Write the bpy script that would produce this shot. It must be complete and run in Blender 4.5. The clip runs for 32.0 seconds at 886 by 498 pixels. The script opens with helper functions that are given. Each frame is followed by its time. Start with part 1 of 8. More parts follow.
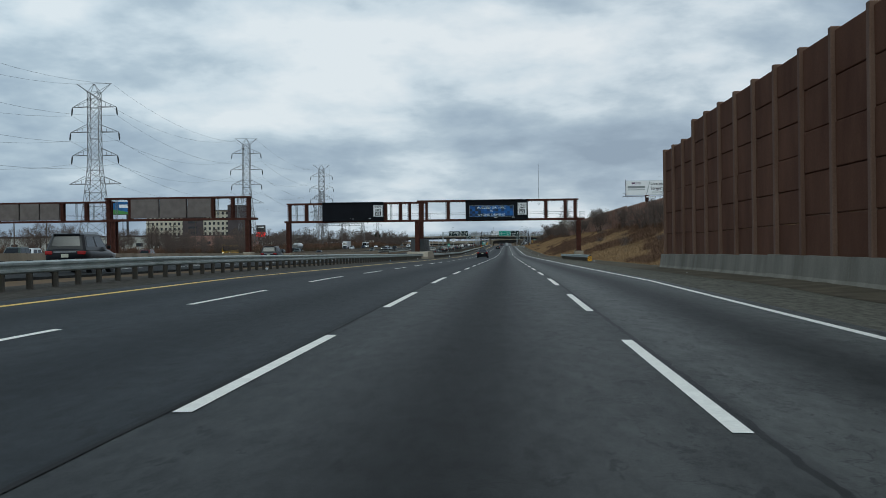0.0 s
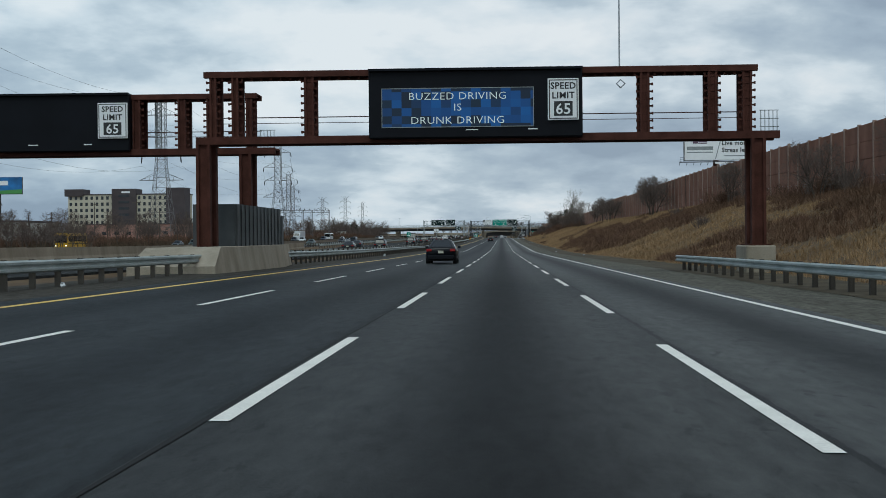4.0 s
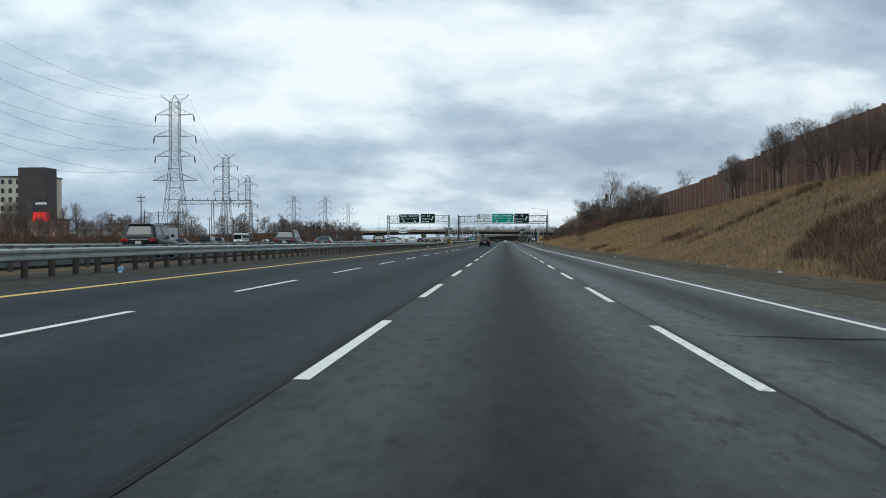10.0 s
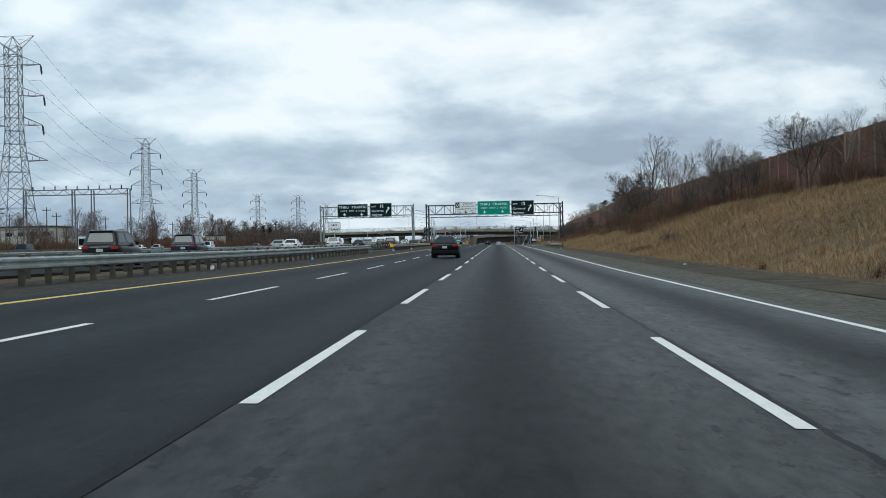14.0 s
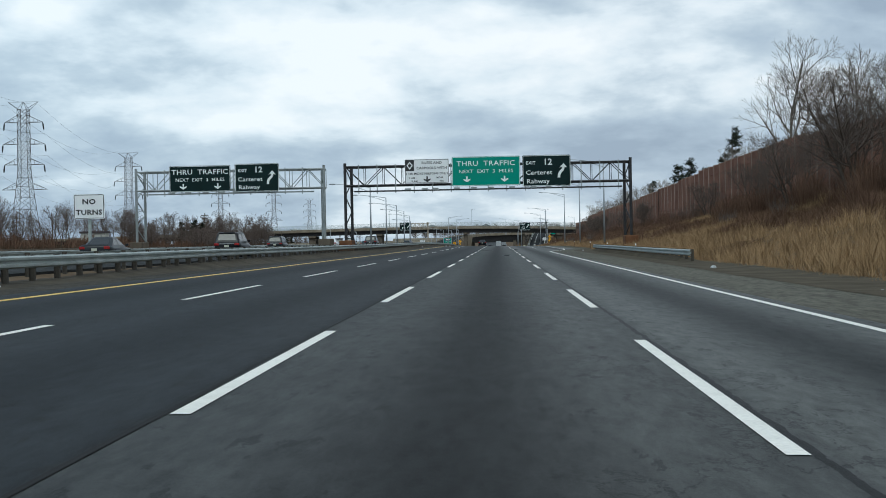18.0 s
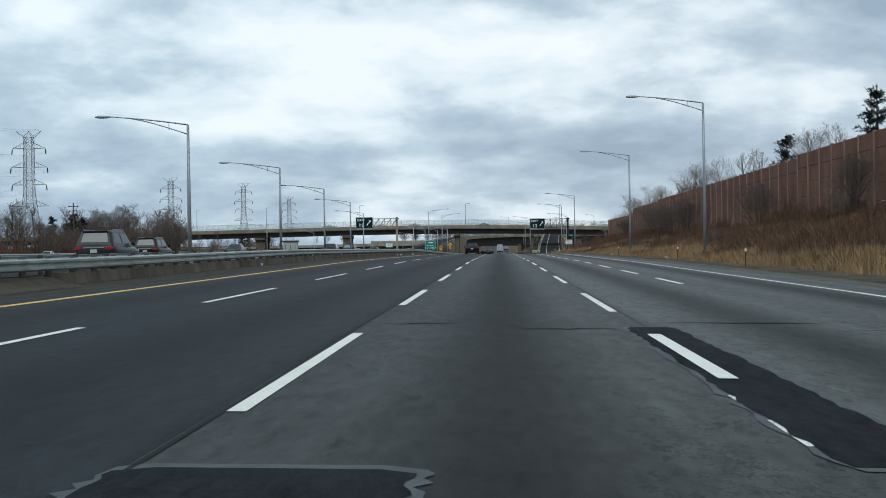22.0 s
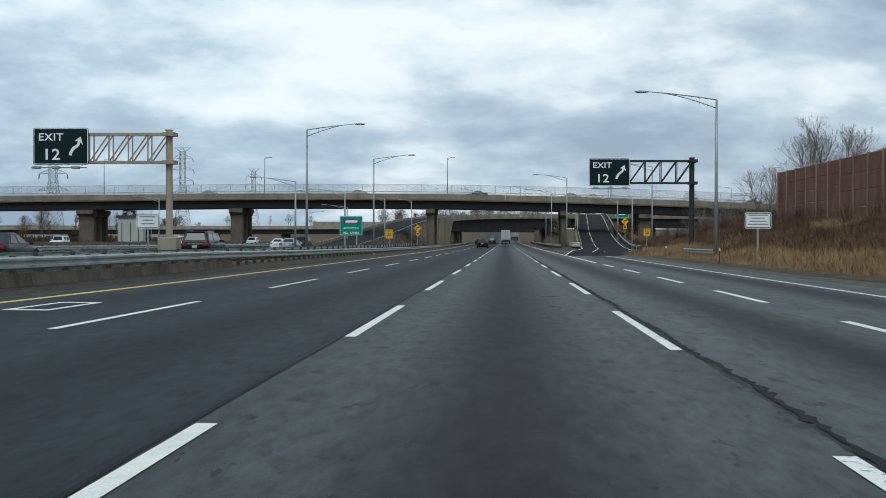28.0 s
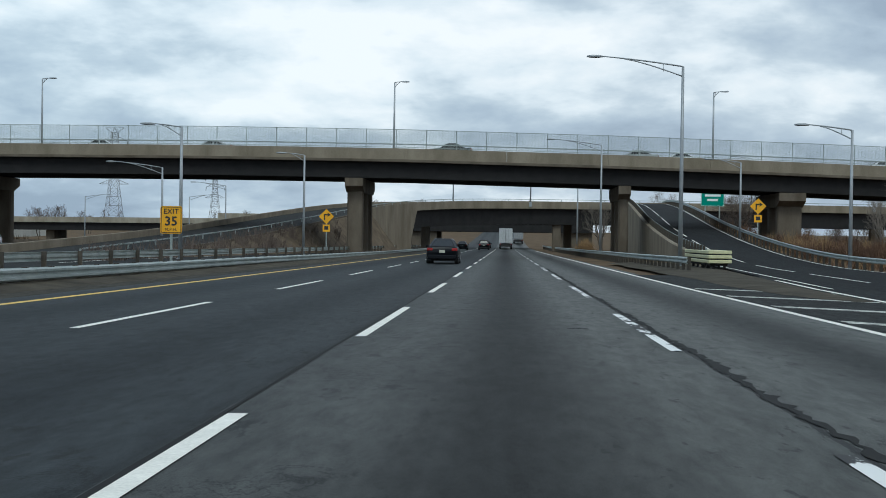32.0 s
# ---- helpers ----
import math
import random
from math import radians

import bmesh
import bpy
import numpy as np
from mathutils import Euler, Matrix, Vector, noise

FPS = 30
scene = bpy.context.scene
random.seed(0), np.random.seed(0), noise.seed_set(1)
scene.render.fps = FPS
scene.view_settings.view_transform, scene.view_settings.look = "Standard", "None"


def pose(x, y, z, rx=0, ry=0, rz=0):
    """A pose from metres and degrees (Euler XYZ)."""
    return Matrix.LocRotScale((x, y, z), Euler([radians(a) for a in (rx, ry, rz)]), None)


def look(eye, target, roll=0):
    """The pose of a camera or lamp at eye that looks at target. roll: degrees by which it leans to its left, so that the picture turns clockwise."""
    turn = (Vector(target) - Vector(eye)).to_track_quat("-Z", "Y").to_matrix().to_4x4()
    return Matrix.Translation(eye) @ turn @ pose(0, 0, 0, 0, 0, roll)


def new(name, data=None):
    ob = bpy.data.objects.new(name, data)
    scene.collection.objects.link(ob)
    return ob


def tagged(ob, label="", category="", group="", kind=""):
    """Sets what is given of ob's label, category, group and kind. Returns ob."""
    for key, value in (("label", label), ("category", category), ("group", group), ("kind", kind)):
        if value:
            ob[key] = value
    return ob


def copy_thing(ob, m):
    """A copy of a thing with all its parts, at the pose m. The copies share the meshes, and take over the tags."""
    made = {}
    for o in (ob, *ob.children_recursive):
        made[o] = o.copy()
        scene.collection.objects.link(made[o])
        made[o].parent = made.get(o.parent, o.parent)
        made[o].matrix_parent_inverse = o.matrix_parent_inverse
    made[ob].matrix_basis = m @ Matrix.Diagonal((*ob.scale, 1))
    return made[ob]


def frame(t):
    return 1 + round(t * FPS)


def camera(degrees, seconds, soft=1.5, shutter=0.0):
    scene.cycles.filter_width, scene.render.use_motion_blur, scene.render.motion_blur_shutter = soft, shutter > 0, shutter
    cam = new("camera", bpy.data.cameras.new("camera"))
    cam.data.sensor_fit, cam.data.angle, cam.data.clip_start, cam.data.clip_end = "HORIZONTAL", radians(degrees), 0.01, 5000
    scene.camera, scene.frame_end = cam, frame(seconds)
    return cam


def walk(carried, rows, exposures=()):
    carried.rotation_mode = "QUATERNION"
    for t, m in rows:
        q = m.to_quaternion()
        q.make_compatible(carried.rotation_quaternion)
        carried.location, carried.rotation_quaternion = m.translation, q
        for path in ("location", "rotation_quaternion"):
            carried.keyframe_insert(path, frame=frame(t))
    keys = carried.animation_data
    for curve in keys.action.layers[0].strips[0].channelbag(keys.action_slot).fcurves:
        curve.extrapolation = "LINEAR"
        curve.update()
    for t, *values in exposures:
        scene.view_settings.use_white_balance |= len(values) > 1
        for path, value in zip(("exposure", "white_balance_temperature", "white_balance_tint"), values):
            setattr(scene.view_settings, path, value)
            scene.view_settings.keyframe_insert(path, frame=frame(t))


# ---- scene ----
import collections

cam = camera(36.96, 32.0, soft=0.9)
PATH = [
    (0, 0.397, 6.317, 2.416, 89.782, 0.696, 2.771),
    (0.5, 0.316, 23.264, 2.392, 89.703, 0.318, 2.739),
    (1, 0.243, 40.247, 2.369, 89.543, 0.367, 2.774),
    (1.5, 0.195, 57.299, 2.302, 89.442, 0.318, 2.703),
    (2, 0.159, 74.468, 2.178, 89.443, 0.349, 2.718),
    (2.5, 0.117, 91.781, 2.053, 89.425, 0.760, 2.694),
    (3, 0.082, 109.168, 1.927, 89.389, 0.951, 2.605),
    (3.5, 0.035, 126.572, 1.801, 89.440, 0.668, 2.604),
    (4, -0.006, 143.977, 1.675, 89.473, 0.496, 2.533),
    (4.5, -0.020, 161.358, 1.556, 89.745, 0.356, 2.495),
    (6.5, -0.006, 230.882, 1.096, 89.137, 0.490, 2.528),
    (7, -0.020, 248.355, 0.981, 89.213, 0.401, 2.639),
    (7.5, -0.041, 265.917, 0.886, 89.146, 0.764, 2.640),
    (8, -0.070, 283.653, 0.792, 89.255, 0.759, 2.644),
    (8.5, -0.099, 301.645, 0.698, 89.339, 0.699, 2.674),
    (9, -0.126, 319.690, 0.603, 89.428, 0.880, 2.675),
    (9.5, -0.162, 337.601, 0.508, 89.532, 0.495, 2.599),
    (10, -0.212, 355.338, 0.454, 89.765, 0.309, 2.675),
    (10.5, -0.283, 372.850, 0.489, 89.863, 0.399, 2.604),
    (11, -0.328, 390.184, 0.525, 89.726, 0.707, 2.596),
    (11.5, -0.297, 407.377, 0.560, 89.850, 0.723, 2.440),
    (12, -0.231, 424.523, 0.595, 89.824, 0.790, 2.338),
    (12.5, -0.168, 441.711, 0.630, 89.761, 0.771, 2.327),
    (13, -0.120, 458.989, 0.660, 89.814, 0.889, 2.328),
    (13.5, -0.091, 476.378, 0.686, 89.938, 1.045, 2.386),
    (14, -0.062, 493.729, 0.712, 89.861, 1.123, 2.394),
    (14.5, -0.031, 510.911, 0.737, 89.747, 0.904, 2.401),
    (16.5, 0.063, 579.393, 0.919, 89.852, 0.991, 2.453),
    (17, 0.104, 596.682, 0.991, 89.765, 0.934, 2.332),
    (17.5, 0.180, 614.183, 1.065, 89.913, 0.997, 2.346),
    (18, 0.257, 631.562, 1.138, 89.829, 1.081, 2.418),
    (18.5, 0.298, 648.469, 1.208, 89.846, 0.869, 2.512),
    (19, 0.323, 665.280, 1.264, 89.820, 0.641, 2.624),
    (19.5, 0.316, 682.428, 1.319, 89.915, 0.683, 2.745),
    (20, 0.276, 699.675, 1.374, 89.943, 0.840, 2.876),
    (20.5, 0.170, 716.845, 1.429, 89.951, 0.856, 2.691),
    (21, 0.072, 734.006, 1.485, 90.009, 0.975, 2.630),
    (21.5, 0.001, 751.199, 1.540, 89.881, 1.052, 2.555),
    (22, -0.041, 768.383, 1.596, 89.956, 0.936, 2.437),
    (22.5, -0.038, 785.495, 1.652, 89.994, 0.425, 2.356),
    (23, -0.031, 802.740, 1.708, 89.891, 0.167, 2.321),
    (23.5, -0.051, 820.343, 1.765, 89.929, 0.403, 2.370),
    (24, -0.041, 838.047, 1.823, 89.781, 0.458, 2.467),
    (24.5, -0.026, 855.553, 1.859, 89.781, 0.484, 2.337),
    (25, -0.012, 872.907, 1.848, 89.626, 0.585, 2.452),
    (25.5, 0.018, 890.089, 1.837, 89.577, 0.601, 2.402),
    (27.5, 0.016, 958.145, 1.749, 89.163, -0.576, 2.583),
    (28, -0.007, 975.074, 1.644, 89.339, -0.161, 2.692),
    (28.5, -0.040, 991.969, 1.539, 89.335, -0.327, 2.780),
    (29, -0.067, 1008.909, 1.434, 89.237, -0.301, 2.707),
    (29.5, -0.046, 1025.945, 1.328, 89.188, -0.290, 2.705),
    (30, -0.044, 1043.050, 1.222, 89.205, -0.439, 2.745),
    (30.5, -0.089, 1060.130, 1.123, 89.391, -0.414, 2.668),
    (31, -0.104, 1077.204, 1.030, 89.258, -0.514, 2.565),
    (31.5, -0.099, 1094.372, 0.937, 89.298, -0.658, 2.678),
    (32, -0.079, 1111.561, 0.843, 89.503, -0.795, 2.671),
]
walk(cam, [(r[0], pose(*r[1:])) for r in PATH], [(0, -0.28, 5700, -5), (4.5, -0.28, 5700, -5), (6.5, 0.0, 5700, -5), (32, 0.0, 5700, -5)])

# ---- sky and sun ----
world = bpy.data.worlds.new("overcast")
scene.world = world
world.use_nodes = True
wt = world.node_tree
wt.nodes.clear()


w_out = wt.nodes.new("ShaderNodeOutputWorld")
w_bg = wt.nodes.new("ShaderNodeBackground")
w_bg.inputs["Strength"].default_value = 0.1
w_sky = wt.nodes.new("ShaderNodeTexSky")
w_sky.sky_type = "NISHITA"
w_sky.sun_disc = False
w_sky.sun_elevation = radians(50)
w_sky.sun_rotation = radians(190)
w_sky.dust_density = 3.0
w_tc = wt.nodes.new("ShaderNodeTexCoord")
w_sep = wt.nodes.new("ShaderNodeSeparateXYZ")
wt.links.new(w_tc.outputs["Generated"], w_sep.inputs[0])


def wmath(op, a, b=None, clamp=False):
    n = wt.nodes.new("ShaderNodeMath")
    n.operation = op
    n.use_clamp = clamp
    for i, v in enumerate((a, b)):
        if v is None:
            continue
        if isinstance(v, (int, float)):
            n.inputs[i].default_value = v
        else:
            wt.links.new(v, n.inputs[i])
    return n.outputs[0]


# cloud deck: directions are cast onto a flat layer, so streaks flatten to the horizon
w_up = wmath("ADD", wmath("MAXIMUM", w_sep.outputs[2], 0.0), 0.30)
w_u = wmath("DIVIDE", w_sep.outputs[0], w_up)
w_v = wmath("DIVIDE", w_sep.outputs[1], w_up)
w_comb = wt.nodes.new("ShaderNodeCombineXYZ")
wt.links.new(w_u, w_comb.inputs[0])
wt.links.new(w_v, w_comb.inputs[1])


def wnoise(scale, detail, rough, dist, off):
    mp = wt.nodes.new("ShaderNodeMapping")
    mp.inputs["Location"].default_value = off
    wt.links.new(w_comb.outputs[0], mp.inputs["Vector"])
    n = wt.nodes.new("ShaderNodeTexNoise")
    n.inputs["Scale"].default_value = scale
    n.inputs["Detail"].default_value = detail
    n.inputs["Roughness"].default_value = rough
    n.inputs["Distortion"].default_value = dist
    wt.links.new(mp.outputs[0], n.inputs["Vector"])
    return n.outputs["Fac"]


w_big = wnoise(1.9, 6.0, 0.52, 0.15, (3.7, 1.9, 0.0))
w_fine = wnoise(6.5, 6.0, 0.55, 0.2, (5.0, 1.0, 0.0))
# thin bright part of the deck ahead
w_ax = wmath("SUBTRACT", w_sep.outputs[0], -0.14)
w_az = wmath("SUBTRACT", w_sep.outputs[2], 0.135)
w_r2 = wmath("ADD", wmath("MULTIPLY", wmath("MULTIPLY", w_ax, w_ax), 9.0), wmath("MULTIPLY", wmath("MULTIPLY", w_az, w_az), 110.0))
w_glow = wmath("POWER", 2.718, wmath("MULTIPLY", w_r2, -1.0))
w_low = wmath("POWER", 2.718, wmath("MULTIPLY", wmath("MAXIMUM", w_sep.outputs[2], 0.0), -10.0))
w_mix = wmath("ADD", wmath("MULTIPLY", wmath("SUBTRACT", w_big, 0.5), 1.22), wmath("ADD", wmath("MULTIPLY", wmath("SUBTRACT", w_fine, 0.5), 0.34), 0.5))
w_bx = wmath("SUBTRACT", w_sep.outputs[0], 0.12)
w_bz = wmath("SUBTRACT", w_sep.outputs[2], 0.035)
w_b2 = wmath("ADD", wmath("MULTIPLY", wmath("MULTIPLY", w_bx, w_bx), 14.0), wmath("MULTIPLY", wmath("MULTIPLY", w_bz, w_bz), 420.0))
w_gap = wmath("POWER", 2.718, wmath("MULTIPLY", w_b2, -1.0))
w_mix = wmath("ADD", w_mix, wmath("MULTIPLY", w_gap, 0.04))
w_f = wmath("ADD", wmath("ADD", w_mix, wmath("MULTIPLY", w_glow, 0.24)), wmath("MULTIPLY", w_low, -0.14))
# the deck is brighter towards the right of the road, high up
w_f = wmath("ADD", w_f, wmath("MULTIPLY", wmath("MULTIPLY", w_sep.outputs[0], wmath("ADD", w_sep.outputs[2], -0.03)), 0.38))
w_ramp = wt.nodes.new("ShaderNodeValToRGB")
el = w_ramp.color_ramp.elements
el[0].position, el[0].color = 0.37, (0.42, 0.455, 0.56, 1)
el[1].position, el[1].color = 0.76, (1.12, 1.03, 1.05, 1)
for p_, c_ in ((0.48, (0.535, 0.57, 0.675, 1)), (0.57, (0.68, 0.70, 0.785, 1)), (0.65, (0.91, 0.89, 0.95, 1))):
    e_ = el.new(p_)
    e_.color = c_
wt.links.new(w_f, w_ramp.inputs[0])
w_scale = wt.nodes.new("ShaderNodeVectorMath")
w_scale.operation = "SCALE"
w_scale.inputs["Scale"].default_value = 9.45
# bluer haze to the left
w_side = wt.nodes.new("ShaderNodeMapRange")
w_side.inputs["From Min"].default_value, w_side.inputs["From Max"].default_value = -0.36, 0.10
wt.links.new(w_sep.outputs[0], w_side.inputs["Value"])
w_tint = wt.nodes.new("ShaderNodeMixRGB")
w_tint.inputs[1].default_value = (0.975, 0.995, 0.985, 1)
w_tint.inputs[2].default_value = (1.025, 1.0, 0.97, 1)
wt.links.new(w_side.outputs[0], w_tint.inputs[0])
w_mul = wt.nodes.new("ShaderNodeMixRGB")
w_mul.blend_type = "MULTIPLY"
w_mul.inputs[0].default_value = 1.0
wt.links.new(w_ramp.outputs[0], w_mul.inputs[1])
wt.links.new(w_tint.outputs[0], w_mul.inputs[2])
wt.links.new(w_mul.outputs[0], w_scale.inputs[0])
w_m = wt.nodes.new("ShaderNodeMixRGB")
w_m.inputs[0].default_value = 0.94
wt.links.new(w_sky.outputs[0], w_m.inputs[1])
wt.links.new(w_scale.outputs[0], w_m.inputs[2])
wt.links.new(w_m.outputs[0], w_bg.inputs["Color"])
wt.links.new(w_bg.outputs[0], w_out.inputs["Surface"])

sun = new("sun", bpy.data.lights.new("sun", "SUN"))
sun.data.energy = 1.0
sun.data.angle = radians(25)
sun.data.color = (1.0, 0.95, 0.87)
sun.matrix_world = look((-70, -400, 480), (0, 0, 0))
scene.view_settings.exposure = 0.0


# ---- profile of the road ----
KNOT_Y = [-50 + 100 * i for i in range(15)]
KNOT_Z = [1.35, 1.21, 0.49, -0.17, -0.70, -0.50, -0.35, 0.07, 0.39, 0.72, 0.66, 0.04, -0.51, -0.92, -1.26]
SLOPE_Y = [-50, 100, 160, 250, 320, 440, 500, 600, 760, 840, 890, 975, 1009, 1100, 1400]
SLOPE_V = [0.014, 0.018, 0.014, 0.015, 0.025, 0.028, 0.029, 0.024, 0.018, 0.021, 0.017, 0.012, 0.004, 0.0, 0.0]
LEFT_EDGE, RIGHT_EDGE = -13.0, 9.0
X_YELLOW, X_L2, X_L1, X_R1, X_R2 = -8.75, -5.6, -1.83, 1.83, 5.08


def profile(y):
    return float(np.interp(y, KNOT_Y, KNOT_Z)) + min(0.018 * max(0.0, y - 1430), 7.0)


def zr(x, y):
    """Height of the carriageway, with its crossfall."""
    return profile(y) - float(np.interp(y, SLOPE_Y, SLOPE_V)) * min(max(x, LEFT_EDGE), RIGHT_EDGE)


def smooth(a, b, v):
    t = min(max((v - a) / (b - a), 0.0), 1.0)
    return t * t * (3 - 2 * t)


WALL_X = 28.5
TOE = 10.4
BASE_Y = [90, 180, 250, 300, 420, 480, 560, 613, 700, 765, 850, 950, 1085, 1130, 1180, 1250]
BASE_Z = [4.2, 4.4, 4.9, 5.6, 5.3, 5.6, 4.6, 4.8, 4.4, 4.0, 3.6, 2.9, 2.7, 2.2, 0.8, 0.0]
TOP_Y = [95, 180, 250, 300, 373, 422, 424, 472, 515, 557, 613, 690, 727, 764, 800, 850, 912, 966, 1049, 1051, 1116]
TOP_Z = [9.6, 9.8, 10.1, 10.6, 10.8, 11.0, 10.4, 10.9, 10.2, 9.3, 9.2, 9.5, 9.9, 10.9, 10.9, 10.2, 9.6, 9.6, 9.3, 8.2, 8.0]


RAMP_Y = [1085, 1118, 1150, 1182, 1250, 1292, 1330, 1380, 1430]
RAMP_C = [7.2, 10.2, 13.0, 15.55, 18.2, 20.4, 22.3, 26.0, 31.4]
RAMP_H = [2.2, 3.2, 4.0, 3.85, 3.6, 3.4, 3.25, 3.2, 3.2]


def ramp_edge(y):
    """Left and right edge of the exit ramp."""
    c, h = float(np.interp(y, RAMP_Y, RAMP_C)), float(np.interp(y, RAMP_Y, RAMP_H))
    return c - h, c + h


def ramp_z(y):
    return 8.2 * smooth(1180, 1345, y)


def ground(x, y):
    """Height of the land."""
    c = zr(x, y) - 0.10
    if x > 8.6:
        base = float(np.interp(y, BASE_Y, BASE_Z))
        if y < 92:
            base = 0.4
        toe = TOE if y < 770 or y > 1500 else TOE + 1.4 * smooth(770, 800, y)
        if 1085 < y < 1500:
            toe = max(toe, min(ramp_edge(min(y, 1430))[1] + 1.0, 25.0))
        k = smooth(toe, 27.0, x)
        rise = (base - c) * (0.55 * k + 0.45 * min(max((x - toe) / (27.0 - toe), 0.0), 1.0))
        z = c + max(rise, 0.0)
        if y > 1150:
            r = ramp_edge(min(y, 1430))[1]
            k = max(0.0, 1.0 - (x - r) / 13.0) if x > r else 0.0
            z = c + max(0.0, ramp_z(min(y, 1430)) - 0.35) * k * (1.0 - smooth(1425, 1500, y))
        return z
    if x < LEFT_EDGE:
        c = zr(LEFT_EDGE, y) - 0.10
        far = smooth(-84, -110, x)
        return c + 0.9 * far + 0.8 * far * noise.noise((x * 0.02, y * 0.02, 0.0))
    return c


# ---- mesh building ----
class Mesh:
    """Gathers vertices and faces of one part."""

    def __init__(self):
        self.v, self.f = [], []

    def add(self, pts, faces):
        o = len(self.v)
        self.v.extend(tuple(p) for p in pts)
        self.f.extend(tuple(i + o for i in q) for q in faces)
        return self

    def box(self, x0, x1, y0, y1, z0, z1):
        return self.add([(x0, y0, z0), (x1, y0, z0), (x1, y1, z0), (x0, y1, z0), (x0, y0, z1), (x1, y0, z1), (x1, y1, z1), (x0, y1, z1)],
                        [(0, 3, 2, 1), (4, 5, 6, 7), (0, 1, 5, 4), (1, 2, 6, 5), (2, 3, 7, 6), (3, 0, 4, 7)])

    def bevelbox(self, x0, x1, y0, y1, z0, z1, b):
        """A box with chamfered upright and level edges."""
        rings = []
        for z, i in ((z0, b), (z0 + b, 0), (z1 - b, 0), (z1, b)):
            rings.append([(x0 + i, y0 + b, z), (x0 + b, y0 + i, z), (x1 - b, y0 + i, z), (x1 - i, y0 + b, z),
                          (x1 - i, y1 - b, z), (x1 - b, y1 - i, z), (x0 + b, y1 - i, z), (x0 + i, y1 - b, z)])
        return self.loft(rings)

    def loft(self, rings, caps=True, closed=True):
        n = len(rings[0])
        pts = [p for r in rings for p in r]
        faces = []
        for k in range(len(rings) - 1):
            for i in range(n if closed else n - 1):
                j = (i + 1) % n
                faces.append((k * n + i, k * n + j, (k + 1) * n + j, (k + 1) * n + i))
        if caps:
            faces.append(tuple(range(n - 1, -1, -1)))
            faces.append(tuple((len(rings) - 1) * n + i for i in range(n)))
        return self.add(pts, faces)

    def beam(self, p, q, w, h=None):
        """A square bar from p to q."""
        h = w if h is None else h
        p, q = Vector(p), Vector(q)
        d = (q - p).normalized()
        s = d.cross(Vector((0, 0, 1)))
        s = Vector((1, 0, 0)) if s.length < 1e-4 else s.normalized()
        u = s.cross(d)
        r = [[e + s * (a * w / 2) + u * (b * h / 2) for a, b in ((-1, -1), (1, -1), (1, 1), (-1, 1))] for e in (p, q)]
        return self.loft(r)

    def tube(self, pts, radii, n=8, caps=True):
        pts = [Vector(p) for p in pts]
        if isinstance(radii, (int, float)):
            radii = [radii] * len(pts)
        rings = []
        for i, p in enumerate(pts):
            d = (pts[min(i + 1, len(pts) - 1)] - pts[max(i - 1, 0)]).normalized()
            s = d.cross(Vector((0, 0, 1)))
            s = Vector((1, 0, 0)) if s.length < 1e-3 else s.normalized()
            u = s.cross(d)
            rings.append([p + (s * math.cos(a) + u * math.sin(a)) * radii[i] for a in (2 * math.pi * k / n for k in range(n))])
        return self.loft(rings, caps)

    def prism(self, poly, axis, a, b):
        """A polygon in the plane across an axis, pushed from a to b."""
        def at(p, v):
            return {"x": (v, p[0], p[1]), "y": (p[0], v, p[1]), "z": (p[0], p[1], v)}[axis]
        return self.loft([[at(p, a) for p in poly], [at(p, b) for p in poly]])

    def strip(self, rows):
        """A sheet through rows of points."""
        n = len(rows[0])
        return self.add([p for r in rows for p in r], [(k * n + i, k * n + i + 1, (k + 1) * n + i + 1, (k + 1) * n + i) for k in range(len(rows) - 1) for i in range(n - 1)])

    def data(self, name, mat=None, soft=False):
        me = bpy.data.meshes.new(name)
        me.from_pydata(self.v, [], self.f)
        if mat is not None:
            me.materials.append(mat)
        if soft:
            me.polygons.foreach_set("use_smooth", [True] * len(me.polygons))
        me.update()
        return me


def part(name, m, mat, parent=None, label="", soft=False):
    me = m.data(name, mat, soft) if isinstance(m, Mesh) else m
    ob = new(name, me)
    if parent is not None:
        ob.parent = parent
    if label:
        tagged(ob, label)
    return ob


def thing(name, at, label, category, group="", kind=""):
    ob = new(name)
    ob.empty_display_size = 0.3
    ob.matrix_basis = at if isinstance(at, Matrix) else Matrix.Translation(at)
    return tagged(ob, label, category, group, kind)


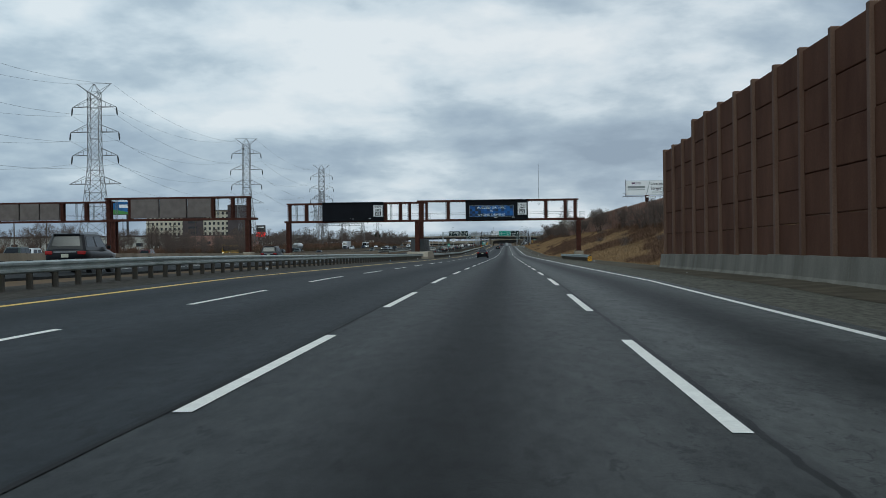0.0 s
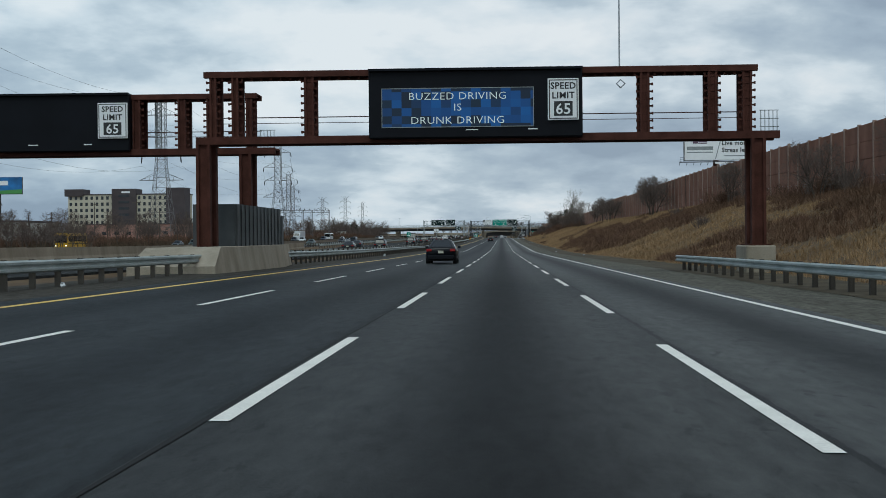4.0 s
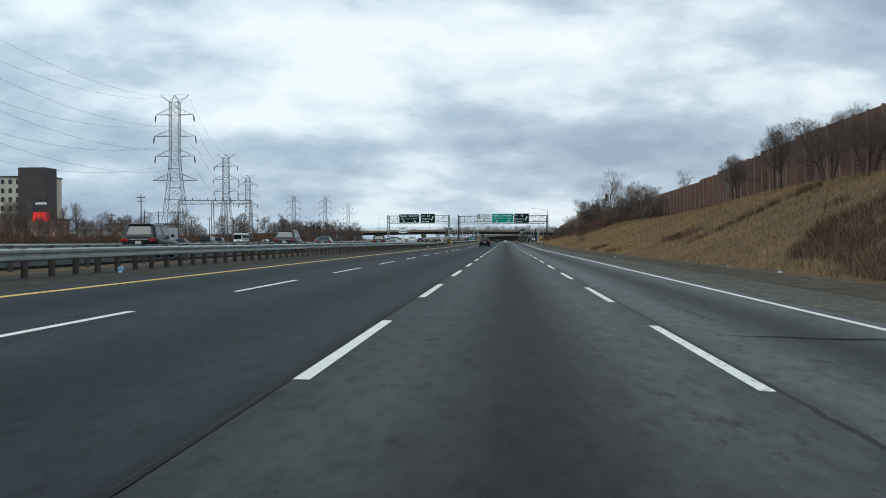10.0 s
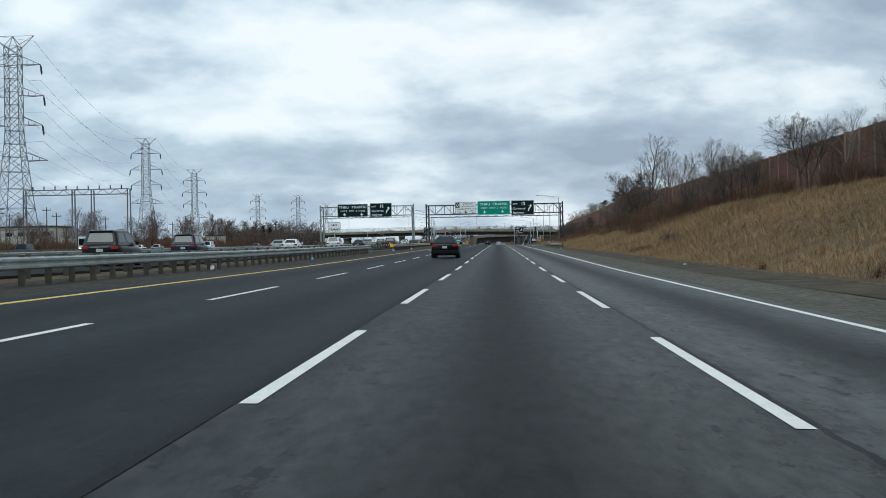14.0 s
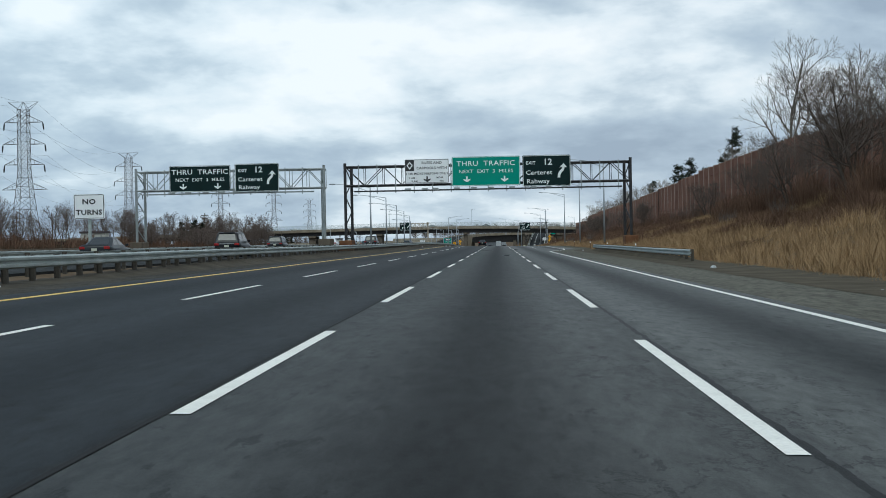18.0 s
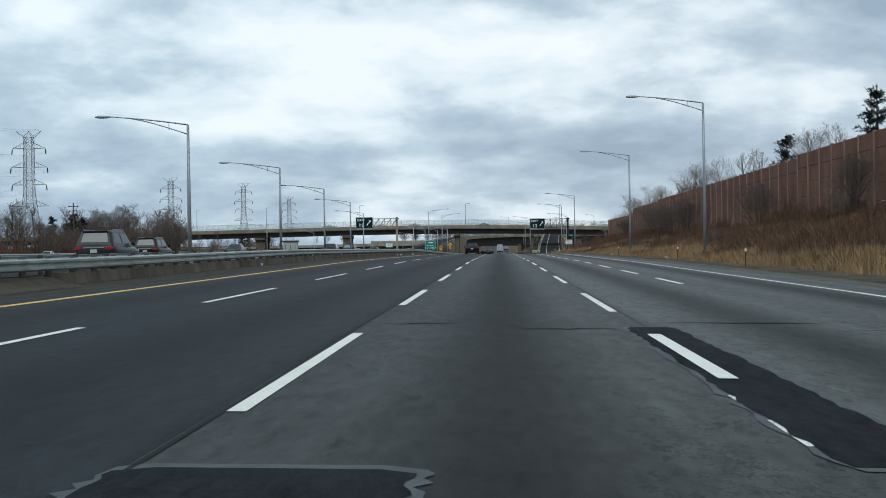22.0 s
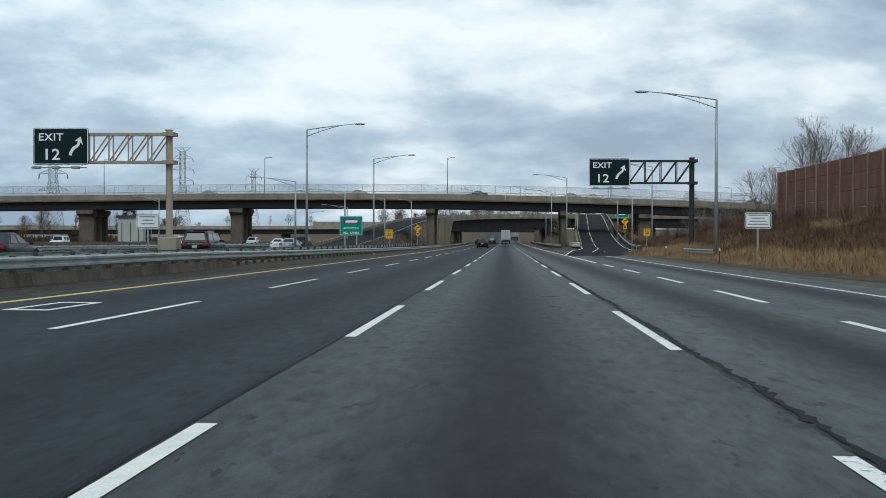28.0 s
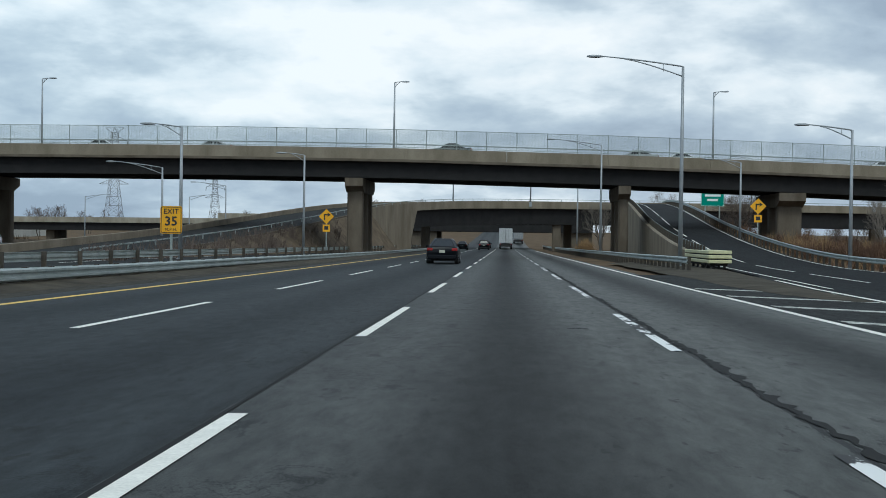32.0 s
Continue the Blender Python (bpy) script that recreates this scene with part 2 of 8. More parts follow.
# ---- materials ----
class Mat:
    """A node material with a principled shader."""

    def __init__(self, name, rough=0.7, metal=0.0):
        self.m = bpy.data.materials.new(name)
        self.m.use_nodes = True
        self.t = self.m.node_tree
        self.b = self.t.nodes["Principled BSDF"]
        self.b.inputs["Roughness"].default_value = rough
        self.b.inputs["Metallic"].default_value = metal

    def node(self, kind, **kw):
        n = self.t.nodes.new(kind)
        for k, v in kw.items():
            n.inputs[k].default_value = v
        return n

    def link(self, a, b):
        self.t.links.new(a, b)

    def coords(self, scale=(1, 1, 1), which="Object"):
        tc = self.node("ShaderNodeTexCoord")
        mp = self.node("ShaderNodeMapping")
        mp.inputs["Scale"].default_value = scale
        self.link(tc.outputs[which], mp.inputs["Vector"])
        return mp.outputs[0]

    def noise(self, scale, detail=4.0, rough=0.55, stretch=(1, 1, 1)):
        n = self.node("ShaderNodeTexNoise", Scale=scale, Detail=detail, Roughness=rough)
        self.link(self.coords(stretch), n.inputs["Vector"])
        return n.outputs["Fac"]

    def ramp(self, fac, stops):
        r = self.node("ShaderNodeValToRGB")
        e = r.color_ramp.elements
        e[0].position, e[0].color = stops[0][0], (*stops[0][1], 1)
        e[1].position, e[1].color = stops[-1][0], (*stops[-1][1], 1)
        for p, c in stops[1:-1]:
            k = e.new(p)
            k.color = (*c, 1)
        self.link(fac, r.inputs[0])
        return r.outputs[0]

    def mix(self, a, b, fac, mode="MIX"):
        n = self.node("ShaderNodeMixRGB")
        n.blend_type = mode
        for i, v in ((0, fac), (1, a), (2, b)):
            if isinstance(v, (int, float)):
                n.inputs[i].default_value = v
            elif isinstance(v, tuple):
                n.inputs[i].default_value = (*v, 1)
            else:
                self.link(v, n.inputs[i])
        return n.outputs[0]

    def math(self, op, a, b=0.0):
        n = self.node("ShaderNodeMath")
        n.operation = op
        for i, v in enumerate((a, b)):
            if isinstance(v, (int, float)):
                n.inputs[i].default_value = v
            else:
                self.link(v, n.inputs[i])
        return n.outputs[0]

    def color(self, c):
        if isinstance(c, tuple):
            self.b.inputs["Base Color"].default_value = (*c, 1)
        else:
            self.link(c, self.b.inputs["Base Color"])
        return self

    def bump(self, fac, strength=0.3, dist=0.02):
        n = self.node("ShaderNodeBump", Strength=strength, Distance=dist)
        self.link(fac, n.inputs["Height"])
        self.link(n.outputs[0], self.b.inputs["Normal"])
        return self


def worn(name, c1, c2, scale=2.0, rough=0.7, metal=0.0, bump=0.15, fine=30.0, stretch=(1, 1, 1)):
    """A surface with broad stains and fine grain."""
    m = Mat(name, rough, metal)
    a = m.ramp(m.noise(scale, 6, 0.6, stretch), [(0.3, c1), (0.7, c2)])
    g = m.noise(fine, 3, 0.6)
    m.color(m.mix(a, m.ramp(g, [(0.3, (0.75, 0.75, 0.75)), (0.7, (1.15, 1.15, 1.15))]), 0.5, "MULTIPLY"))
    m.bump(g, bump, 0.01)
    if rough >= 0.85:
        m.b.inputs["Specular IOR Level"].default_value = 0.12
    return m.m


def plain(name, c, rough=0.5, metal=0.0, vary=0.12, scale=3.0):
    m = Mat(name, rough, metal)
    k = 1.0 - vary
    m.color(m.ramp(m.noise(scale, 4), [(0.3, tuple(v * k for v in c)), (0.7, tuple(min(1.0, v * (1 + vary)) for v in c))]))
    return m.m


def glow(name, c, strength):
    m = Mat(name, 0.4)
    m.color(c)
    m.b.inputs["Emission Color"].default_value = (*c, 1)
    m.b.inputs["Emission Strength"].default_value = strength
    return m.m


def make_asphalt(name, base, lanes):
    """Asphalt: aggregate, long patches, polished wheel tracks and oil down the middle of each lane."""
    m = Mat(name, 0.85)
    tc = m.node("ShaderNodeTexCoord")
    sep = m.node("ShaderNodeSeparateXYZ")
    m.link(tc.outputs["Object"], sep.inputs[0])
    grain = m.noise(60.0, 3, 0.7)
    patch = m.noise(0.35, 5, 0.6, (1.0, 0.06, 1.0))
    blot = m.noise(1.1, 6, 0.65, (1.0, 0.35, 1.0))
    col = m.ramp(patch, [(0.3, tuple(v * 0.86 for v in base)), (0.7, tuple(v * 1.14 for v in base))])
    if lanes:
        ph = m.math("FRACT", m.math("ADD", m.math("DIVIDE", sep.outputs[0], 3.66), 100.5))
        off = m.math("ABSOLUTE", m.math("SUBTRACT", ph, 0.5))
        track = m.ramp(off, [(0.0, (0.48, 0.49, 0.50)), (0.07, (0.54, 0.55, 0.56)), (0.20, (1.02, 1.02, 1.02)), (0.30, (1.42, 1.42, 1.40)), (0.40, (1.36, 1.36, 1.34)), (0.5, (1.2, 1.2, 1.2))])
        wob = m.math("ADD", m.math("MULTIPLY", m.noise(0.5, 3, 0.5, (0.0, 1.0, 0.0)), 0.06), m.math("ADD", sep.outputs[0], 1.93))
        side = m.math("GREATER_THAN", wob, 0.0)
        dim = m.mix(m.mix(track, (1.0, 1.0, 1.0), 0.6), (0.50, 0.55, 0.61), 1.0, "MULTIPLY")
        track = m.mix(dim, track, side)
        col = m.mix(col, track, 1.0, "MULTIPLY")
        across = m.math("DIVIDE", m.math("ADD", sep.outputs[0], 2.4), 6.0)
        tone = m.ramp(across, [(0.04, (1.0, 1.0, 1.0)), (0.10, (0.76, 0.77, 0.78)), (0.38, (0.80, 0.81, 0.82)), (0.55, (0.95, 0.95, 0.95)), (0.72, (1.0, 1.0, 1.0)), (0.76, (1.36, 1.36, 1.33))])
        older = m.ramp(m.math("DIVIDE", sep.outputs[1], 1300.0), [(0.62, (0, 0, 0)), (0.78, (1, 1, 1))])
        aged = m.ramp(across, [(0.4, (1.06, 1.06, 1.06)), (0.76, (1.28, 1.28, 1.25))])
        tone = m.mix(tone, aged, older)
        col = m.mix(col, tone, 1.0, "MULTIPLY")
        # a darker, newer surface on the first stretch, and later on in the left lanes
        newer = m.ramp(m.math("DIVIDE", m.math("ADD", sep.outputs[1], m.math("MULTIPLY", sep.outputs[0], 1.5)), 1300.0), [(0.03, (0.84, 0.84, 0.84)), (0.13, (0.68, 0.68, 0.69)), (0.19, (0.58, 0.58, 0.59)), (0.272, (0.60, 0.60, 0.61)), (0.278, (1.0, 1.0, 1.0))])
        col = m.mix(col, newer, m.math("GREATER_THAN", sep.outputs[0], -1.95), "MULTIPLY")
        left_new = m.ramp(m.math("DIVIDE", sep.outputs[1], 1300.0), [(0.30, (1.0, 1.0, 1.0)), (0.34, (0.72, 0.74, 0.77)), (0.70, (0.76, 0.78, 0.81)), (0.76, (1.12, 1.13, 1.14))])
        col = m.mix(col, left_new, m.math("LESS_THAN", sep.outputs[0], -1.95), "MULTIPLY")
        track = m.mix(track, tone, 1.0, "MULTIPLY")
        crack = m.math("LESS_THAN", m.math("ABSOLUTE", m.math("ADD", wob, 0.03)), 0.045)
        col = m.mix(col, (0.005, 0.005, 0.005), m.math("MULTIPLY", crack, 0.35))
        wob2 = m.math("ADD", m.math("MULTIPLY", m.noise(1.3, 5, 0.65, (0.0, 1.0, 0.0)), 0.16), m.math("SUBTRACT", sep.outputs[0], 2.02))
        crack2 = m.math("LESS_THAN", m.math("ABSOLUTE", wob2), 0.032)
        col = m.mix(col, (0.006, 0.006, 0.006), m.math("MULTIPLY", crack2, 0.9))
    spots = m.math("LESS_THAN", m.noise(0.8, 5, 0.7, (1.4, 0.8, 1.0)), 0.31)
    col = m.mix(col, tuple(v * 0.45 for v in base), m.math("MULTIPLY", spots, 0.55))
    if lanes:
        chips = m.math("MULTIPLY", m.math("LESS_THAN", m.noise(4.5, 5, 0.7, (1.0, 0.3, 1.0)), 0.382), m.math("GREATER_THAN", off, 0.13))
        col = m.mix(col, tuple(v * 0.3 for v in base), m.math("MULTIPLY", chips, 0.8))
        vein = m.math("LESS_THAN", m.math("ABSOLUTE", m.math("SUBTRACT", m.noise(0.55, 7, 0.72, (1.0, 0.5, 1.0)), 0.5)), 0.006)
        where = m.math("GREATER_THAN", m.noise(0.12, 3, 0.5, (1.0, 0.3, 1.0)), 0.53)
        col = m.mix(col, tuple(v * 0.2 for v in base), m.math("MULTIPLY", m.math("MULTIPLY", vein, where), 0.65))
    col = m.mix(col, m.ramp(blot, [(0.3, (0.82, 0.82, 0.82)), (0.7, (1.16, 1.16, 1.16))]), 0.9, "MULTIPLY")
    col = m.mix(col, m.ramp(grain, [(0.3, (0.7, 0.7, 0.7)), (0.7, (1.3, 1.3, 1.3))]), 0.6, "MULTIPLY")
    mid = m.noise(7.0, 5, 0.7, (1.0, 0.22, 1.0))
    col = m.mix(col, m.ramp(mid, [(0.32, (0.50, 0.50, 0.50)), (0.5, (1.0, 1.0, 1.0)), (0.68, (1.45, 1.45, 1.45))]), 0.9, "MULTIPLY")
    m.color(col)
    m.b.inputs["Roughness"].default_value = 0.55
    if lanes:
        m.link(m.mix(track, (0.07, 0.07, 0.07), 1.0, "MULTIPLY"), m.b.inputs["Specular IOR Level"])
    else:
        m.b.inputs["Specular IOR Level"].default_value = 0.03
        m.b.inputs["Roughness"].default_value = 0.8
    m.bump(grain, 0.35, 0.01)
    return m.m


M_ASPHALT = make_asphalt("asphalt", (0.0425, 0.044, 0.0423), True)
M_ASPHALT_PLAIN = make_asphalt("asphalt_plain", (0.037, 0.0385, 0.0385), False)
M_RAMP = make_asphalt("ramp_asphalt", (0.026, 0.0275, 0.029), False)
M_INNER_SHOULDER = make_asphalt("gritty_inner_shoulder", (0.064, 0.059, 0.050), False)
M_SHOULDER = make_asphalt("asphalt_shoulder", (0.115, 0.109, 0.089), False)
M_WHITE = worn("white_road_paint", (0.80, 0.775, 0.70), (0.95, 0.92, 0.84), 3.0, 0.6, 0.0, 0.1, 40)
M_CHIPPED = Mat("chipped_white_road_paint", 0.6)
M_CHIPPED.color(M_CHIPPED.mix((0.03, 0.031, 0.031), (0.88, 0.855, 0.78), M_CHIPPED.ramp(M_CHIPPED.noise(11.0, 7, 0.75), [(0.39, (0, 0, 0)), (0.44, (1, 1, 1))])))
M_CHIPPED = M_CHIPPED.m
M_FADED = Mat("faded_white_road_paint", 0.7)
M_FADED.color(M_FADED.mix((0.045, 0.047, 0.043), (0.74, 0.74, 0.67), M_FADED.ramp(M_FADED.noise(7.0, 7, 0.75, (0.35, 1.0, 1.0)), [(0.41, (0, 0, 0)), (0.57, (1, 1, 1))])))
M_FADED = M_FADED.m
M_RUINED = Mat("nearly_worn_off_road_paint", 0.7)
M_RUINED.color(M_RUINED.mix((0.02, 0.02, 0.02), (0.80, 0.80, 0.78), M_RUINED.ramp(M_RUINED.noise(1.7, 7, 0.72, (1.5, 0.6, 1.0)), [(0.46, (0, 0, 0)), (0.49, (1, 1, 1))])))
M_RUINED = M_RUINED.m
M_YELLOW = worn("yellow_road_paint", (0.74, 0.47, 0.07), (0.86, 0.58, 0.14), 2.0, 0.6, 0.0, 0.1, 40)
M_GALV = worn("galvanised_steel", (0.27, 0.31, 0.30), (0.46, 0.50, 0.485), 1.2, 0.55, 0.35, 0.1, 25)
M_POLE = worn("grey_pole_steel", (0.30, 0.32, 0.34), (0.42, 0.44, 0.46), 1.0, 0.5, 0.4, 0.05, 25)
M_RUST = worn("weathering_steel", (0.056, 0.023, 0.017), (0.105, 0.044, 0.033), 1.6, 0.85, 0.1, 0.3, 22)
M_DARKSTEEL = worn("dark_painted_steel", (0.022, 0.024, 0.028), (0.05, 0.045, 0.045), 1.6, 0.6, 0.2, 0.15, 22)
M_GREYSTEEL = worn("grey_painted_steel", (0.24, 0.27, 0.27), (0.38, 0.40, 0.40), 1.0, 0.6, 0.3, 0.1, 22)
M_TAN = worn("tan_painted_steel", (0.33, 0.27, 0.20), (0.45, 0.38, 0.30), 1.0, 0.7, 0.1, 0.1, 22)
M_CONC = worn("weathered_concrete", (0.25, 0.218, 0.165), (0.42, 0.375, 0.30), 0.7, 0.9, 0.0, 0.25, 18, (1, 1, 0.35))
M_CONC_TAN = worn("tan_weathered_concrete", (0.185, 0.155, 0.113), (0.31, 0.268, 0.205), 0.5, 0.9, 0.0, 0.3, 14, (1, 1, 0.3))
M_CONC_WARM = worn("brown_grey_concrete", (0.15, 0.135, 0.108), (0.27, 0.25, 0.205), 0.6, 0.9, 0.0, 0.3, 18, (1, 1, 0.35))
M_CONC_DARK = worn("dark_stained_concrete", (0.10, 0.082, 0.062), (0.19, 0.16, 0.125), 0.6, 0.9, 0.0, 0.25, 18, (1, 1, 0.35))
M_FOOTING = worn("sooty_concrete", (0.075, 0.066, 0.052), (0.20, 0.178, 0.142), 0.8, 0.95, 0.0, 0.3, 15, (1, 1, 0.3))
# near-black, as the shade under the bridge decks is put into the girder colour
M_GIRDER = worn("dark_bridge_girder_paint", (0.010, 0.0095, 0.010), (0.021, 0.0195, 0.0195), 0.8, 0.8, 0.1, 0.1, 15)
M_GROUND = worn("dry_ground", (0.085, 0.058, 0.034), (0.15, 0.104, 0.06), 0.25, 0.95, 0.0, 0.5, 6)
M_WALL = worn("brown_noise_wall_panel", (0.19, 0.094, 0.064), (0.30, 0.16, 0.112), 0.5, 0.95, 0.0, 0.6, 14, (1, 1, 0.5))
# darker copies for the near wall: its dimmer light is put into the colours
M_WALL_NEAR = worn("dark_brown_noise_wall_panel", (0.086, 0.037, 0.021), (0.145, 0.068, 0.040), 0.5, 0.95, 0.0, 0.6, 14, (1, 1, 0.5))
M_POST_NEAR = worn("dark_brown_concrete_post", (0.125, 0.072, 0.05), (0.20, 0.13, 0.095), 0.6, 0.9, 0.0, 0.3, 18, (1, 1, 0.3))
M_WALLPOST = worn("brown_concrete_post", (0.24, 0.162, 0.127), (0.37, 0.28, 0.23), 0.6, 0.9, 0.0, 0.3, 18, (1, 1, 0.3))
M_GREEN = plain("green_sign_sheeting", (0.0, 0.27, 0.19), 0.45, 0, 0.06, 1.0)
M_DKGREEN = plain("dark_green_sign_sheeting", (0.006, 0.020, 0.020), 0.5, 0, 0.2, 1.0)
M_BLACKSIGN = plain("black_panel", (0.006, 0.007, 0.010), 0.45, 0, 0.2, 1.0)
M_SIGNWHITE = plain("white_sign_sheeting", (0.91, 0.92, 0.92), 0.5, 0, 0.04, 1.0)
for dull in (M_BLACKSIGN, M_DKGREEN):
    dull.node_tree.nodes["Principled BSDF"].inputs["Specular IOR Level"].default_value = 0.15
M_LETTER = plain("white_lettering", (0.88, 0.92, 0.90), 0.5, 0, 0.06, 4.0)
M_INK = plain("black_lettering", (0.03, 0.03, 0.032), 0.5, 0, 0.1, 4.0)
M_SIGNYEL = plain("yellow_sign_sheeting", (0.90, 0.45, 0.008), 0.5, 0, 0.08, 1.0)
M_PURPLE = plain("purple_sign_sheeting", (0.16, 0.03, 0.17), 0.5, 0, 0.08, 1.0)
M_WOOD = worn("grey_pole_wood", (0.09, 0.075, 0.06), (0.15, 0.125, 0.10), 1.0, 0.9, 0, 0.2, 20)
M_LATTICE = worn("tower_steel", (0.15, 0.14, 0.14), (0.24, 0.23, 0.225), 0.6, 0.6, 0.4, 0.05, 10)

# ---- ground and roads ----
GX = [-3500, -1500, -700, -420, -300, -240, -200, -170, -145, -125, -110, -100, -92, -84, -76, -64, -52, -44, -38, -32, -24, -18, -13, -8, -3, 2, 6, 8.4, 8.6, 9.6, 11.5, 13.5, 16, 18.5, 21, 23.5, 26, 27.5, 29, 31, 36, 46, 70, 120, 250, 600, 1500, 3500]
GY = [-400, -200, -100] + [-50 + 10 * i for i in range(147)] + [1440, 1500, 1600, 1750, 2000, 2500, 3500, 5000]
rows = [[(x, y, ground(x, y) - (0.0 if -50 < y < 1400 and abs(x) < 60 else 0.15)) for x in GX] for y in GY]
tagged(part("ground", Mesh().strip(rows), M_GROUND, soft=True), "dry brown earth and winter grass verge", "ground", kind="structure")


def sheet(name, xa, xb, ya, yb, mat, lift, label, nx=8, dy=10.0, z=None):
    """A paved strip between two long edges, with a thickness."""
    n = max(1, int(round((yb - ya) / dy)))
    rows = []
    for k in range(n + 1):
        y = ya + (yb - ya) * k / n
        a = xa(y) if callable(xa) else xa
        b = xb(y) if callable(xb) else xb
        zz = (lambda x: zr(x, y)) if z is None else (lambda x: z(x, y))
        r = [(a + (b - a) * i / nx, y, zz(a + (b - a) * i / nx) + lift) for i in range(nx + 1)]
        rows.append([(a, y, r[0][2] - 0.3)] + r + [(b, y, r[-1][2] - 0.3)])
    return tagged(part(name, Mesh().strip(rows), mat), label, "road", kind="structure")


sheet("road_outer", -9.6, lambda y: 5.5 + 4.2 * smooth(765, 800, y) - 4.2 * smooth(1085, 1135, y), -60, 1420, M_ASPHALT, 0.0, "grey asphalt carriageway with worn wheel tracks", 16)
sheet("road_far", -9.6, 5.5, 1420, 3200, M_ASPHALT, 0.0, "grey asphalt carriageway running on beyond the bridges", 6, 40)
sheet("shoulder_right", 5.5, lambda y: 8.2 + 3.0 * smooth(770, 800, y), -60, 1110, M_SHOULDER, -0.012, "paler asphalt hard shoulder with grit", 4)
sheet("shoulder_left", -12.9, -9.6, -60, 1420, M_INNER_SHOULDER, -0.012, "grey asphalt inner shoulder beside the guardrail", 3)
sheet("road_inner", -32.5, -16.5, -60, 1420, M_ASPHALT_PLAIN, 0.0, "grey asphalt inner carriageway", 4, z=lambda x, y: zr(LEFT_EDGE, y))
sheet("road_opposite_inner", -59.0, -42.0, -60, 1420, M_ASPHALT_PLAIN, 0.0, "grey asphalt carriageway of the oncoming traffic", 4, z=lambda x, y: zr(LEFT_EDGE, y))
sheet("road_opposite_outer", -82.0, -64.0, -60, 1420, M_ASPHALT_PLAIN, 0.0, "grey asphalt outer carriageway of the oncoming traffic", 4, z=lambda x, y: zr(LEFT_EDGE, y))


# ---- painted lines ----
PAINT = 0.006
rng = random.Random(4)


def marking(name, label):
    return thing(name, (0, 0, 0), label, "road marking", kind="structure")


def stripe(m, x, y0, y1, w, lift=PAINT, step=5.0, shear=0.0):
    n = max(1, int(math.ceil((y1 - y0) / step)))
    xf = x if callable(x) else (lambda y: x)
    rows = []
    for k in range(n + 1):
        y = y0 + (y1 - y0) * k / n
        a, b = xf(y) - w / 2, xf(y) + w / 2
        rows.append([(a, y, zr(a, y) + lift), (b, y + shear, zr(b, y + shear) + lift)])
    return m.strip(rows)


R_OFF_Y = [6, 40, 75, 145, 250, 284, 320, 355, 390, 459, 494, 597, 665, 734, 803, 838, 873, 975, 1009, 1077, 1112]
R_OFF = [-0.45, -0.84, -1.4, -0.7, -2.1, -1.4, -0.3, 0.58, -0.2, -0.7, -0.9, -0.8, -1.5, -2.0, -2.1, -1.3, -0.8, -0.8, -1.3, -2.0, -1.5]
for nm, x, off, ln, yb in (("lane_line_middle", X_L1, lambda y: 0.0, 7.75, 1400), ("lane_line_left", X_L2, lambda y: 0.6, 7.9, 1400), ("lane_line_right", X_R1, lambda y: float(np.interp(y, R_OFF_Y, R_OFF)), 8.0, 1400)):
    line = marking(nm, "broken white lane line, scuffed paint")
    k = 0
    while 15.24 * k < yb:
        y0 = 15.24 * k + off(15.24 * k) - 15.24
        if not (x > 0 and 769 < y0 + ln / 2 < 787):
            part("dash", stripe(Mesh(), x, y0, y0 + ln, 0.135, PAINT, 4.0), M_RUINED if x > 0 and y0 > 1108 else (M_CHIPPED if x > 0 and (y0 > 975 or k % 4 == 1) else M_WHITE), line)
        k += 1
edge = marking("edge_line_left", "solid yellow edge line along the inner shoulder")
for k in range(30):
    part("stripe", stripe(Mesh(), X_YELLOW, -40 + 48 * k, 8 + 48 * k, 0.2), M_YELLOW, edge)
edge = marking("edge_line_right", "solid white edge line along the hard shoulder")
for k in range(16):
    part("stripe", stripe(Mesh(), X_R2, -40 + 47.4 * k, 7.4 + 47.4 * k, 0.16), M_WHITE, edge)
part("stripe", stripe(Mesh(), X_R2, 718.4, 757, 0.16), M_WHITE, edge)
part("stripe", stripe(Mesh(), lambda y: float(np.interp(y, (757, 766, 770, 775.4, 791, 800), (5.08, 5.7, 6.3, 7.1, 8.15, 8.3))), 757, 800, 0.16, PAINT, 2.5), M_WHITE, edge)
for k in range(6):
    part("stripe", stripe(Mesh(), 8.3, 800 + 47.4 * k, 847.4 + 47.4 * k, 0.14), M_WHITE, edge)
line = marking("exit_lane_line", "short broken white line of the exit lane")
for k in range(20):
    part("dash", stripe(Mesh(), X_R2, 806 + 12.2 * k, 806 + 12.2 * k + 6.2, 0.17), M_WHITE, line)
part("dash", stripe(Mesh(), X_R2, 1050, 1092, 0.2), M_WHITE, line)
line = marking("far_edge_line", "white edge line running on past the exit")
for k in range(5):
    part("stripe", stripe(Mesh(), X_R2, 1092 + 50 * k, 1142 + 50 * k, 0.16), M_WHITE, line)
gore = marking("gore_hatching", "worn white diagonal stripes in the exit gore")
for k in range(11):
    y = 1092 + 5.4 * k
    xr = lambda v: ramp_edge(v)[0] - 0.25
    m = Mesh()
    pts = [(X_R2 + 0.2, y + 2.6), (xr(y), y), (xr(y), y + 0.75), (X_R2 + 0.2, y + 3.35)]
    if pts[1][0] > X_R2 + 0.4:
        m.add([(px, py, zr(px, py) + 0.012) for px, py in pts], [(0, 1, 2, 3)])
        part("stripe", m, M_FADED, gore)
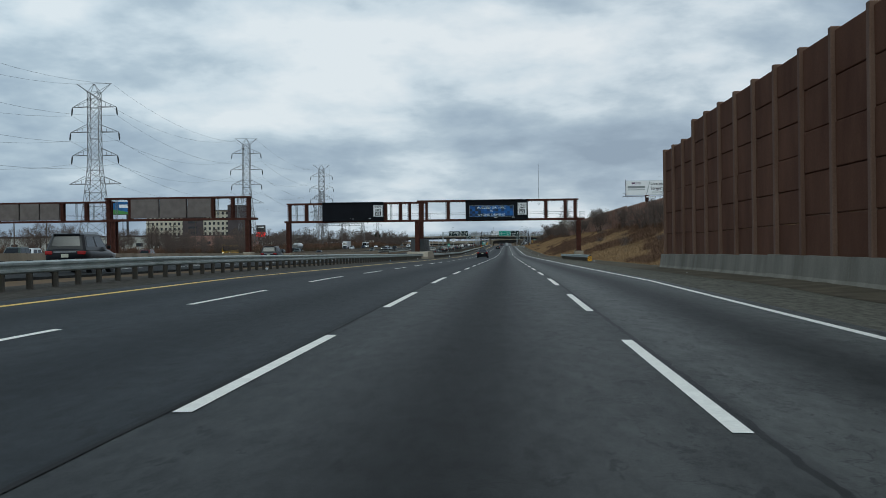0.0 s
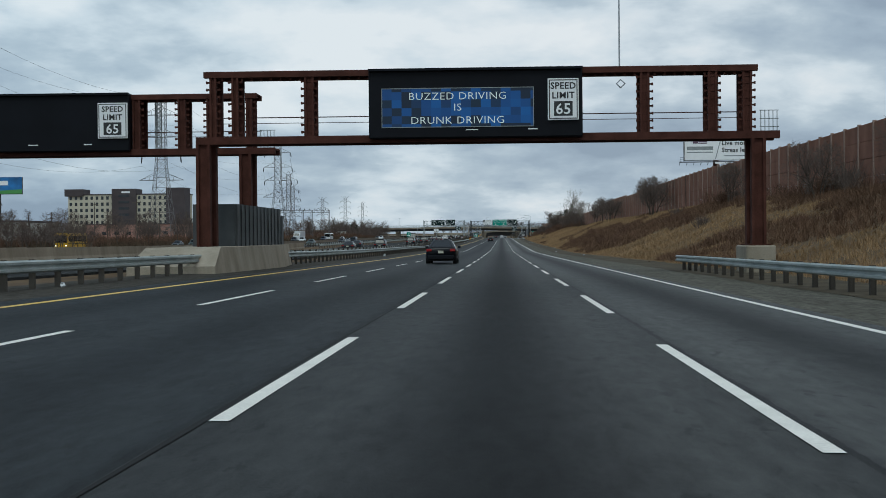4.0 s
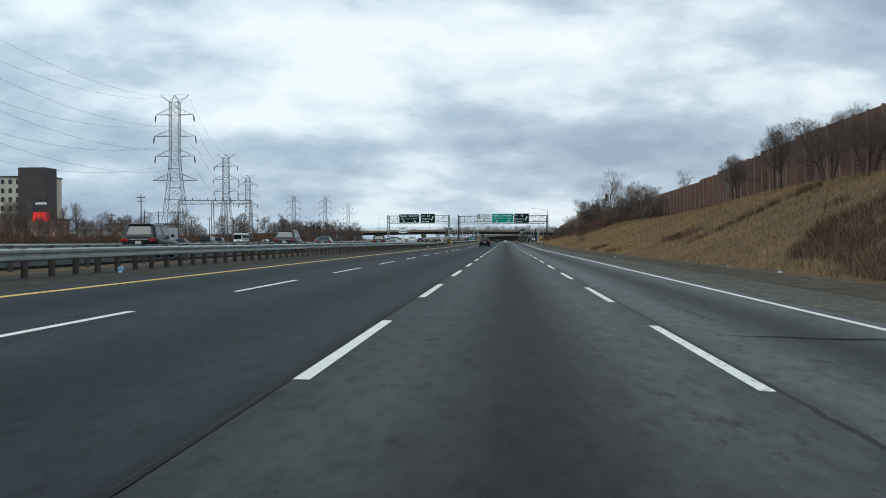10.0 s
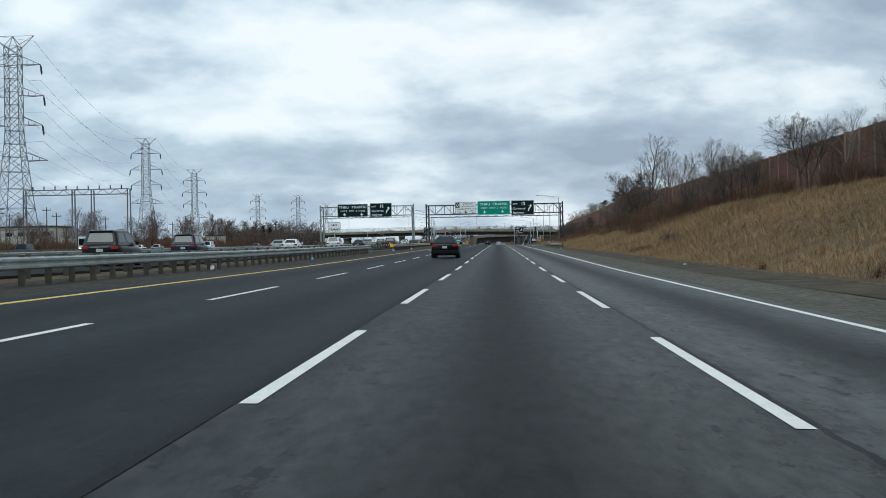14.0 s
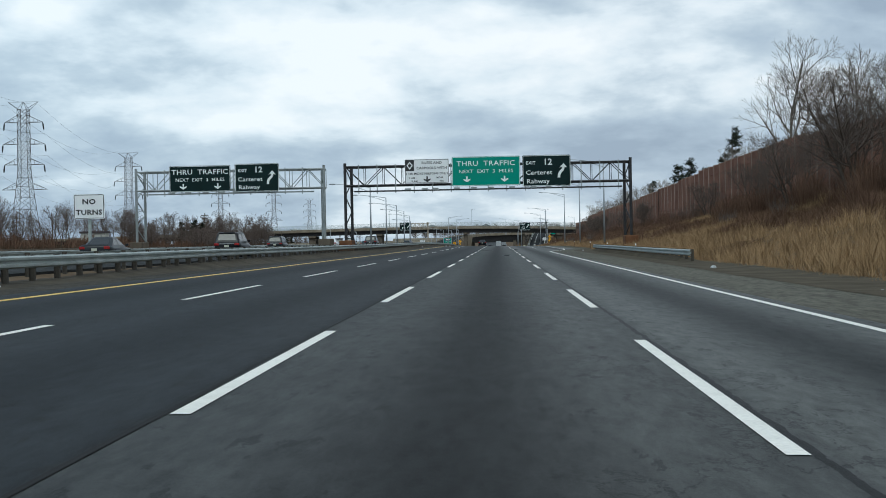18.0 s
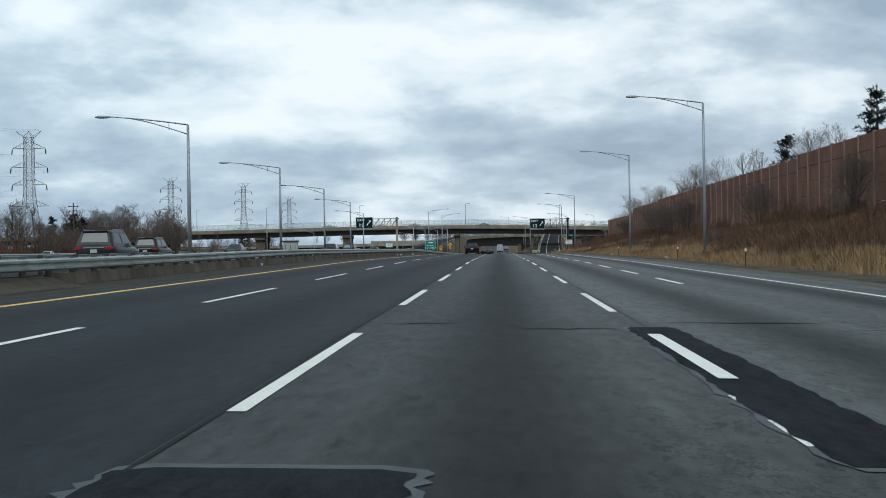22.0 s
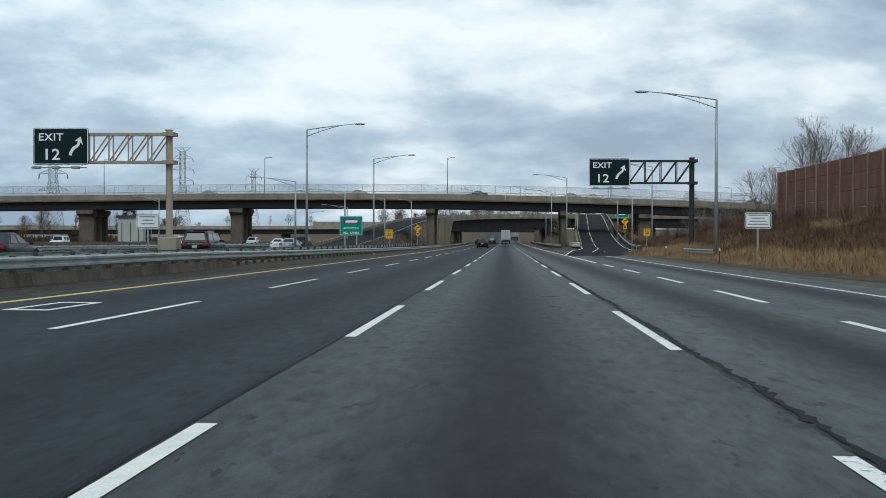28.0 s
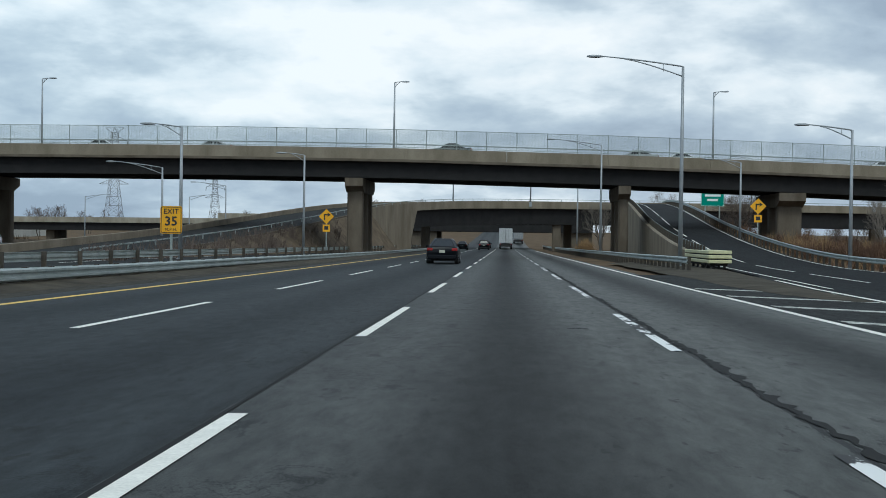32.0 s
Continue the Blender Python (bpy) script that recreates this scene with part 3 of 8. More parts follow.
part("edge", stripe(Mesh(), lambda y: ramp_edge(y)[0] - 0.1, 1093, 1160, 0.16, 0.012), M_CHIPPED, gore)
# detector loop outlines in the car-pool lane
for y in (341.1, 640.0, 995.6):
    loop = marking("detector_loop", "white painted rectangle round a detector loop")
    for a, b, c, d in ((-7.85, -7.73, 0, 2.3), (-7.22, -7.1, 0, 2.3), (-7.85, -7.1, -0.28, 0), (-7.85, -7.1, 2.3, 2.58)):
        part("stripe", stripe(Mesh(), (a + b) / 2, y + c, y + d, b - a), M_WHITE, loop)
gore_road = [[(5.2 + (ramp_edge(y)[0] + 0.15 - 5.2) * i / 4, y, zr(5.2 + (ramp_edge(y)[0] + 0.15 - 5.2) * i / 4, y) + 0.008) for i in range(5)] for y in range(1086, 1168, 4)]
tagged(part("gore_asphalt", Mesh().strip(gore_road), M_ASPHALT_PLAIN), "worn asphalt between the road and the exit ramp", "road", kind="structure")
# a dash broken up by repairs
worn_line = marking("broken_up_dash", "remains of a white dash beside a repair")
part("dash", stripe(Mesh(), X_R1 + 0.02, 779.5, 784.9, 0.17, 0.02), M_WHITE, worn_line)
for x, y0, y1, w_ in ((1.70, 777.8, 778.4, 0.10), (1.74, 777.3, 777.6, 0.08), (1.70, 775.9, 777.0, 0.07), (1.77, 775.5, 775.8, 0.13)):
    part("flake", stripe(Mesh(), x, y0, y1, w_), M_CHIPPED, worn_line)

# repairs: dark infill with a pale worn seal round it
M_PATCH = make_asphalt("patch_asphalt", (0.020, 0.022, 0.025), False)
M_INK_ROAD = plain("open_joint_dark", (0.006, 0.006, 0.006), 1.0)
M_SEAL = worn("pale_joint_seal", (0.055, 0.06, 0.064), (0.105, 0.112, 0.117), 2.5, 0.8, 0.0, 0.2, 30)
prng = random.Random(8)


def repair(xa, xb, y0, y1, lean, rim, label):
    t = marking("road_repair", label)
    n = 40

    def sheet(grow_, lift, rough):
        rows = []
        for k in range(n + 1):
            f_ = k / n
            y = y0 - grow_ * 2.0 + (y1 - y0 + grow_ * 4.0) * f_
            end = min(1.0, min(f_, 1 - f_) * 9 + 0.75)
            mid, half = (xa + xb) / 2 + lean * (f_ - 0.5), ((xb - xa) / 2 + grow_) * end
            l, r = mid - half + prng.uniform(-rough, rough), mid + half + prng.uniform(-rough, rough)
            rows.append([(l + (r - l) * i / 3, y, zr(l + (r - l) * i / 3, y) + lift) for i in range(4)])
        return Mesh().strip(rows)
    part("seal", sheet(rim, 0.005, rim * 0.8), M_SEAL, t, "pale seal round the repair")
    part("infill", sheet(0.0, 0.009, 0.035), M_PATCH, t)


repair(0.62, 1.02, 724.2, 730.6, 0.16, 0.07, "narrow dark asphalt repair with pale edges")
repair(-2.0, -0.5, 770.5, 775.0, 0.05, 0.07, "wide dark asphalt repair with pale edges")
repair(1.66, 2.32, 775.2, 786.4, -0.06, 0.06, "dark asphalt repair under a lane dash")
seam_t = marking("broken_seam", "broken dark seam along the right lane line")
for k in range(47):
    y = 848 + 7.0 * k
    rws = []
    for q in range(46):
        yy = y + 7.0 * q / 45
        w_ = 0.014 + (0.075 if y > 1090 else 0.05 if y > 960 else 0.035) * prng.random() ** 1.4
        x = 1.99 + 0.022 * math.sin(yy * 0.9) + prng.uniform(-0.03, 0.03)
        rws.append([(x - w_, yy, zr(x, yy) + 0.0055), (x + w_, yy, zr(x, yy) + 0.0055)])
    part("seam", Mesh().strip(rws), M_INK_ROAD, seam_t)
seam_l = marking("joint_seam", "narrow dark sealed joint along the lane line")
for k in range(36):
    y = -40 + 40.0 * k
    rws = []
    for q in range(21):
        yy = y + 2.0 * q
        w_ = 0.016 + 0.010 * prng.random()
        x = -1.935 + 0.012 * math.sin(yy * 0.35) + prng.uniform(-0.006, 0.006)
        rws.append([(x - w_, yy, zr(x, yy) + 0.0055), (x + w_, yy, zr(x, yy) + 0.0055)])
    part("seam", Mesh().strip(rws), M_INK_ROAD, seam_l)
crack_t = marking("road_cracks", "dark transverse cracks across the lanes")
for k, (xa, xb, y) in enumerate(((-1.7, -0.6, 787.0), (0.2, 1.5, 786.0), (2.4, 4.6, 787.5), (4.7, 8.0, 786.0), (-1.5, -1.0, 1023.7), (0.65, 1.1, 1023.7), (0.7, 1.1, 1018.6), (2.7, 3.2, 1034.0), (0.75, 1.15, 1003.0), (0.75, 1.1, 998.5), (2.5, 3.4, 462.0), (2.6, 3.0, 474.0), (0.8, 1.1, 1130.0), (2.6, 5.0, 372.0), (1.0, 1.9, 388.0), (2.9, 3.6, 1092.0))):
    rws = []
    for q in range(9):
        x = xa + (xb - xa) * q / 8
        w_ = 0.05 * math.sin(math.pi * (q + 0.3) / 8.6) + 0.015
        yy = y + prng.uniform(-0.12, 0.12)
        rws.append([(x, yy + w_, zr(x, yy) + 0.006), (x, yy - w_, zr(x, yy) + 0.006)])
    part("crack", Mesh().strip(rws), M_PATCH, crack_t)
long_t = marking("long_cracks", "wandering dark cracks along the wheel tracks")
for xc, ya, yb in ((1.35, 81, 83.5), (1.15, 86, 88), (1.5, 89, 91.5), (1.2, 94, 96), (0.95, 84, 85.2), (2.9, 84, 86), (3.1, 90, 93), (0.75, 696, 703), (0.9, 738, 743), (0.8, 828, 836), (0.72, 873, 883), (1.15, 875, 879), (0.8, 893, 899), (0.7, 912, 921), (0.85, 941, 950), (0.75, 968, 974), (2.75, 700, 712), (3.1, 722, 728), (2.7, 850, 858), (2.9, 930, 938), (-0.95, 872, 875), (1.2, 462, 467), (0.9, 398, 401), (2.9, 375, 386), (3.0, 420, 428)):
    rws, x = [], xc
    n = int((yb - ya) / 0.13)
    for q in range(n + 1):
        yy = ya + (yb - ya) * q / n
        x += prng.uniform(-0.03, 0.03) + (xc - x) * 0.10
        w_ = (0.002 + (0.034 if ya > 860 else 0.020) * prng.random() ** 1.5) * min(1.0, 0.3 + 6 * min(q, n - q) / n)
        rws.append([(x - w_, yy, zr(x, yy) + 0.006), (x + w_, yy, zr(x, yy) + 0.006)])
    part("crack", Mesh().strip(rws), M_INK_ROAD, long_t)
# inner carriageways
for nm, xs in (("inner_lane_line", (-28.6, -24.9, -21.2)), ("oncoming_lane_line", (-55.0, -51.0, -47.0))):
    for x in xs:
        line = marking(nm, "broken white lane line on the neighbouring carriageway")
        m = Mesh()
        for k in range(92):
            y0 = 15.24 * k
            z0 = zr(LEFT_EDGE, y0 + 4) + 0.02
            m.strip([[(x - 0.08, y0, z0), (x + 0.08, y0, z0)], [(x - 0.08, y0 + 7.6, z0), (x + 0.08, y0 + 7.6, z0)]])
        part("dashes", m, M_WHITE, line)


# ---- guardrails ----
W_BEAM = [(0.0, -0.155), (0.02, -0.155), (0.085, -0.115), (0.085, -0.06), (0.02, -0.02), (0.02, 0.02), (0.085, 0.06), (0.085, 0.115), (0.02, 0.155), (0.0, 0.155), (-0.012, 0.15), (0.06, 0.1), (0.06, 0.07), (-0.012, 0.03), (-0.012, -0.03), (0.06, -0.07), (0.06, -0.1), (-0.012, -0.15)]


def post_mesh():
    m = Mesh()
    m.box(-0.075, 0.075, -0.012, 0.0, -0.9, 0.72).box(-0.075, -0.063, -0.06, 0.05, -0.9, 0.72).box(0.063, 0.075, -0.06, 0.05, -0.9, 0.72)
    return m


M_POSTS = worn("dull_post_steel", (0.055, 0.05, 0.042), (0.12, 0.105, 0.085), 1.5, 0.8, 0.2, 0.1, 25)
POST_ME = post_mesh().data("post", M_POSTS)


def guardrail(name, xf, y0, y1, zf, face, label, spacing=1.905, singles=300, both=False, mat=None, seg=11.43):
    """Steel W-beam on posts. face: 1 looks to the right, -1 to the left."""
    mat = mat or M_GALV
    g = thing(name, (0, 0, 0), label, "guardrail", kind="structure")
    n = max(1, int(math.ceil((y1 - y0) / seg)))
    xx = xf if callable(xf) else (lambda y: xf)
    for k in range(n):
        a, b = y0 + (y1 - y0) * k / n, y0 + (y1 - y0) * (k + 1) / n
        for fc in ((face, -face) if both else (face,)):
            rings = []
            for y in (a, (a + b) / 2, b + 0.05):
                lift = 0.008 * math.sin(y * 0.13) + 0.55
                rings.append([(xx(y) + fc * (0.09 + u), y, zf(xx(y), y) + lift + v) for u, v in W_BEAM])
            part("rail", Mesh().loft(rings), mat, g)
    rest = Mesh()
    k, y = 0, y0 + 0.3
    while y < y1 - 0.2:
        if k < singles:
            ob = part("post", POST_ME, None, g)
            ob.location = (xx(y), y, zf(xx(y), y))
        else:
            z = zf(xx(y), y)
            rest.box(xx(y) - 0.075, xx(y) + 0.075, y - 0.05, y + 0.05, z - 0.6, z + 0.72)
        k += 1
        y += spacing
    if rest.v:
        tagged(part("posts", rest, M_POSTS, g), kind="stuff")
    return g


zl = lambda x, y: zr(LEFT_EDGE, y)
guardrail("guardrail_left", -11.7, -60, 195.0, zr, 1, "galvanised W-beam guardrail on steel posts", both=True, singles=110)
guardrail("guardrail_left", -11.7, 211, 613, zr, 1, "galvanised W-beam guardrail on steel posts", both=True, singles=110)
guardrail("guardrail_left", -11.7, 640, 1400, lambda x, y: zr(x, y) - float(np.interp(y, (1020, 1073, 1143, 1234), (0.0, 0.12, 0.26, 0.36))), 1, "galvanised W-beam guardrail on steel posts", both=True, singles=110)
guardrail("guardrail_inner", -15.6, 228, 640, zl, -1, "galvanised guardrail along the inner carriageway", 3.81, 60)
guardrail("guardrail_inner", -15.6, 660, 1400, zl, -1, "galvanised guardrail along the inner carriageway", 3.81, 60)
guardrail("guardrail_median", -34.2, 391, 1400, zl, 1, "galvanised guardrail in the central median", 3.81, 40, seg=22.86)
guardrail("guardrail_median", -40.2, 391, 1400, zl, -1, "galvanised guardrail in the central median", 3.81, 40, seg=22.86)
guardrail("guardrail_right", lambda y: 8.75 + 0.3 * smooth(180, 145, y), 145, 210, zr, -1, "galvanised guardrail in front of a gantry leg")
guardrail("guardrail_right", lambda y: 9.75, 697, 764, lambda x, y: zr(x, y) - 0.06, -1, "galvanised guardrail in front of a gantry leg")


# ---- concrete barriers ----
def barrier(name, x, y0, y1, h, label, zf=zl, mat=None, length=6.0):
    b = thing(name, (0, 0, 0), label, "barrier", kind="structure")
    prof = [(-0.32, -0.3), (-0.32, 0.08), (-0.20, 0.30), (-0.12, h), (0.12, h), (0.20, 0.30), (0.32, 0.08), (0.32, -0.3)]
    y, k = y0, 0
    while y < y1:
        e = min(y + length, y1)
        part("block", Mesh().loft([[(x + u, yy, zf(x, y) + v) for u, v in prof] for yy in (y + 0.015, e - 0.015)]), mat or M_CONC, b)
        y = e
    return b


barrier("median_barrier", -37.2, -60, 391, 1.05, "pale weathered concrete median barrier", mat=M_CONC_TAN)
barrier("median_barrier", -62.0, -60, 1300, 0.85, "concrete barrier between the oncoming carriageways", mat=M_CONC_DARK, length=12.0)

# block round the legs of the first gantries
blk = thing("gantry_pedestal_block", (0, 0, 0), "stained concrete block with sloped ends carrying gantry legs", "barrier", kind="structure")
zb = zr(-11, 205)
m = Mesh()
m.loft([[(-13.9, 192.5, zb - 0.3), (-10.8, 193.5, zb - 0.3), (-10.8, 193.5, zb + 0.35), (-13.9, 192.5, zb + 0.35)],
        [(-13.9, 195.2, zb - 0.3), (-10.7, 195.2, zb - 0.3), (-10.95, 195.2, zb + 1.05), (-13.9, 195.2, zb + 1.05)],
        [(-14.6, 209.0, zb - 0.3), (-10.7, 209.0, zb - 0.3), (-10.95, 209.0, zb + 1.05), (-14.6, 209.0, zb + 1.05)],
        [(-14.6, 217.0, zb - 0.3), (-11.6, 217.0, zb - 0.3), (-11.8, 217.0, zb + 1.05), (-14.6, 217.0, zb + 1.05)]])
part("block", m, M_CONC, blk)
M_SCREEN = worn("dull_grey_sheet_metal", (0.062, 0.068, 0.072), (0.10, 0.108, 0.112), 0.8, 0.75, 0.1, 0.2, 20)
fence = thing("corrugated_screen", (0, 0, 0), "grey corrugated metal screen on a concrete block", "screen", kind="structure")
for k in range(26):
    y = 203.3 + 0.5 * k
    part("sheet", Mesh().box(-12.0 - 0.06 * (k % 2), -11.9 - 0.06 * (k % 2), y, y + 0.5, zb + 1.05, zb + (2.95 if k < 24 else 2.6)), M_SCREEN, fence)
for k in range(4):
    x = -12.0 - 0.48 * k
    part("sheet", Mesh().box(x - 0.48, x, 203.2 + 0.06 * (k % 2), 203.3 + 0.06 * (k % 2), zb + 1.05, zb + 2.95), M_SCREEN, fence)

# ---- noise walls ----
POST_W = 0.34


def noise_wall(name, x, ys, base, top, rows_split, label):
    near = name == "noise_wall_near"
    POST_W = 0.34 if near else 0.24
    w = thing(name, (0, 0, 0), label, "noise wall", kind="structure")
    for i, y in enumerate(ys):
        t = max(top(y - 0.6), top(y + 0.6)) + 0.1
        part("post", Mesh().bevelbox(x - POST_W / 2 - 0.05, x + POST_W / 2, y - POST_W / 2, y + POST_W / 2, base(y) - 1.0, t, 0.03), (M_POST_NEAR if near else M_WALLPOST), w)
        if i + 1 < len(ys):
            y1 = ys[i + 1]
            mid = (y + y1) / 2
            b, t = base(mid) - 0.5, top(mid)
            n = max(2, int(round((t - base(mid)) / 1.25)))
            hgt = (t - base(mid)) / n
            m = Mesh()
            for r in range(n):
                z0 = base(mid) + hgt * r if r else b
                z1 = base(mid) + hgt * (r + 1)
                mm = Mesh() if rows_split else m
                j = 0.012 * ((r * 7 + i * 3) % 3)
                mm.bevelbox(x - 0.07 - j, x + 0.10, y + POST_W / 2 - 0.04, y1 - POST_W / 2 + 0.04, z0 + 0.012, z1 - 0.012, 0.025)
                if rows_split:
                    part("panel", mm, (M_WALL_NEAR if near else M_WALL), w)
            if not rows_split:
                part("panel", m, (M_WALL_NEAR if near else M_WALL), w)
    return w


ys = [89.2 - 4.25 * k for k in range(30)][::-1]
noise_wall("noise_wall_near", 10.35, ys, lambda y: profile(y) + 0.62, lambda y: 8.0 if y > 76.6 else 8.7, True, "tall brown precast noise wall with concrete posts")
b = barrier("wall_footing", 10.15, -40, 90, 0.98, "grey concrete barrier footing of the noise wall", zf=lambda x, y: zr(9, y) - 0.15, mat=M_CONC_WARM)
ys = [96 + 4.3 * k for k in range(238)]
segs = [ys[0:60], ys[59:120], ys[119:180], ys[179:238]]
for s_ in segs:
    noise_wall("noise_wall", WALL_X, s_, lambda y: float(np.interp(y, BASE_Y, BASE_Z)) - 0.2, lambda y: round(float(np.interp(y, TOP_Y, TOP_Z)) / 0.3) * 0.3, False, "brown noise wall on top of the grass bank")


# ---- lettering ----
TEXT_CACHE = {}


def single_letters(key):
    """A line of lettering cut into its single characters, by gaps along the line."""
    if key in LETTER_CACHE:
        return LETTER_CACHE[key]
    me = TEXT_CACHE[key]
    spans = []
    for p in me.polygons:
        xs = [me.vertices[i].co.x for i in p.vertices]
        spans.append((min(xs), max(xs), p.index))
    groups = []
    for a, b, i in sorted(spans):
        if groups and a <= groups[-1][1] + 1e-5:
            groups[-1][1] = max(groups[-1][1], b)
            groups[-1][2].append(i)
        else:
            groups.append([a, b, [i]])
    out = []
    for a, b, ids in groups:
        at, vs, fs = {}, [], []
        for i in ids:
            f = []
            for v in me.polygons[i].vertices:
                if v not in at:
                    at[v] = len(vs)
                    vs.append(tuple(me.vertices[v].co))
                f.append(at[v])
            fs.append(f)
        m = bpy.data.meshes.new("letter")
        m.from_pydata(vs, [], fs)
        m.materials.append(me.materials[0])
        out.append(m)
    LETTER_CACHE[key] = out
    return out


LETTER_CACHE = {}


def letters(text, size, mat, parent, x, y, z, align="CENTER", name="lettering", squeeze=1.0, bold=0.0):
    """Raised letters that face the oncoming driver; their foot is at z."""
    key = (text, round(size, 3), mat.name, align, round(squeeze, 2), bold)
    if key not in TEXT_CACHE:
        cu = bpy.data.curves.new("lettering", "FONT")
        cu.body, cu.size, cu.align_x, cu.resolution_u = text, size, align, 2
        cu.extrude, cu.offset = 0.006, bold
        cu.space_character = 1.06
        ob = bpy.data.objects.new("lettering", cu)
        scene.collection.objects.link(ob)
        me = bpy.data.meshes.new_from_object(ob.evaluated_get(bpy.context.evaluated_depsgraph_get()))
        bpy.data.objects.remove(ob)
        me.materials.clear()
        me.materials.append(mat)
        TEXT_CACHE[key] = me
    for me in single_letters(key):
        ob = part("letter", me, None, parent)
        ob.matrix_basis = pose(x, y, z, 90, 0, 0) @ Matrix.Diagonal((squeeze, 1, 1, 1))


def arrow_down(parent, x, y, z, h, mat):
    """A short stem over a broad barbed head."""
    w = h * 0.62
    poly = [(x - h * 0.13, z + h), (x + h * 0.13, z + h), (x + h * 0.13, z + h * 0.46), (x + w, z + h * 0.62), (x + w * 0.92, z + h * 0.40), (x, z), (x - w * 0.92, z + h * 0.40), (x - w, z + h * 0.62), (x - h * 0.13, z + h * 0.46)]
    part("arrow", Mesh().prism(poly, "y", y - 0.012, y), mat, parent)


def arrow_bend(parent, x, y, z, h, mat, lean=1.0, tilt=0.0):
    """An arrow that swings to the right and up; tilt turns it further to the right, in degrees."""
    ct, st = math.cos(radians(-tilt)), math.sin(radians(-tilt))
    turn = lambda a, b: (x + (a * ct - (b - 0.45) * st) * h * lean, z + (0.45 + a * st + (b - 0.45) * ct) * h)
    spine = [(-0.26, 0.0, 0.085), (-0.25, 0.16, 0.088), (-0.20, 0.31, 0.09), (-0.10, 0.43, 0.09), (0.0, 0.52, 0.085), (0.04, 0.60, 0.08), (0.05, 0.72, 0.075)]
    m = Mesh()
    pts = [(*turn(a, b), w * h * lean) for a, b, w in spine]
    edge = []
    for i, p in enumerate(pts):
        q0, q1 = pts[max(i - 1, 0)], pts[min(i + 1, len(pts) - 1)]
        d = Vector((q1[0] - q0[0], q1[1] - q0[1])).normalized()
        edge.append(((p[0] - d.y * p[2], p[1] + d.x * p[2]), (p[0] + d.y * p[2], p[1] - d.x * p[2])))
    head = [turn(-0.21, 0.67), turn(0.06, 0.97), turn(0.31, 0.67)]
    m.prism([e[0] for e in edge] + head + [e[1] for e in reversed(edge)], "y", y - 0.012, y)
    part("arrow", m, mat, parent)


def panel(name, x0, x1, z0, z1, y, mat, label, category="sign", rim=None, parent=None):
    """A sign plate facing the oncoming driver, with rounded corners, a painted rim and stiffeners behind."""
    t = thing(name, (0, 0, 0), label, category) if parent is None else parent
    r = 0.12

    def rr(i):
        q = []
        for cx, cz, a0 in ((x1 - r, z1 - r, 0), (x0 + r, z1 - r, 90), (x0 + r, z0 + r, 180), (x1 - r, z0 + r, 270)):
            for k in range(4):
                a = radians(a0 + 30 * k)
                q.append((cx + (r - i) * math.cos(a), cz + (r - i) * math.sin(a)))
        return q
    part("plate", Mesh().prism(rr(0.0), "y", y, y + 0.04), mat, t)
    if rim is not None:
        o, i_ = rr(0.035), rr(0.075)
        m = Mesh()
        n = len(o)
        m.add([(p[0], y - 0.006, p[1]) for p in o] + [(p[0], y - 0.006, p[1]) for p in i_] + [(p[0], y, p[1]) for p in o] + [(p[0], y, p[1]) for p in i_],
              [(k, (k + 1) % n, n + (k + 1) % n, n + k) for k in range(n)] + [(k, 2 * n + k, 2 * n + (k + 1) % n, (k + 1) % n) for k in range(n)] + [(n + k, n + (k + 1) % n, 3 * n + (k + 1) % n, 3 * n + k) for k in range(n)])
        part("rim", m, rim, t)
    k = x0 + 0.5
    while k < x1 - 0.3:
        part("stiffener", Mesh().box(k, k + 0.07, y + 0.04, y + 0.12, z0 - 0.05, z1), M_GREYSTEEL, t)
        k += 1.4
    return t

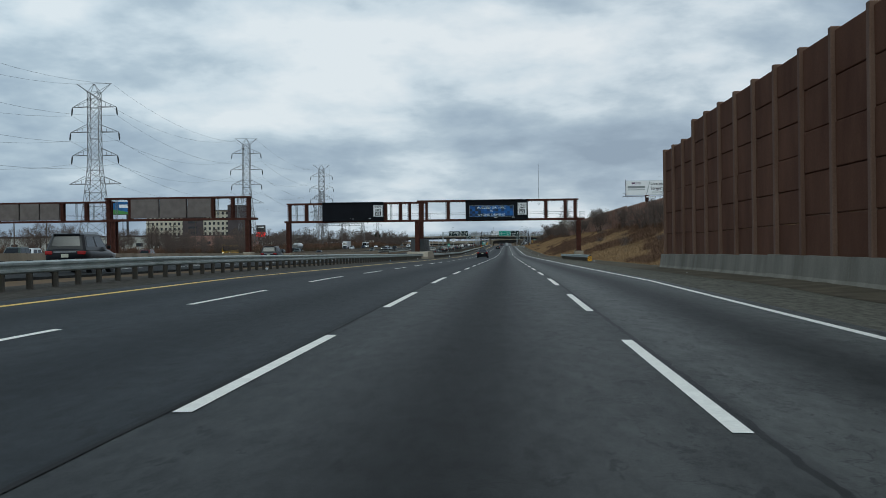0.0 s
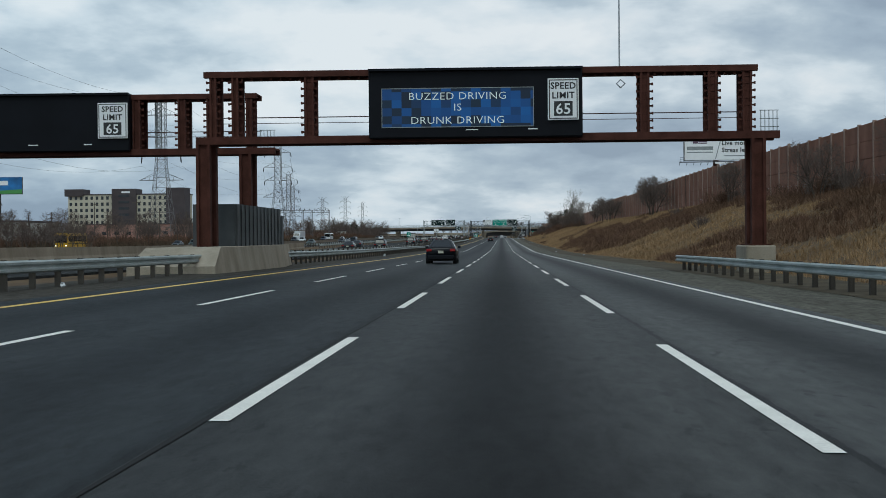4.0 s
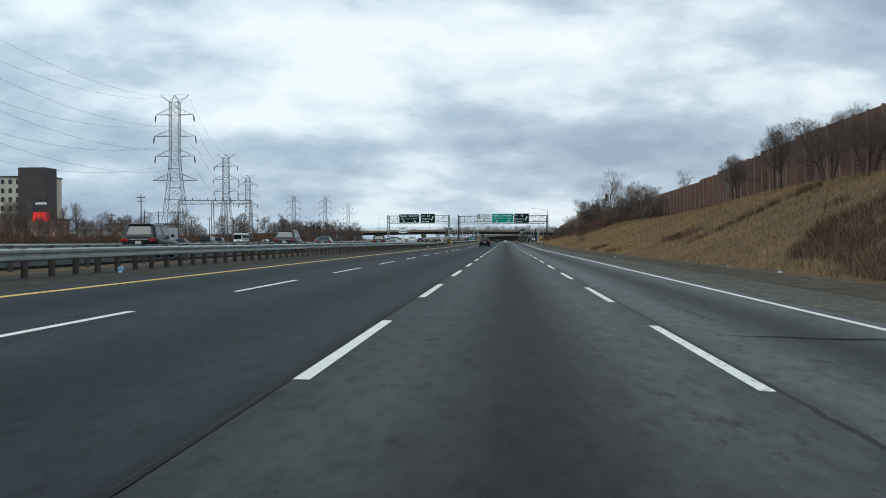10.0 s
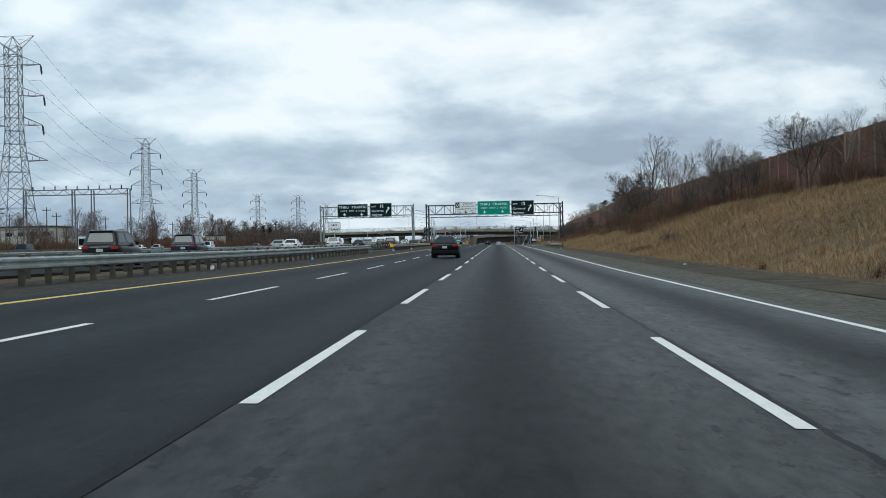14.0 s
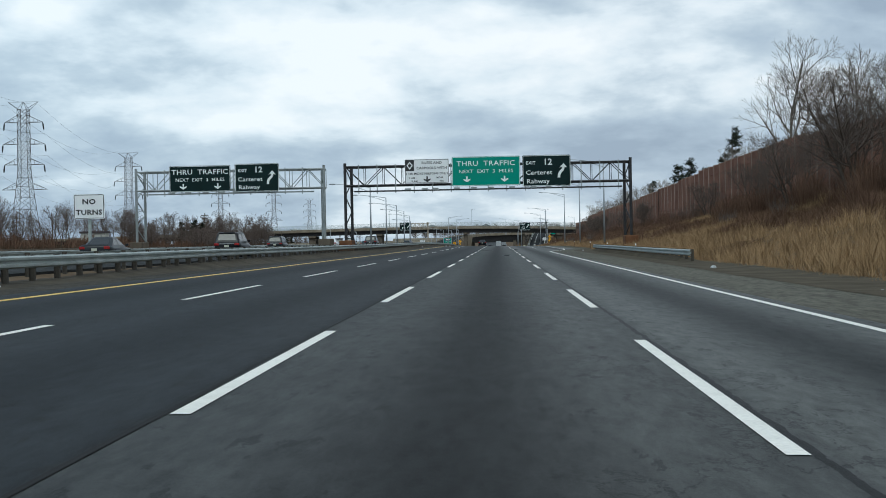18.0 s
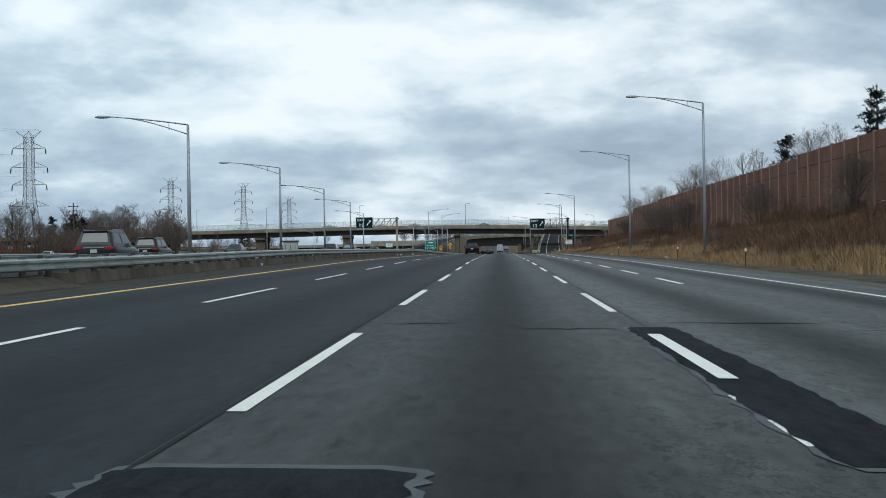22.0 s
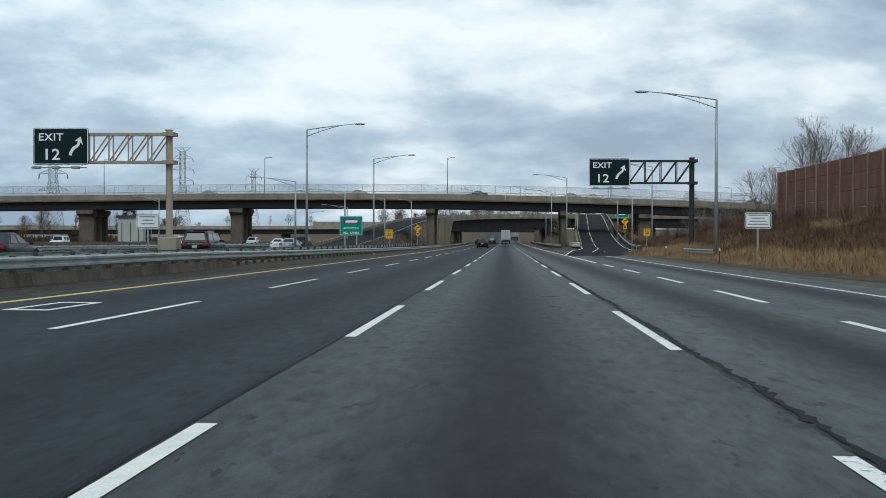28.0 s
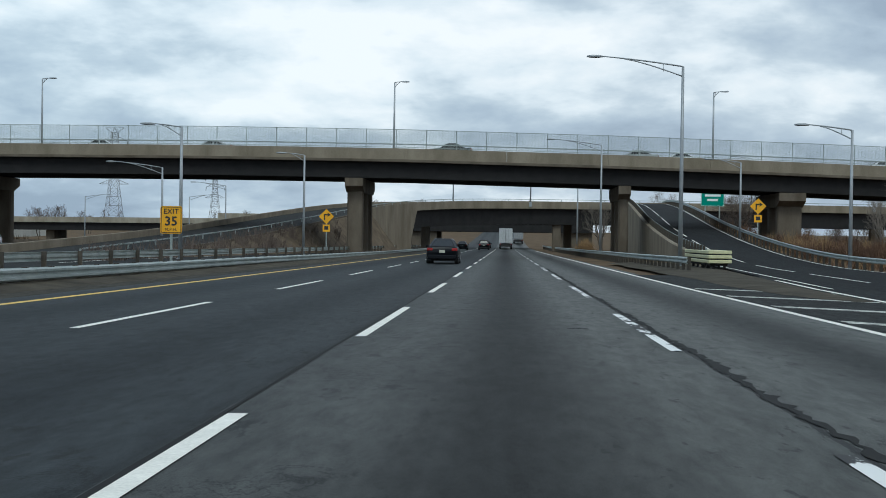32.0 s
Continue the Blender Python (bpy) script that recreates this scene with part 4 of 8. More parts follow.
# ---- sign gantries over the road ----
def frame_gantry(name, x0, x1, y, z0, z1, mat, label, uprights, legs, zleg, pads):
    """A heavy open frame with a catwalk: two chord planes, uprights with toothed edges, two-legged columns."""
    g = thing(name, (0, 0, 0), label, "gantry")
    d = 1.25
    for yy, nm in ((y, "front"), (y + d, "rear")):
        part("chord", Mesh().box(x0, x1, yy - 0.14, yy + 0.14, z1 - 0.26, z1), mat, g)
        part("chord", Mesh().box(x0 - 0.35, x1 + 0.9, yy - 0.16, yy + 0.16, z0, z0 + 0.32), mat, g)
    part("top_plate", Mesh().box(x0, x1, y + 0.14, y + d - 0.14, z1 - 0.06, z1 - 0.01), mat, g)
    part("catwalk", Mesh().box(x0, x1 + 0.9, y + 0.16, y + d - 0.16, z0 + 0.2, z0 + 0.26), mat, g)
    for x, w in uprights:
        for yy in (y, y + d):
            part("upright", Mesh().box(x - w / 2, x - w / 2 + 0.09, yy - 0.11, yy + 0.11, z0 + 0.32, z1 - 0.26).box(x + w / 2 - 0.09, x + w / 2, yy - 0.11, yy + 0.11, z0 + 0.32, z1 - 0.26).box(x - w / 2 + 0.09, x + w / 2 - 0.09, yy - 0.03, yy + 0.03, z0 + 0.32, z1 - 0.26), mat, g)
        teeth = Mesh()
        for k in range(8):
            z = z0 + 0.5 + (z1 - z0 - 0.95) * k / 7
            teeth.box(x - w / 2 - 0.13, x + w / 2 + 0.13, y - 0.05, y + 0.05, z - 0.035, z + 0.035)
            teeth.box(x - w / 2 - 0.16, x - w / 2 - 0.10, y - 0.06, y + 0.06, z - 0.055, z + 0.055).box(x + w / 2 + 0.10, x + w / 2 + 0.16, y - 0.06, y + 0.06, z - 0.055, z + 0.055)
        tagged(part("bracket", teeth, mat, g), kind="stuff")
    wires = Mesh()
    wires.beam((x0, y + d, z0 + 1.25), (x1, y + d, z0 + 1.25), 0.04).beam((x0, y + d, z0 + 1.0), (x1, y + d, z0 + 1.0), 0.025)
    part("handrail", wires, mat, g)
    k = x0 + 0.8
    drops = Mesh()
    while k < x1 - 0.5:
        drops.box(k - 0.04, k + 0.04, y - 0.05, y + 0.05, z1 - 0.40, z1 - 0.26)
        k += 0.42
    tagged(part("bolting", drops, mat, g), kind="stuff")
    lat = Mesh()
    k = x0 + 1.2
    while k < x1 - 1.4:
        lat.beam((k, y + d, z0 + 0.32), (k, y + d, z1 - 0.26), 0.05).beam((k + 0.28, y + d, z0 + 0.32), (k + 0.28, y + d, z1 - 0.26), 0.05)
        n = 11
        for q in range(n):
            za, zb_ = z0 + 0.32 + (z1 - z0 - 0.58) * q / n, z0 + 0.32 + (z1 - z0 - 0.58) * (q + 1) / n
            lat.beam((k, y + d, za), (k + 0.28, y + d, zb_), 0.04).beam((k + 0.28, y + d, za), (k, y + d, zb_), 0.04)
        k += 2.95
    tagged(part("ladder_bracing", lat, M_GREYSTEEL, g), kind="stuff")
    for x, pad in zip(legs, pads):
        for yy in (y + 0.0, y + d):
            part("leg", Mesh().box(x - 0.3, x - 0.18, yy - 0.2, yy + 0.2, zleg, z0).box(x + 0.18, x + 0.3, yy - 0.2, yy + 0.2, zleg, z0).box(x - 0.18, x + 0.18, yy - 0.04, yy + 0.04, zleg, z0), mat, g)
        br = Mesh()
        for q in range(4):
            za, zb_ = zleg + (z0 - zleg) * q / 4, zleg + (z0 - zleg) * (q + 1) / 4
            br.beam((x, y, za if q % 2 else zb_), (x, y + d, zb_ if q % 2 else za), 0.09)
        part("leg_brace", br, mat, g)
        part("base_plate", Mesh().box(x - 0.45, x + 0.45, y - 0.4, y + d + 0.4, zleg - 0.02, zleg + 0.06), mat, g)
        if pad is not None:
            part("pedestal", Mesh().bevelbox(x - 0.62, x + 0.62, y - 0.6, y + d + 0.6, pad - 0.6, zleg, 0.05), M_CONC, g, "stained concrete pedestal")
    cage = Mesh()
    for k in range(5):
        cage.beam((x1 + 0.15 + 0.17 * k, y + 0.1, z0 + 0.3), (x1 + 0.15 + 0.17 * k, y + 0.1, z0 + 1.2), 0.03)
    for k in range(3):
        cage.beam((x1 + 0.1, y + 0.1, z0 + 0.5 + 0.35 * k), (x1 + 0.9, y + 0.1, z0 + 0.5 + 0.35 * k), 0.03)
    tagged(part("end_cage", cage, M_GREYSTEEL, g), kind="stuff")
    return g


G1 = 200.6
frame_gantry("frame_gantry", -12.75, 10.85, G1, 5.72, 8.84, M_RUST, "rust-brown steel frame gantry over the carriageway", [(-12.35, 0.3), (-11.4, 0.3), (-8.2, 0.4), (6.1, 0.4), (8.95, 0.4), (10.4, 0.4)], (-12.8, 10.85), 1.2, (None, 0.3))
frame_gantry("frame_gantry", -33.6, -12.2, 210, 5.9, 8.95, M_RUST, "rust-brown steel frame gantry over the inner carriageway", [(-33.2, 0.3), (-30.6, 0.4), (-18.3, 0.4), (-16.0, 0.4), (-14.6, 0.3), (-12.6, 0.3)], (-33.4, -12.8), 1.3, (0.3, None))
frame_gantry("frame_gantry", -57.2, -36.2, 194, 6.2, 9.6, M_RUST, "rust-brown frame gantry facing the oncoming traffic", [(-56.8, 0.4), (-53.6, 0.4), (-41.6, 0.3), (-38.8, 0.3), (-36.5, 0.4)], (-56.0, -36.6), 1.6, (0.5, 0.5))
frame_gantry("frame_gantry", -90.0, -64.5, 222, 6.7, 10.1, M_RUST, "rust-brown frame gantry facing the oncoming traffic", [(-89, 0.4), (-84, 0.4), (-73, 0.4), (-69, 0.4), (-65, 0.4)], (-89.0, -65.2), 1.6, (0.5, 0.5))
for xa, xb, y, z0, z1 in ((-53.4, -49.4, 193.7, 6.6, 9.3), (-49.2, -45.4, 193.7, 6.6, 9.3), (-45.2, -41.8, 193.7, 6.6, 9.3), (-83.5, -80.2, 221.7, 7.1, 9.8), (-80.0, -76.8, 221.7, 7.1, 9.8), (-76.6, -73.4, 221.7, 7.1, 9.8)):
    s = thing("sign_back", (0, 0, 0), "dull grey-brown back of a message sign on a gantry", "sign")
    part("cabinet", Mesh().bevelbox(xa, xb, y + 0.1, y + 0.9, z0, z1, 0.05), worn("sign_back_metal", (0.13, 0.11, 0.10), (0.19, 0.165, 0.15), 1.0, 0.8), s)
mast = thing("antenna_mast", (5.1, G1 + 0.6, 8.84), "thin white whip antenna on a gantry", "antenna")
part("whip", Mesh().tube([(0, 0, 0), (0, 0, 2.6), (0, 0, 5.2)], [0.035, 0.03, 0.02], 6), M_POLE, mast)
part("coil", Mesh().tube([(0, -0.55, -0.9), (0.18, -0.55, -0.72), (0, -0.55, -0.55), (-0.18, -0.55, -0.72), (0, -0.55, -0.9)], 0.03, 6), M_POLE, mast)


def make_pixels():
    m = Mat("led_matrix", 0.5)
    n = m.node("ShaderNodeTexWhiteNoise")
    sn = m.node("ShaderNodeVectorMath")
    sn.operation = "SNAP"
    sn.inputs[1].default_value = (0.42, 10.0, 0.34)
    m.link(m.coords(), sn.inputs[0])
    m.link(sn.outputs[0], n.inputs["Vector"])
    c = m.ramp(n.outputs["Value"], [(0.0, (0.004, 0.012, 0.03)), (0.35, (0.005, 0.02, 0.045)), (0.45, (0.006, 0.05, 0.18)), (1.0, (0.01, 0.09, 0.30))])
    m.color(c)
    m.link(c, m.b.inputs["Emission Color"])
    m.b.inputs["Emission Strength"].default_value = 0.2
    return m.m


M_LED = make_pixels()
M_LEDTEXT = glow("led_text", (0.62, 0.66, 0.64), 0.36)


def speed_sign(x0, x1, z0, z1, y):
    s = thing("speed_limit_sign", (0, 0, 0), "white speed limit sign with a black number field", "sign")
    cx, w, h = (x0 + x1) / 2, x1 - x0, z1 - z0
    part("plate", Mesh().bevelbox(x0, x1, y, y + 0.1, z0, z1, 0.02), M_SIGNWHITE, s)
    bd = Mesh()
    for a, b_, c, d in ((x0 + 0.05, x1 - 0.05, z1 - 0.09, z1 - 0.05), (x0 + 0.05, x1 - 0.05, z0 + 0.05, z0 + 0.09), (x0 + 0.05, x0 + 0.09, z0 + 0.05, z1 - 0.05), (x1 - 0.09, x1 - 0.05, z0 + 0.05, z1 - 0.05)):
        bd.box(a, b_, y - 0.006, y, c, d)
    part("border", bd, M_INK, s)
    letters("SPEED", h * 0.22, M_INK, s, cx, y - 0.008, z0 + h * 0.75, squeeze=0.98, bold=0.008)
    letters("LIMIT", h * 0.22, M_INK, s, cx, y - 0.008, z0 + h * 0.52, squeeze=1.0, bold=0.008)
    part("number_field", Mesh().box(x0 + w * 0.2, x1 - w * 0.2, y - 0.012, y, z0 + h * 0.1, z0 + h * 0.45), M_INK, s)
    letters("65", h * 0.36, M_SIGNWHITE, s, cx, y - 0.02, z0 + h * 0.145, squeeze=1.0, bold=0.01)
    return s


def message_sign(x0, x1, z0, z1, y, lit):
    s = thing("message_sign", (0, 0, 0), "lit blue dot-matrix message sign in a black case" if lit else "unlit black message sign case", "message sign")
    part("case", Mesh().bevelbox(x0, x1, y, y + 0.95, z0, z1, 0.05), M_BLACKSIGN, s)
    part("visor", Mesh().box(x0, x1, y - 0.22, y, z1 - 0.1, z1), M_BLACKSIGN, s)
    part("maker_plate", Mesh().box((x0 + x1) / 2 - 0.4, (x0 + x1) / 2 + 0.1, y - 0.01, y, z0 + 0.32, z0 + 0.36), M_SIGNWHITE, s)
    part("maker_plate", Mesh().box(x1 - 2.3, x1 - 1.9, y - 0.01, y, z0 + 0.32, z0 + 0.37), M_SIGNWHITE, s)
    if lit:
        a, b_, c, d = x0 + 0.55, x0 + 7.0, z0 + 0.45, z1 - 0.82
        part("display", Mesh().box(a, b_, y - 0.02, y, c, d), M_LED, s, "blue dot-matrix display")
        rim = Mesh()
        for p in ((a, b_, d - 0.03, d), (a, b_, c, c + 0.03), (a, a + 0.03, c, d), (b_ - 0.03, b_, c, d)):
            rim.box(p[0], p[1], y - 0.035, y - 0.02, p[2], p[3])
        part("rim", rim, M_GREYSTEEL, s)
        cx = (a + b_) / 2
        for txt, z in (("BUZZED DRIVING", d - 0.50), ("IS", (c + d) / 2 - 0.14), ("DRUNK DRIVING", c + 0.15)):
            letters(txt, 0.44, M_LEDTEXT, s, cx, y - 0.04, z, squeeze=1.12, bold=-0.004)
    return s


message_sign(-5.6, 3.45, 5.86, 8.8, G1 - 0.5, True)
speed_sign(1.98, 3.28, 6.55, 8.3, G1 - 0.65)
message_sign(-28.0, -18.55, 6.1, 9.0, 209.5, False)
speed_sign(-20.1, -18.6, 6.72, 8.5, 209.35)


def truss_gantry(name, x0, x1, y, zc0, zc1, zleg, mat, label, rail_z, light_x, pad, padmat):
    """A truss gantry: box truss between two laced columns, with a lamp rail below."""
    g = thing(name, (0, 0, 0), label, "gantry")
    d = 1.75
    for yy in (y, y + d):
        for z in (zc0, zc1):
            part("chord", Mesh().tube([(x0, yy, z), (x1, yy, z)], 0.085, 8), mat, g)
    n = int(round((x1 - x0) / 1.75))
    for yy in (y, y + d):
        lace = Mesh()
        for k in range(n):
            a, b_ = x0 + (x1 - x0) * k / n, x0 + (x1 - x0) * (k + 1) / n
            lace.beam((a, yy, zc0 if k % 2 else zc1), (b_, yy, zc1 if k % 2 else zc0), 0.07).beam((b_, yy, zc0), (b_, yy, zc1), 0.055)
        tagged(part("lacing", lace, mat, g), kind="stuff")
    cross = Mesh()
    for k in range(n + 1):
        a = x0 + (x1 - x0) * k / n
        cross.beam((a, y, zc1), (a, y + d, zc1), 0.05).beam((a, y, zc0), (a, y + d, zc0), 0.05)
        if k < n:
            cross.beam((a, y, zc1), (a + (x1 - x0) / n, y + d, zc1), 0.05)
    tagged(part("cross_bracing", cross, mat, g), kind="stuff")
    part("lamp_rail", Mesh().box(x0 + 0.9, x1 - 0.9, y - 0.95, y - 0.85, rail_z, rail_z + 0.14), mat, g)
    hang = Mesh()
    k = x0 + 1.4
    while k < x1 - 0.8:
        hang.box(k - 0.04, k + 0.04, y - 0.94, y - 0.86, rail_z - 0.15, zc1 + 0.12).beam((k, y - 0.9, zc0), (k, y, zc0), 0.07).beam((k, y - 0.9, zc1), (k, y, zc1), 0.07)
        k += 1.75
    tagged(part("hanger", hang, M_GREYSTEEL, g), kind="stuff")
    for k, x in enumerate(light_x):
        part("sign_lamp", Mesh().bevelbox(x - 0.28, x + 0.28, y - 1.75, y - 1.35, rail_z + 0.05, rail_z + 0.25, 0.03).beam((x, y - 0.9, rail_z + 0.07), (x, y - 1.4, rail_z + 0.12), 0.05), M_GREYSTEEL, g)
    for x in (x0, x1):
        ins = 0.42 if x == x0 else -0.42
        part("leg", Mesh().tube([(x, y, zleg), (x, y, zc1 + 0.35)], 0.14, 10), mat, g)
        part("leg", Mesh().tube([(x + ins, y + d, zleg), (x + ins, y + d, zc1 + 0.1)], 0.14, 10), mat, g)
        lace = Mesh()
        m_ = 5
        for q in range(m_):
            za, zb_ = zleg + (zc1 - zleg) * q / m_, zleg + (zc1 - zleg) * (q + 1) / m_
            lace.beam((x, y, za if q % 2 else zb_), (x + ins, y + d, zb_ if q % 2 else za), 0.08)
        tagged(part("leg_lacing", lace, mat, g), kind="stuff")
        part("pedestal", Mesh().bevelbox(x - 0.62, x + 0.62, y - 0.5, y + d + 0.5, zr(x, y) - 0.6, zleg, 0.05), padmat, g, "rust-stained concrete pedestal")
    return g


M_RUSTPAD = worn("rust_stained_concrete", (0.10, 0.042, 0.02), (0.20, 0.105, 0.058), 0.9, 0.9)
G2 = 757.6
truss_gantry("truss_gantry", -14.3, 12.8, G2, 6.95, 8.75, 1.75, M_DARKSTEEL, "dark steel truss gantry over the carriageway", 6.28, (-8.2, -6.6, -5.6, -3.6, -2.0, -0.4, 1.6, 3.6, 5.0, 6.5), True, M_RUSTPAD)
truss_gantry("truss_gantry", -36.5, -17.3, 765, 7.2, 9.1, 2.0, M_GREYSTEEL, "grey steel truss gantry over the inner carriageway", 6.7, (-32.5, -30.8, -29.0, -27.4, -26.0, -24.4, -22.8), True, M_CONC_DARK)
YS = G2 - 1.05
s = panel("guide_sign", -4.05, 2.38, 6.66, 9.42, YS, M_GREEN, "green overhead guide sign with white letters and two arrows", rim=M_LETTER)
letters("THRU  TRAFFIC", 0.66, M_LETTER, s, -0.85, YS - 0.012, 8.55, squeeze=1.14, bold=0.004)
letters("NEXT  EXIT  3  MILES", 0.46, M_LETTER, s, -0.85, YS - 0.012, 7.88, squeeze=1.13, bold=0.0)
arrow_down(s, -2.65, YS, 7.0, 0.56, M_LETTER)
arrow_down(s, 0.9, YS, 7.0, 0.56, M_LETTER)


def exit_sign(x0, x1, z0, z1, y):
    s = panel("guide_sign", x0, x1, z0, z1, y, M_DKGREEN, "dark green overhead exit sign with white letters and a bent arrow", rim=M_LETTER)
    h = z1 - z0
    letters("EXIT", 0.42, M_LETTER, s, x0 + 0.32, y - 0.012, z0 + h * 0.71, "LEFT", bold=0.008)
    letters("12", 0.82, M_LETTER, s, x0 + 1.95, y - 0.012, z0 + h * 0.69, "LEFT", squeeze=1.0, bold=0.018)
    letters("Carteret", 0.58, M_LETTER, s, x0 + 0.30, y - 0.012, z0 + h * 0.38, "LEFT", squeeze=1.14, bold=0.008)
    letters("Rahway", 0.58, M_LETTER, s, x0 + 0.36, y - 0.012, z0 + h * 0.10, "LEFT", squeeze=1.14, bold=0.008)
    arrow_bend(s, x1 - 0.75, y, z0 + h * 0.27, 1.4, M_LETTER, 1.0)
    return s


exit_sign(2.6, 7.12, 6.5, 9.42, YS)
s = panel("carpool_sign", -8.5, -4.33, 7.0, 9.28, YS, M_SIGNWHITE, "white car-pool lane sign with a black diamond field", rim=M_INK)
part("diamond_field", Mesh().box(-8.44, -7.62, YS - 0.01, YS, 8.18, 9.2), M_INK, s)
dm = Mesh()
o_, i_ = [(-8.03, 9.08), (-7.74, 8.69), (-8.03, 8.30), (-8.32, 8.69)], [(-8.03, 8.92), (-7.85, 8.69), (-8.03, 8.46), (-8.21, 8.69)]
for k in range(4):
    dm.prism([o_[k], o_[(k + 1) % 4], i_[(k + 1) % 4], i_[k]], "y", YS - 0.02, YS - 0.01)
part("diamond", dm, M_SIGNWHITE, s)
letters("BUSES AND", 0.33, M_INK, s, -5.95, YS - 0.012, 8.82, bold=0.004, squeeze=1.08)
letters("CARPOOLS WITH", 0.33, M_INK, s, -5.95, YS - 0.012, 8.33, bold=0.004, squeeze=1.05)
letters("3 OR MORE PERSONS ONLY", 0.29, M_INK, s, -6.4, YS - 0.012, 7.82, bold=0.003, squeeze=1.06)
letters("6 AM -", 0.25, M_INK, s, -7.75, YS - 0.012, 7.44, bold=0.003)
letters("9 AM", 0.25, M_INK, s, -7.6, YS - 0.012, 7.12, bold=0.003)
letters("MON. -", 0.25, M_INK, s, -5.1, YS - 0.012, 7.44, bold=0.003)
letters("FRI.", 0.25, M_INK, s, -5.0, YS - 0.012, 7.12, bold=0.003)
arrow_down(s, -6.4, YS, 7.1, 0.55, M_INK)
YL = 763.9
s = panel("guide_sign", -32.8, -26.6, 6.95, 9.58, YL, M_DKGREEN, "dark green overhead guide sign with white letters and two arrows", rim=M_LETTER)
letters("THRU  TRAFFIC", 0.70, M_LETTER, s, -29.7, YL - 0.012, 8.72, squeeze=1.12, bold=0.008)
letters("NEXT  EXIT  3  MILES", 0.46, M_LETTER, s, -29.7, YL - 0.012, 8.02, squeeze=1.1, bold=0.004)
arrow_down(s, -31.4, YL, 7.2, 0.58, M_LETTER)
arrow_down(s, -27.9, YL, 7.2, 0.58, M_LETTER)
exit_sign(-26.15, -21.7, 6.85, 9.68, YL)


def butterfly(name, xs0, xs1, xp, y, z0, z1, zt, zb_, zfoot, mat, matpost, padded, label):
    """A cantilever exit sign: one post, a laced arm and a plate."""
    g = thing(name, (0, 0, 0), label, "sign gantry")
    part("post", Mesh().tube([(xp, y, zfoot), (xp, y, zt + 0.25)], 0.24, 12), matpost, g)
    part("cap", Mesh().tube([(xp, y, zt + 0.25), (xp, y, zt + 0.33)], 0.28, 12), matpost, g)
    for yy in (y - 0.5, y + 0.5):
        for z in (zt, zb_):
            part("chord", Mesh().beam((xs0 + 0.3, yy, z), (xp + 0.45, yy, z), 0.16), mat, g)
    n = 4
    lace = Mesh()
    a0 = xs1 if xs1 < xp else xs0
    for k in range(n):
        a, b_ = a0 + (xp - a0) * k / n, a0 + (xp - a0) * (k + 1) / n
        for yy in (y - 0.5, y + 0.5):
            lace.beam((a, yy, zb_), (b_, yy, zt), 0.09).beam((a, yy, zb_), (a, yy, zt), 0.08)
    tagged(part("lacing", lace, mat, g), kind="stuff")
    col = Mesh()
    for z in (zt, zb_):
        col.box(xp - 0.32, xp + 0.45, y - 0.6, y + 0.6, z - 0.13, z + 0.13)
    part("clamp", col, mat, g)
    lm = Mesh()
    for k in range(3):
        x = xs0 + (xs1 - xs0) * (0.15 + 0.35 * k)
        lm.bevelbox(x - 0.25, x + 0.25, y - 1.9, y - 1.5, z0 - 0.32, z0 - 0.14, 0.03)
        lm.beam((x, y - 1.6, z0 - 0.22), (x, y - 0.5, z0 - 0.15), 0.05)
    part("sign_lamp", lm, M_GREYSTEEL, g)
    part("lamp_rail", Mesh().box(xs0, xs1, y - 1.15, y - 1.08, z0 - 0.25, z0 - 0.17), M_GREYSTEEL, g)
    part("pedestal", Mesh().bevelbox(xp - 0.65, xp + 0.65, y - 0.65, y + 0.65, zfoot - (1.4 if padded else 0.7), zfoot, 0.05), M_CONC if padded else M_RUSTPAD, g, "concrete pedestal")
    s = panel("guide_sign", xs0, xs1, z0, z1, y - 0.75, M_DKGREEN, "dark green EXIT 12 sign with a bent arrow", rim=M_LETTER)
    w, h = xs1 - xs0, z1 - z0
    letters("EXIT", h * 0.28, M_LETTER, s, xs0 + w * 0.32, y - 0.765, z0 + h * 0.66, squeeze=1.15, bold=0.010)
    letters("12", h * 0.42, M_LETTER, s, xs0 + w * 0.33, y - 0.765, z0 + h * 0.14, squeeze=1.15, bold=0.018)
    arrow_bend(s, xs0 + w * 0.79, y - 0.75, z0 + h * 0.18, h * 0.64, M_LETTER, 0.72, 20)
    return g


butterfly("exit_sign_gantry", 7.55, 11.25, 16.9, 1096.5, 6.0, 8.5, 8.3, 6.3, 0.6, M_DARKSTEEL, M_DARKSTEEL, False, "dark steel cantilever carrying an exit sign")
butterfly("exit_sign_gantry", -32.05, -28.25, -22.9, 1064.5, 6.25, 8.75, 8.35, 6.45, 1.35, M_TAN, M_TAN, True, "tan post cantilever carrying an exit sign")


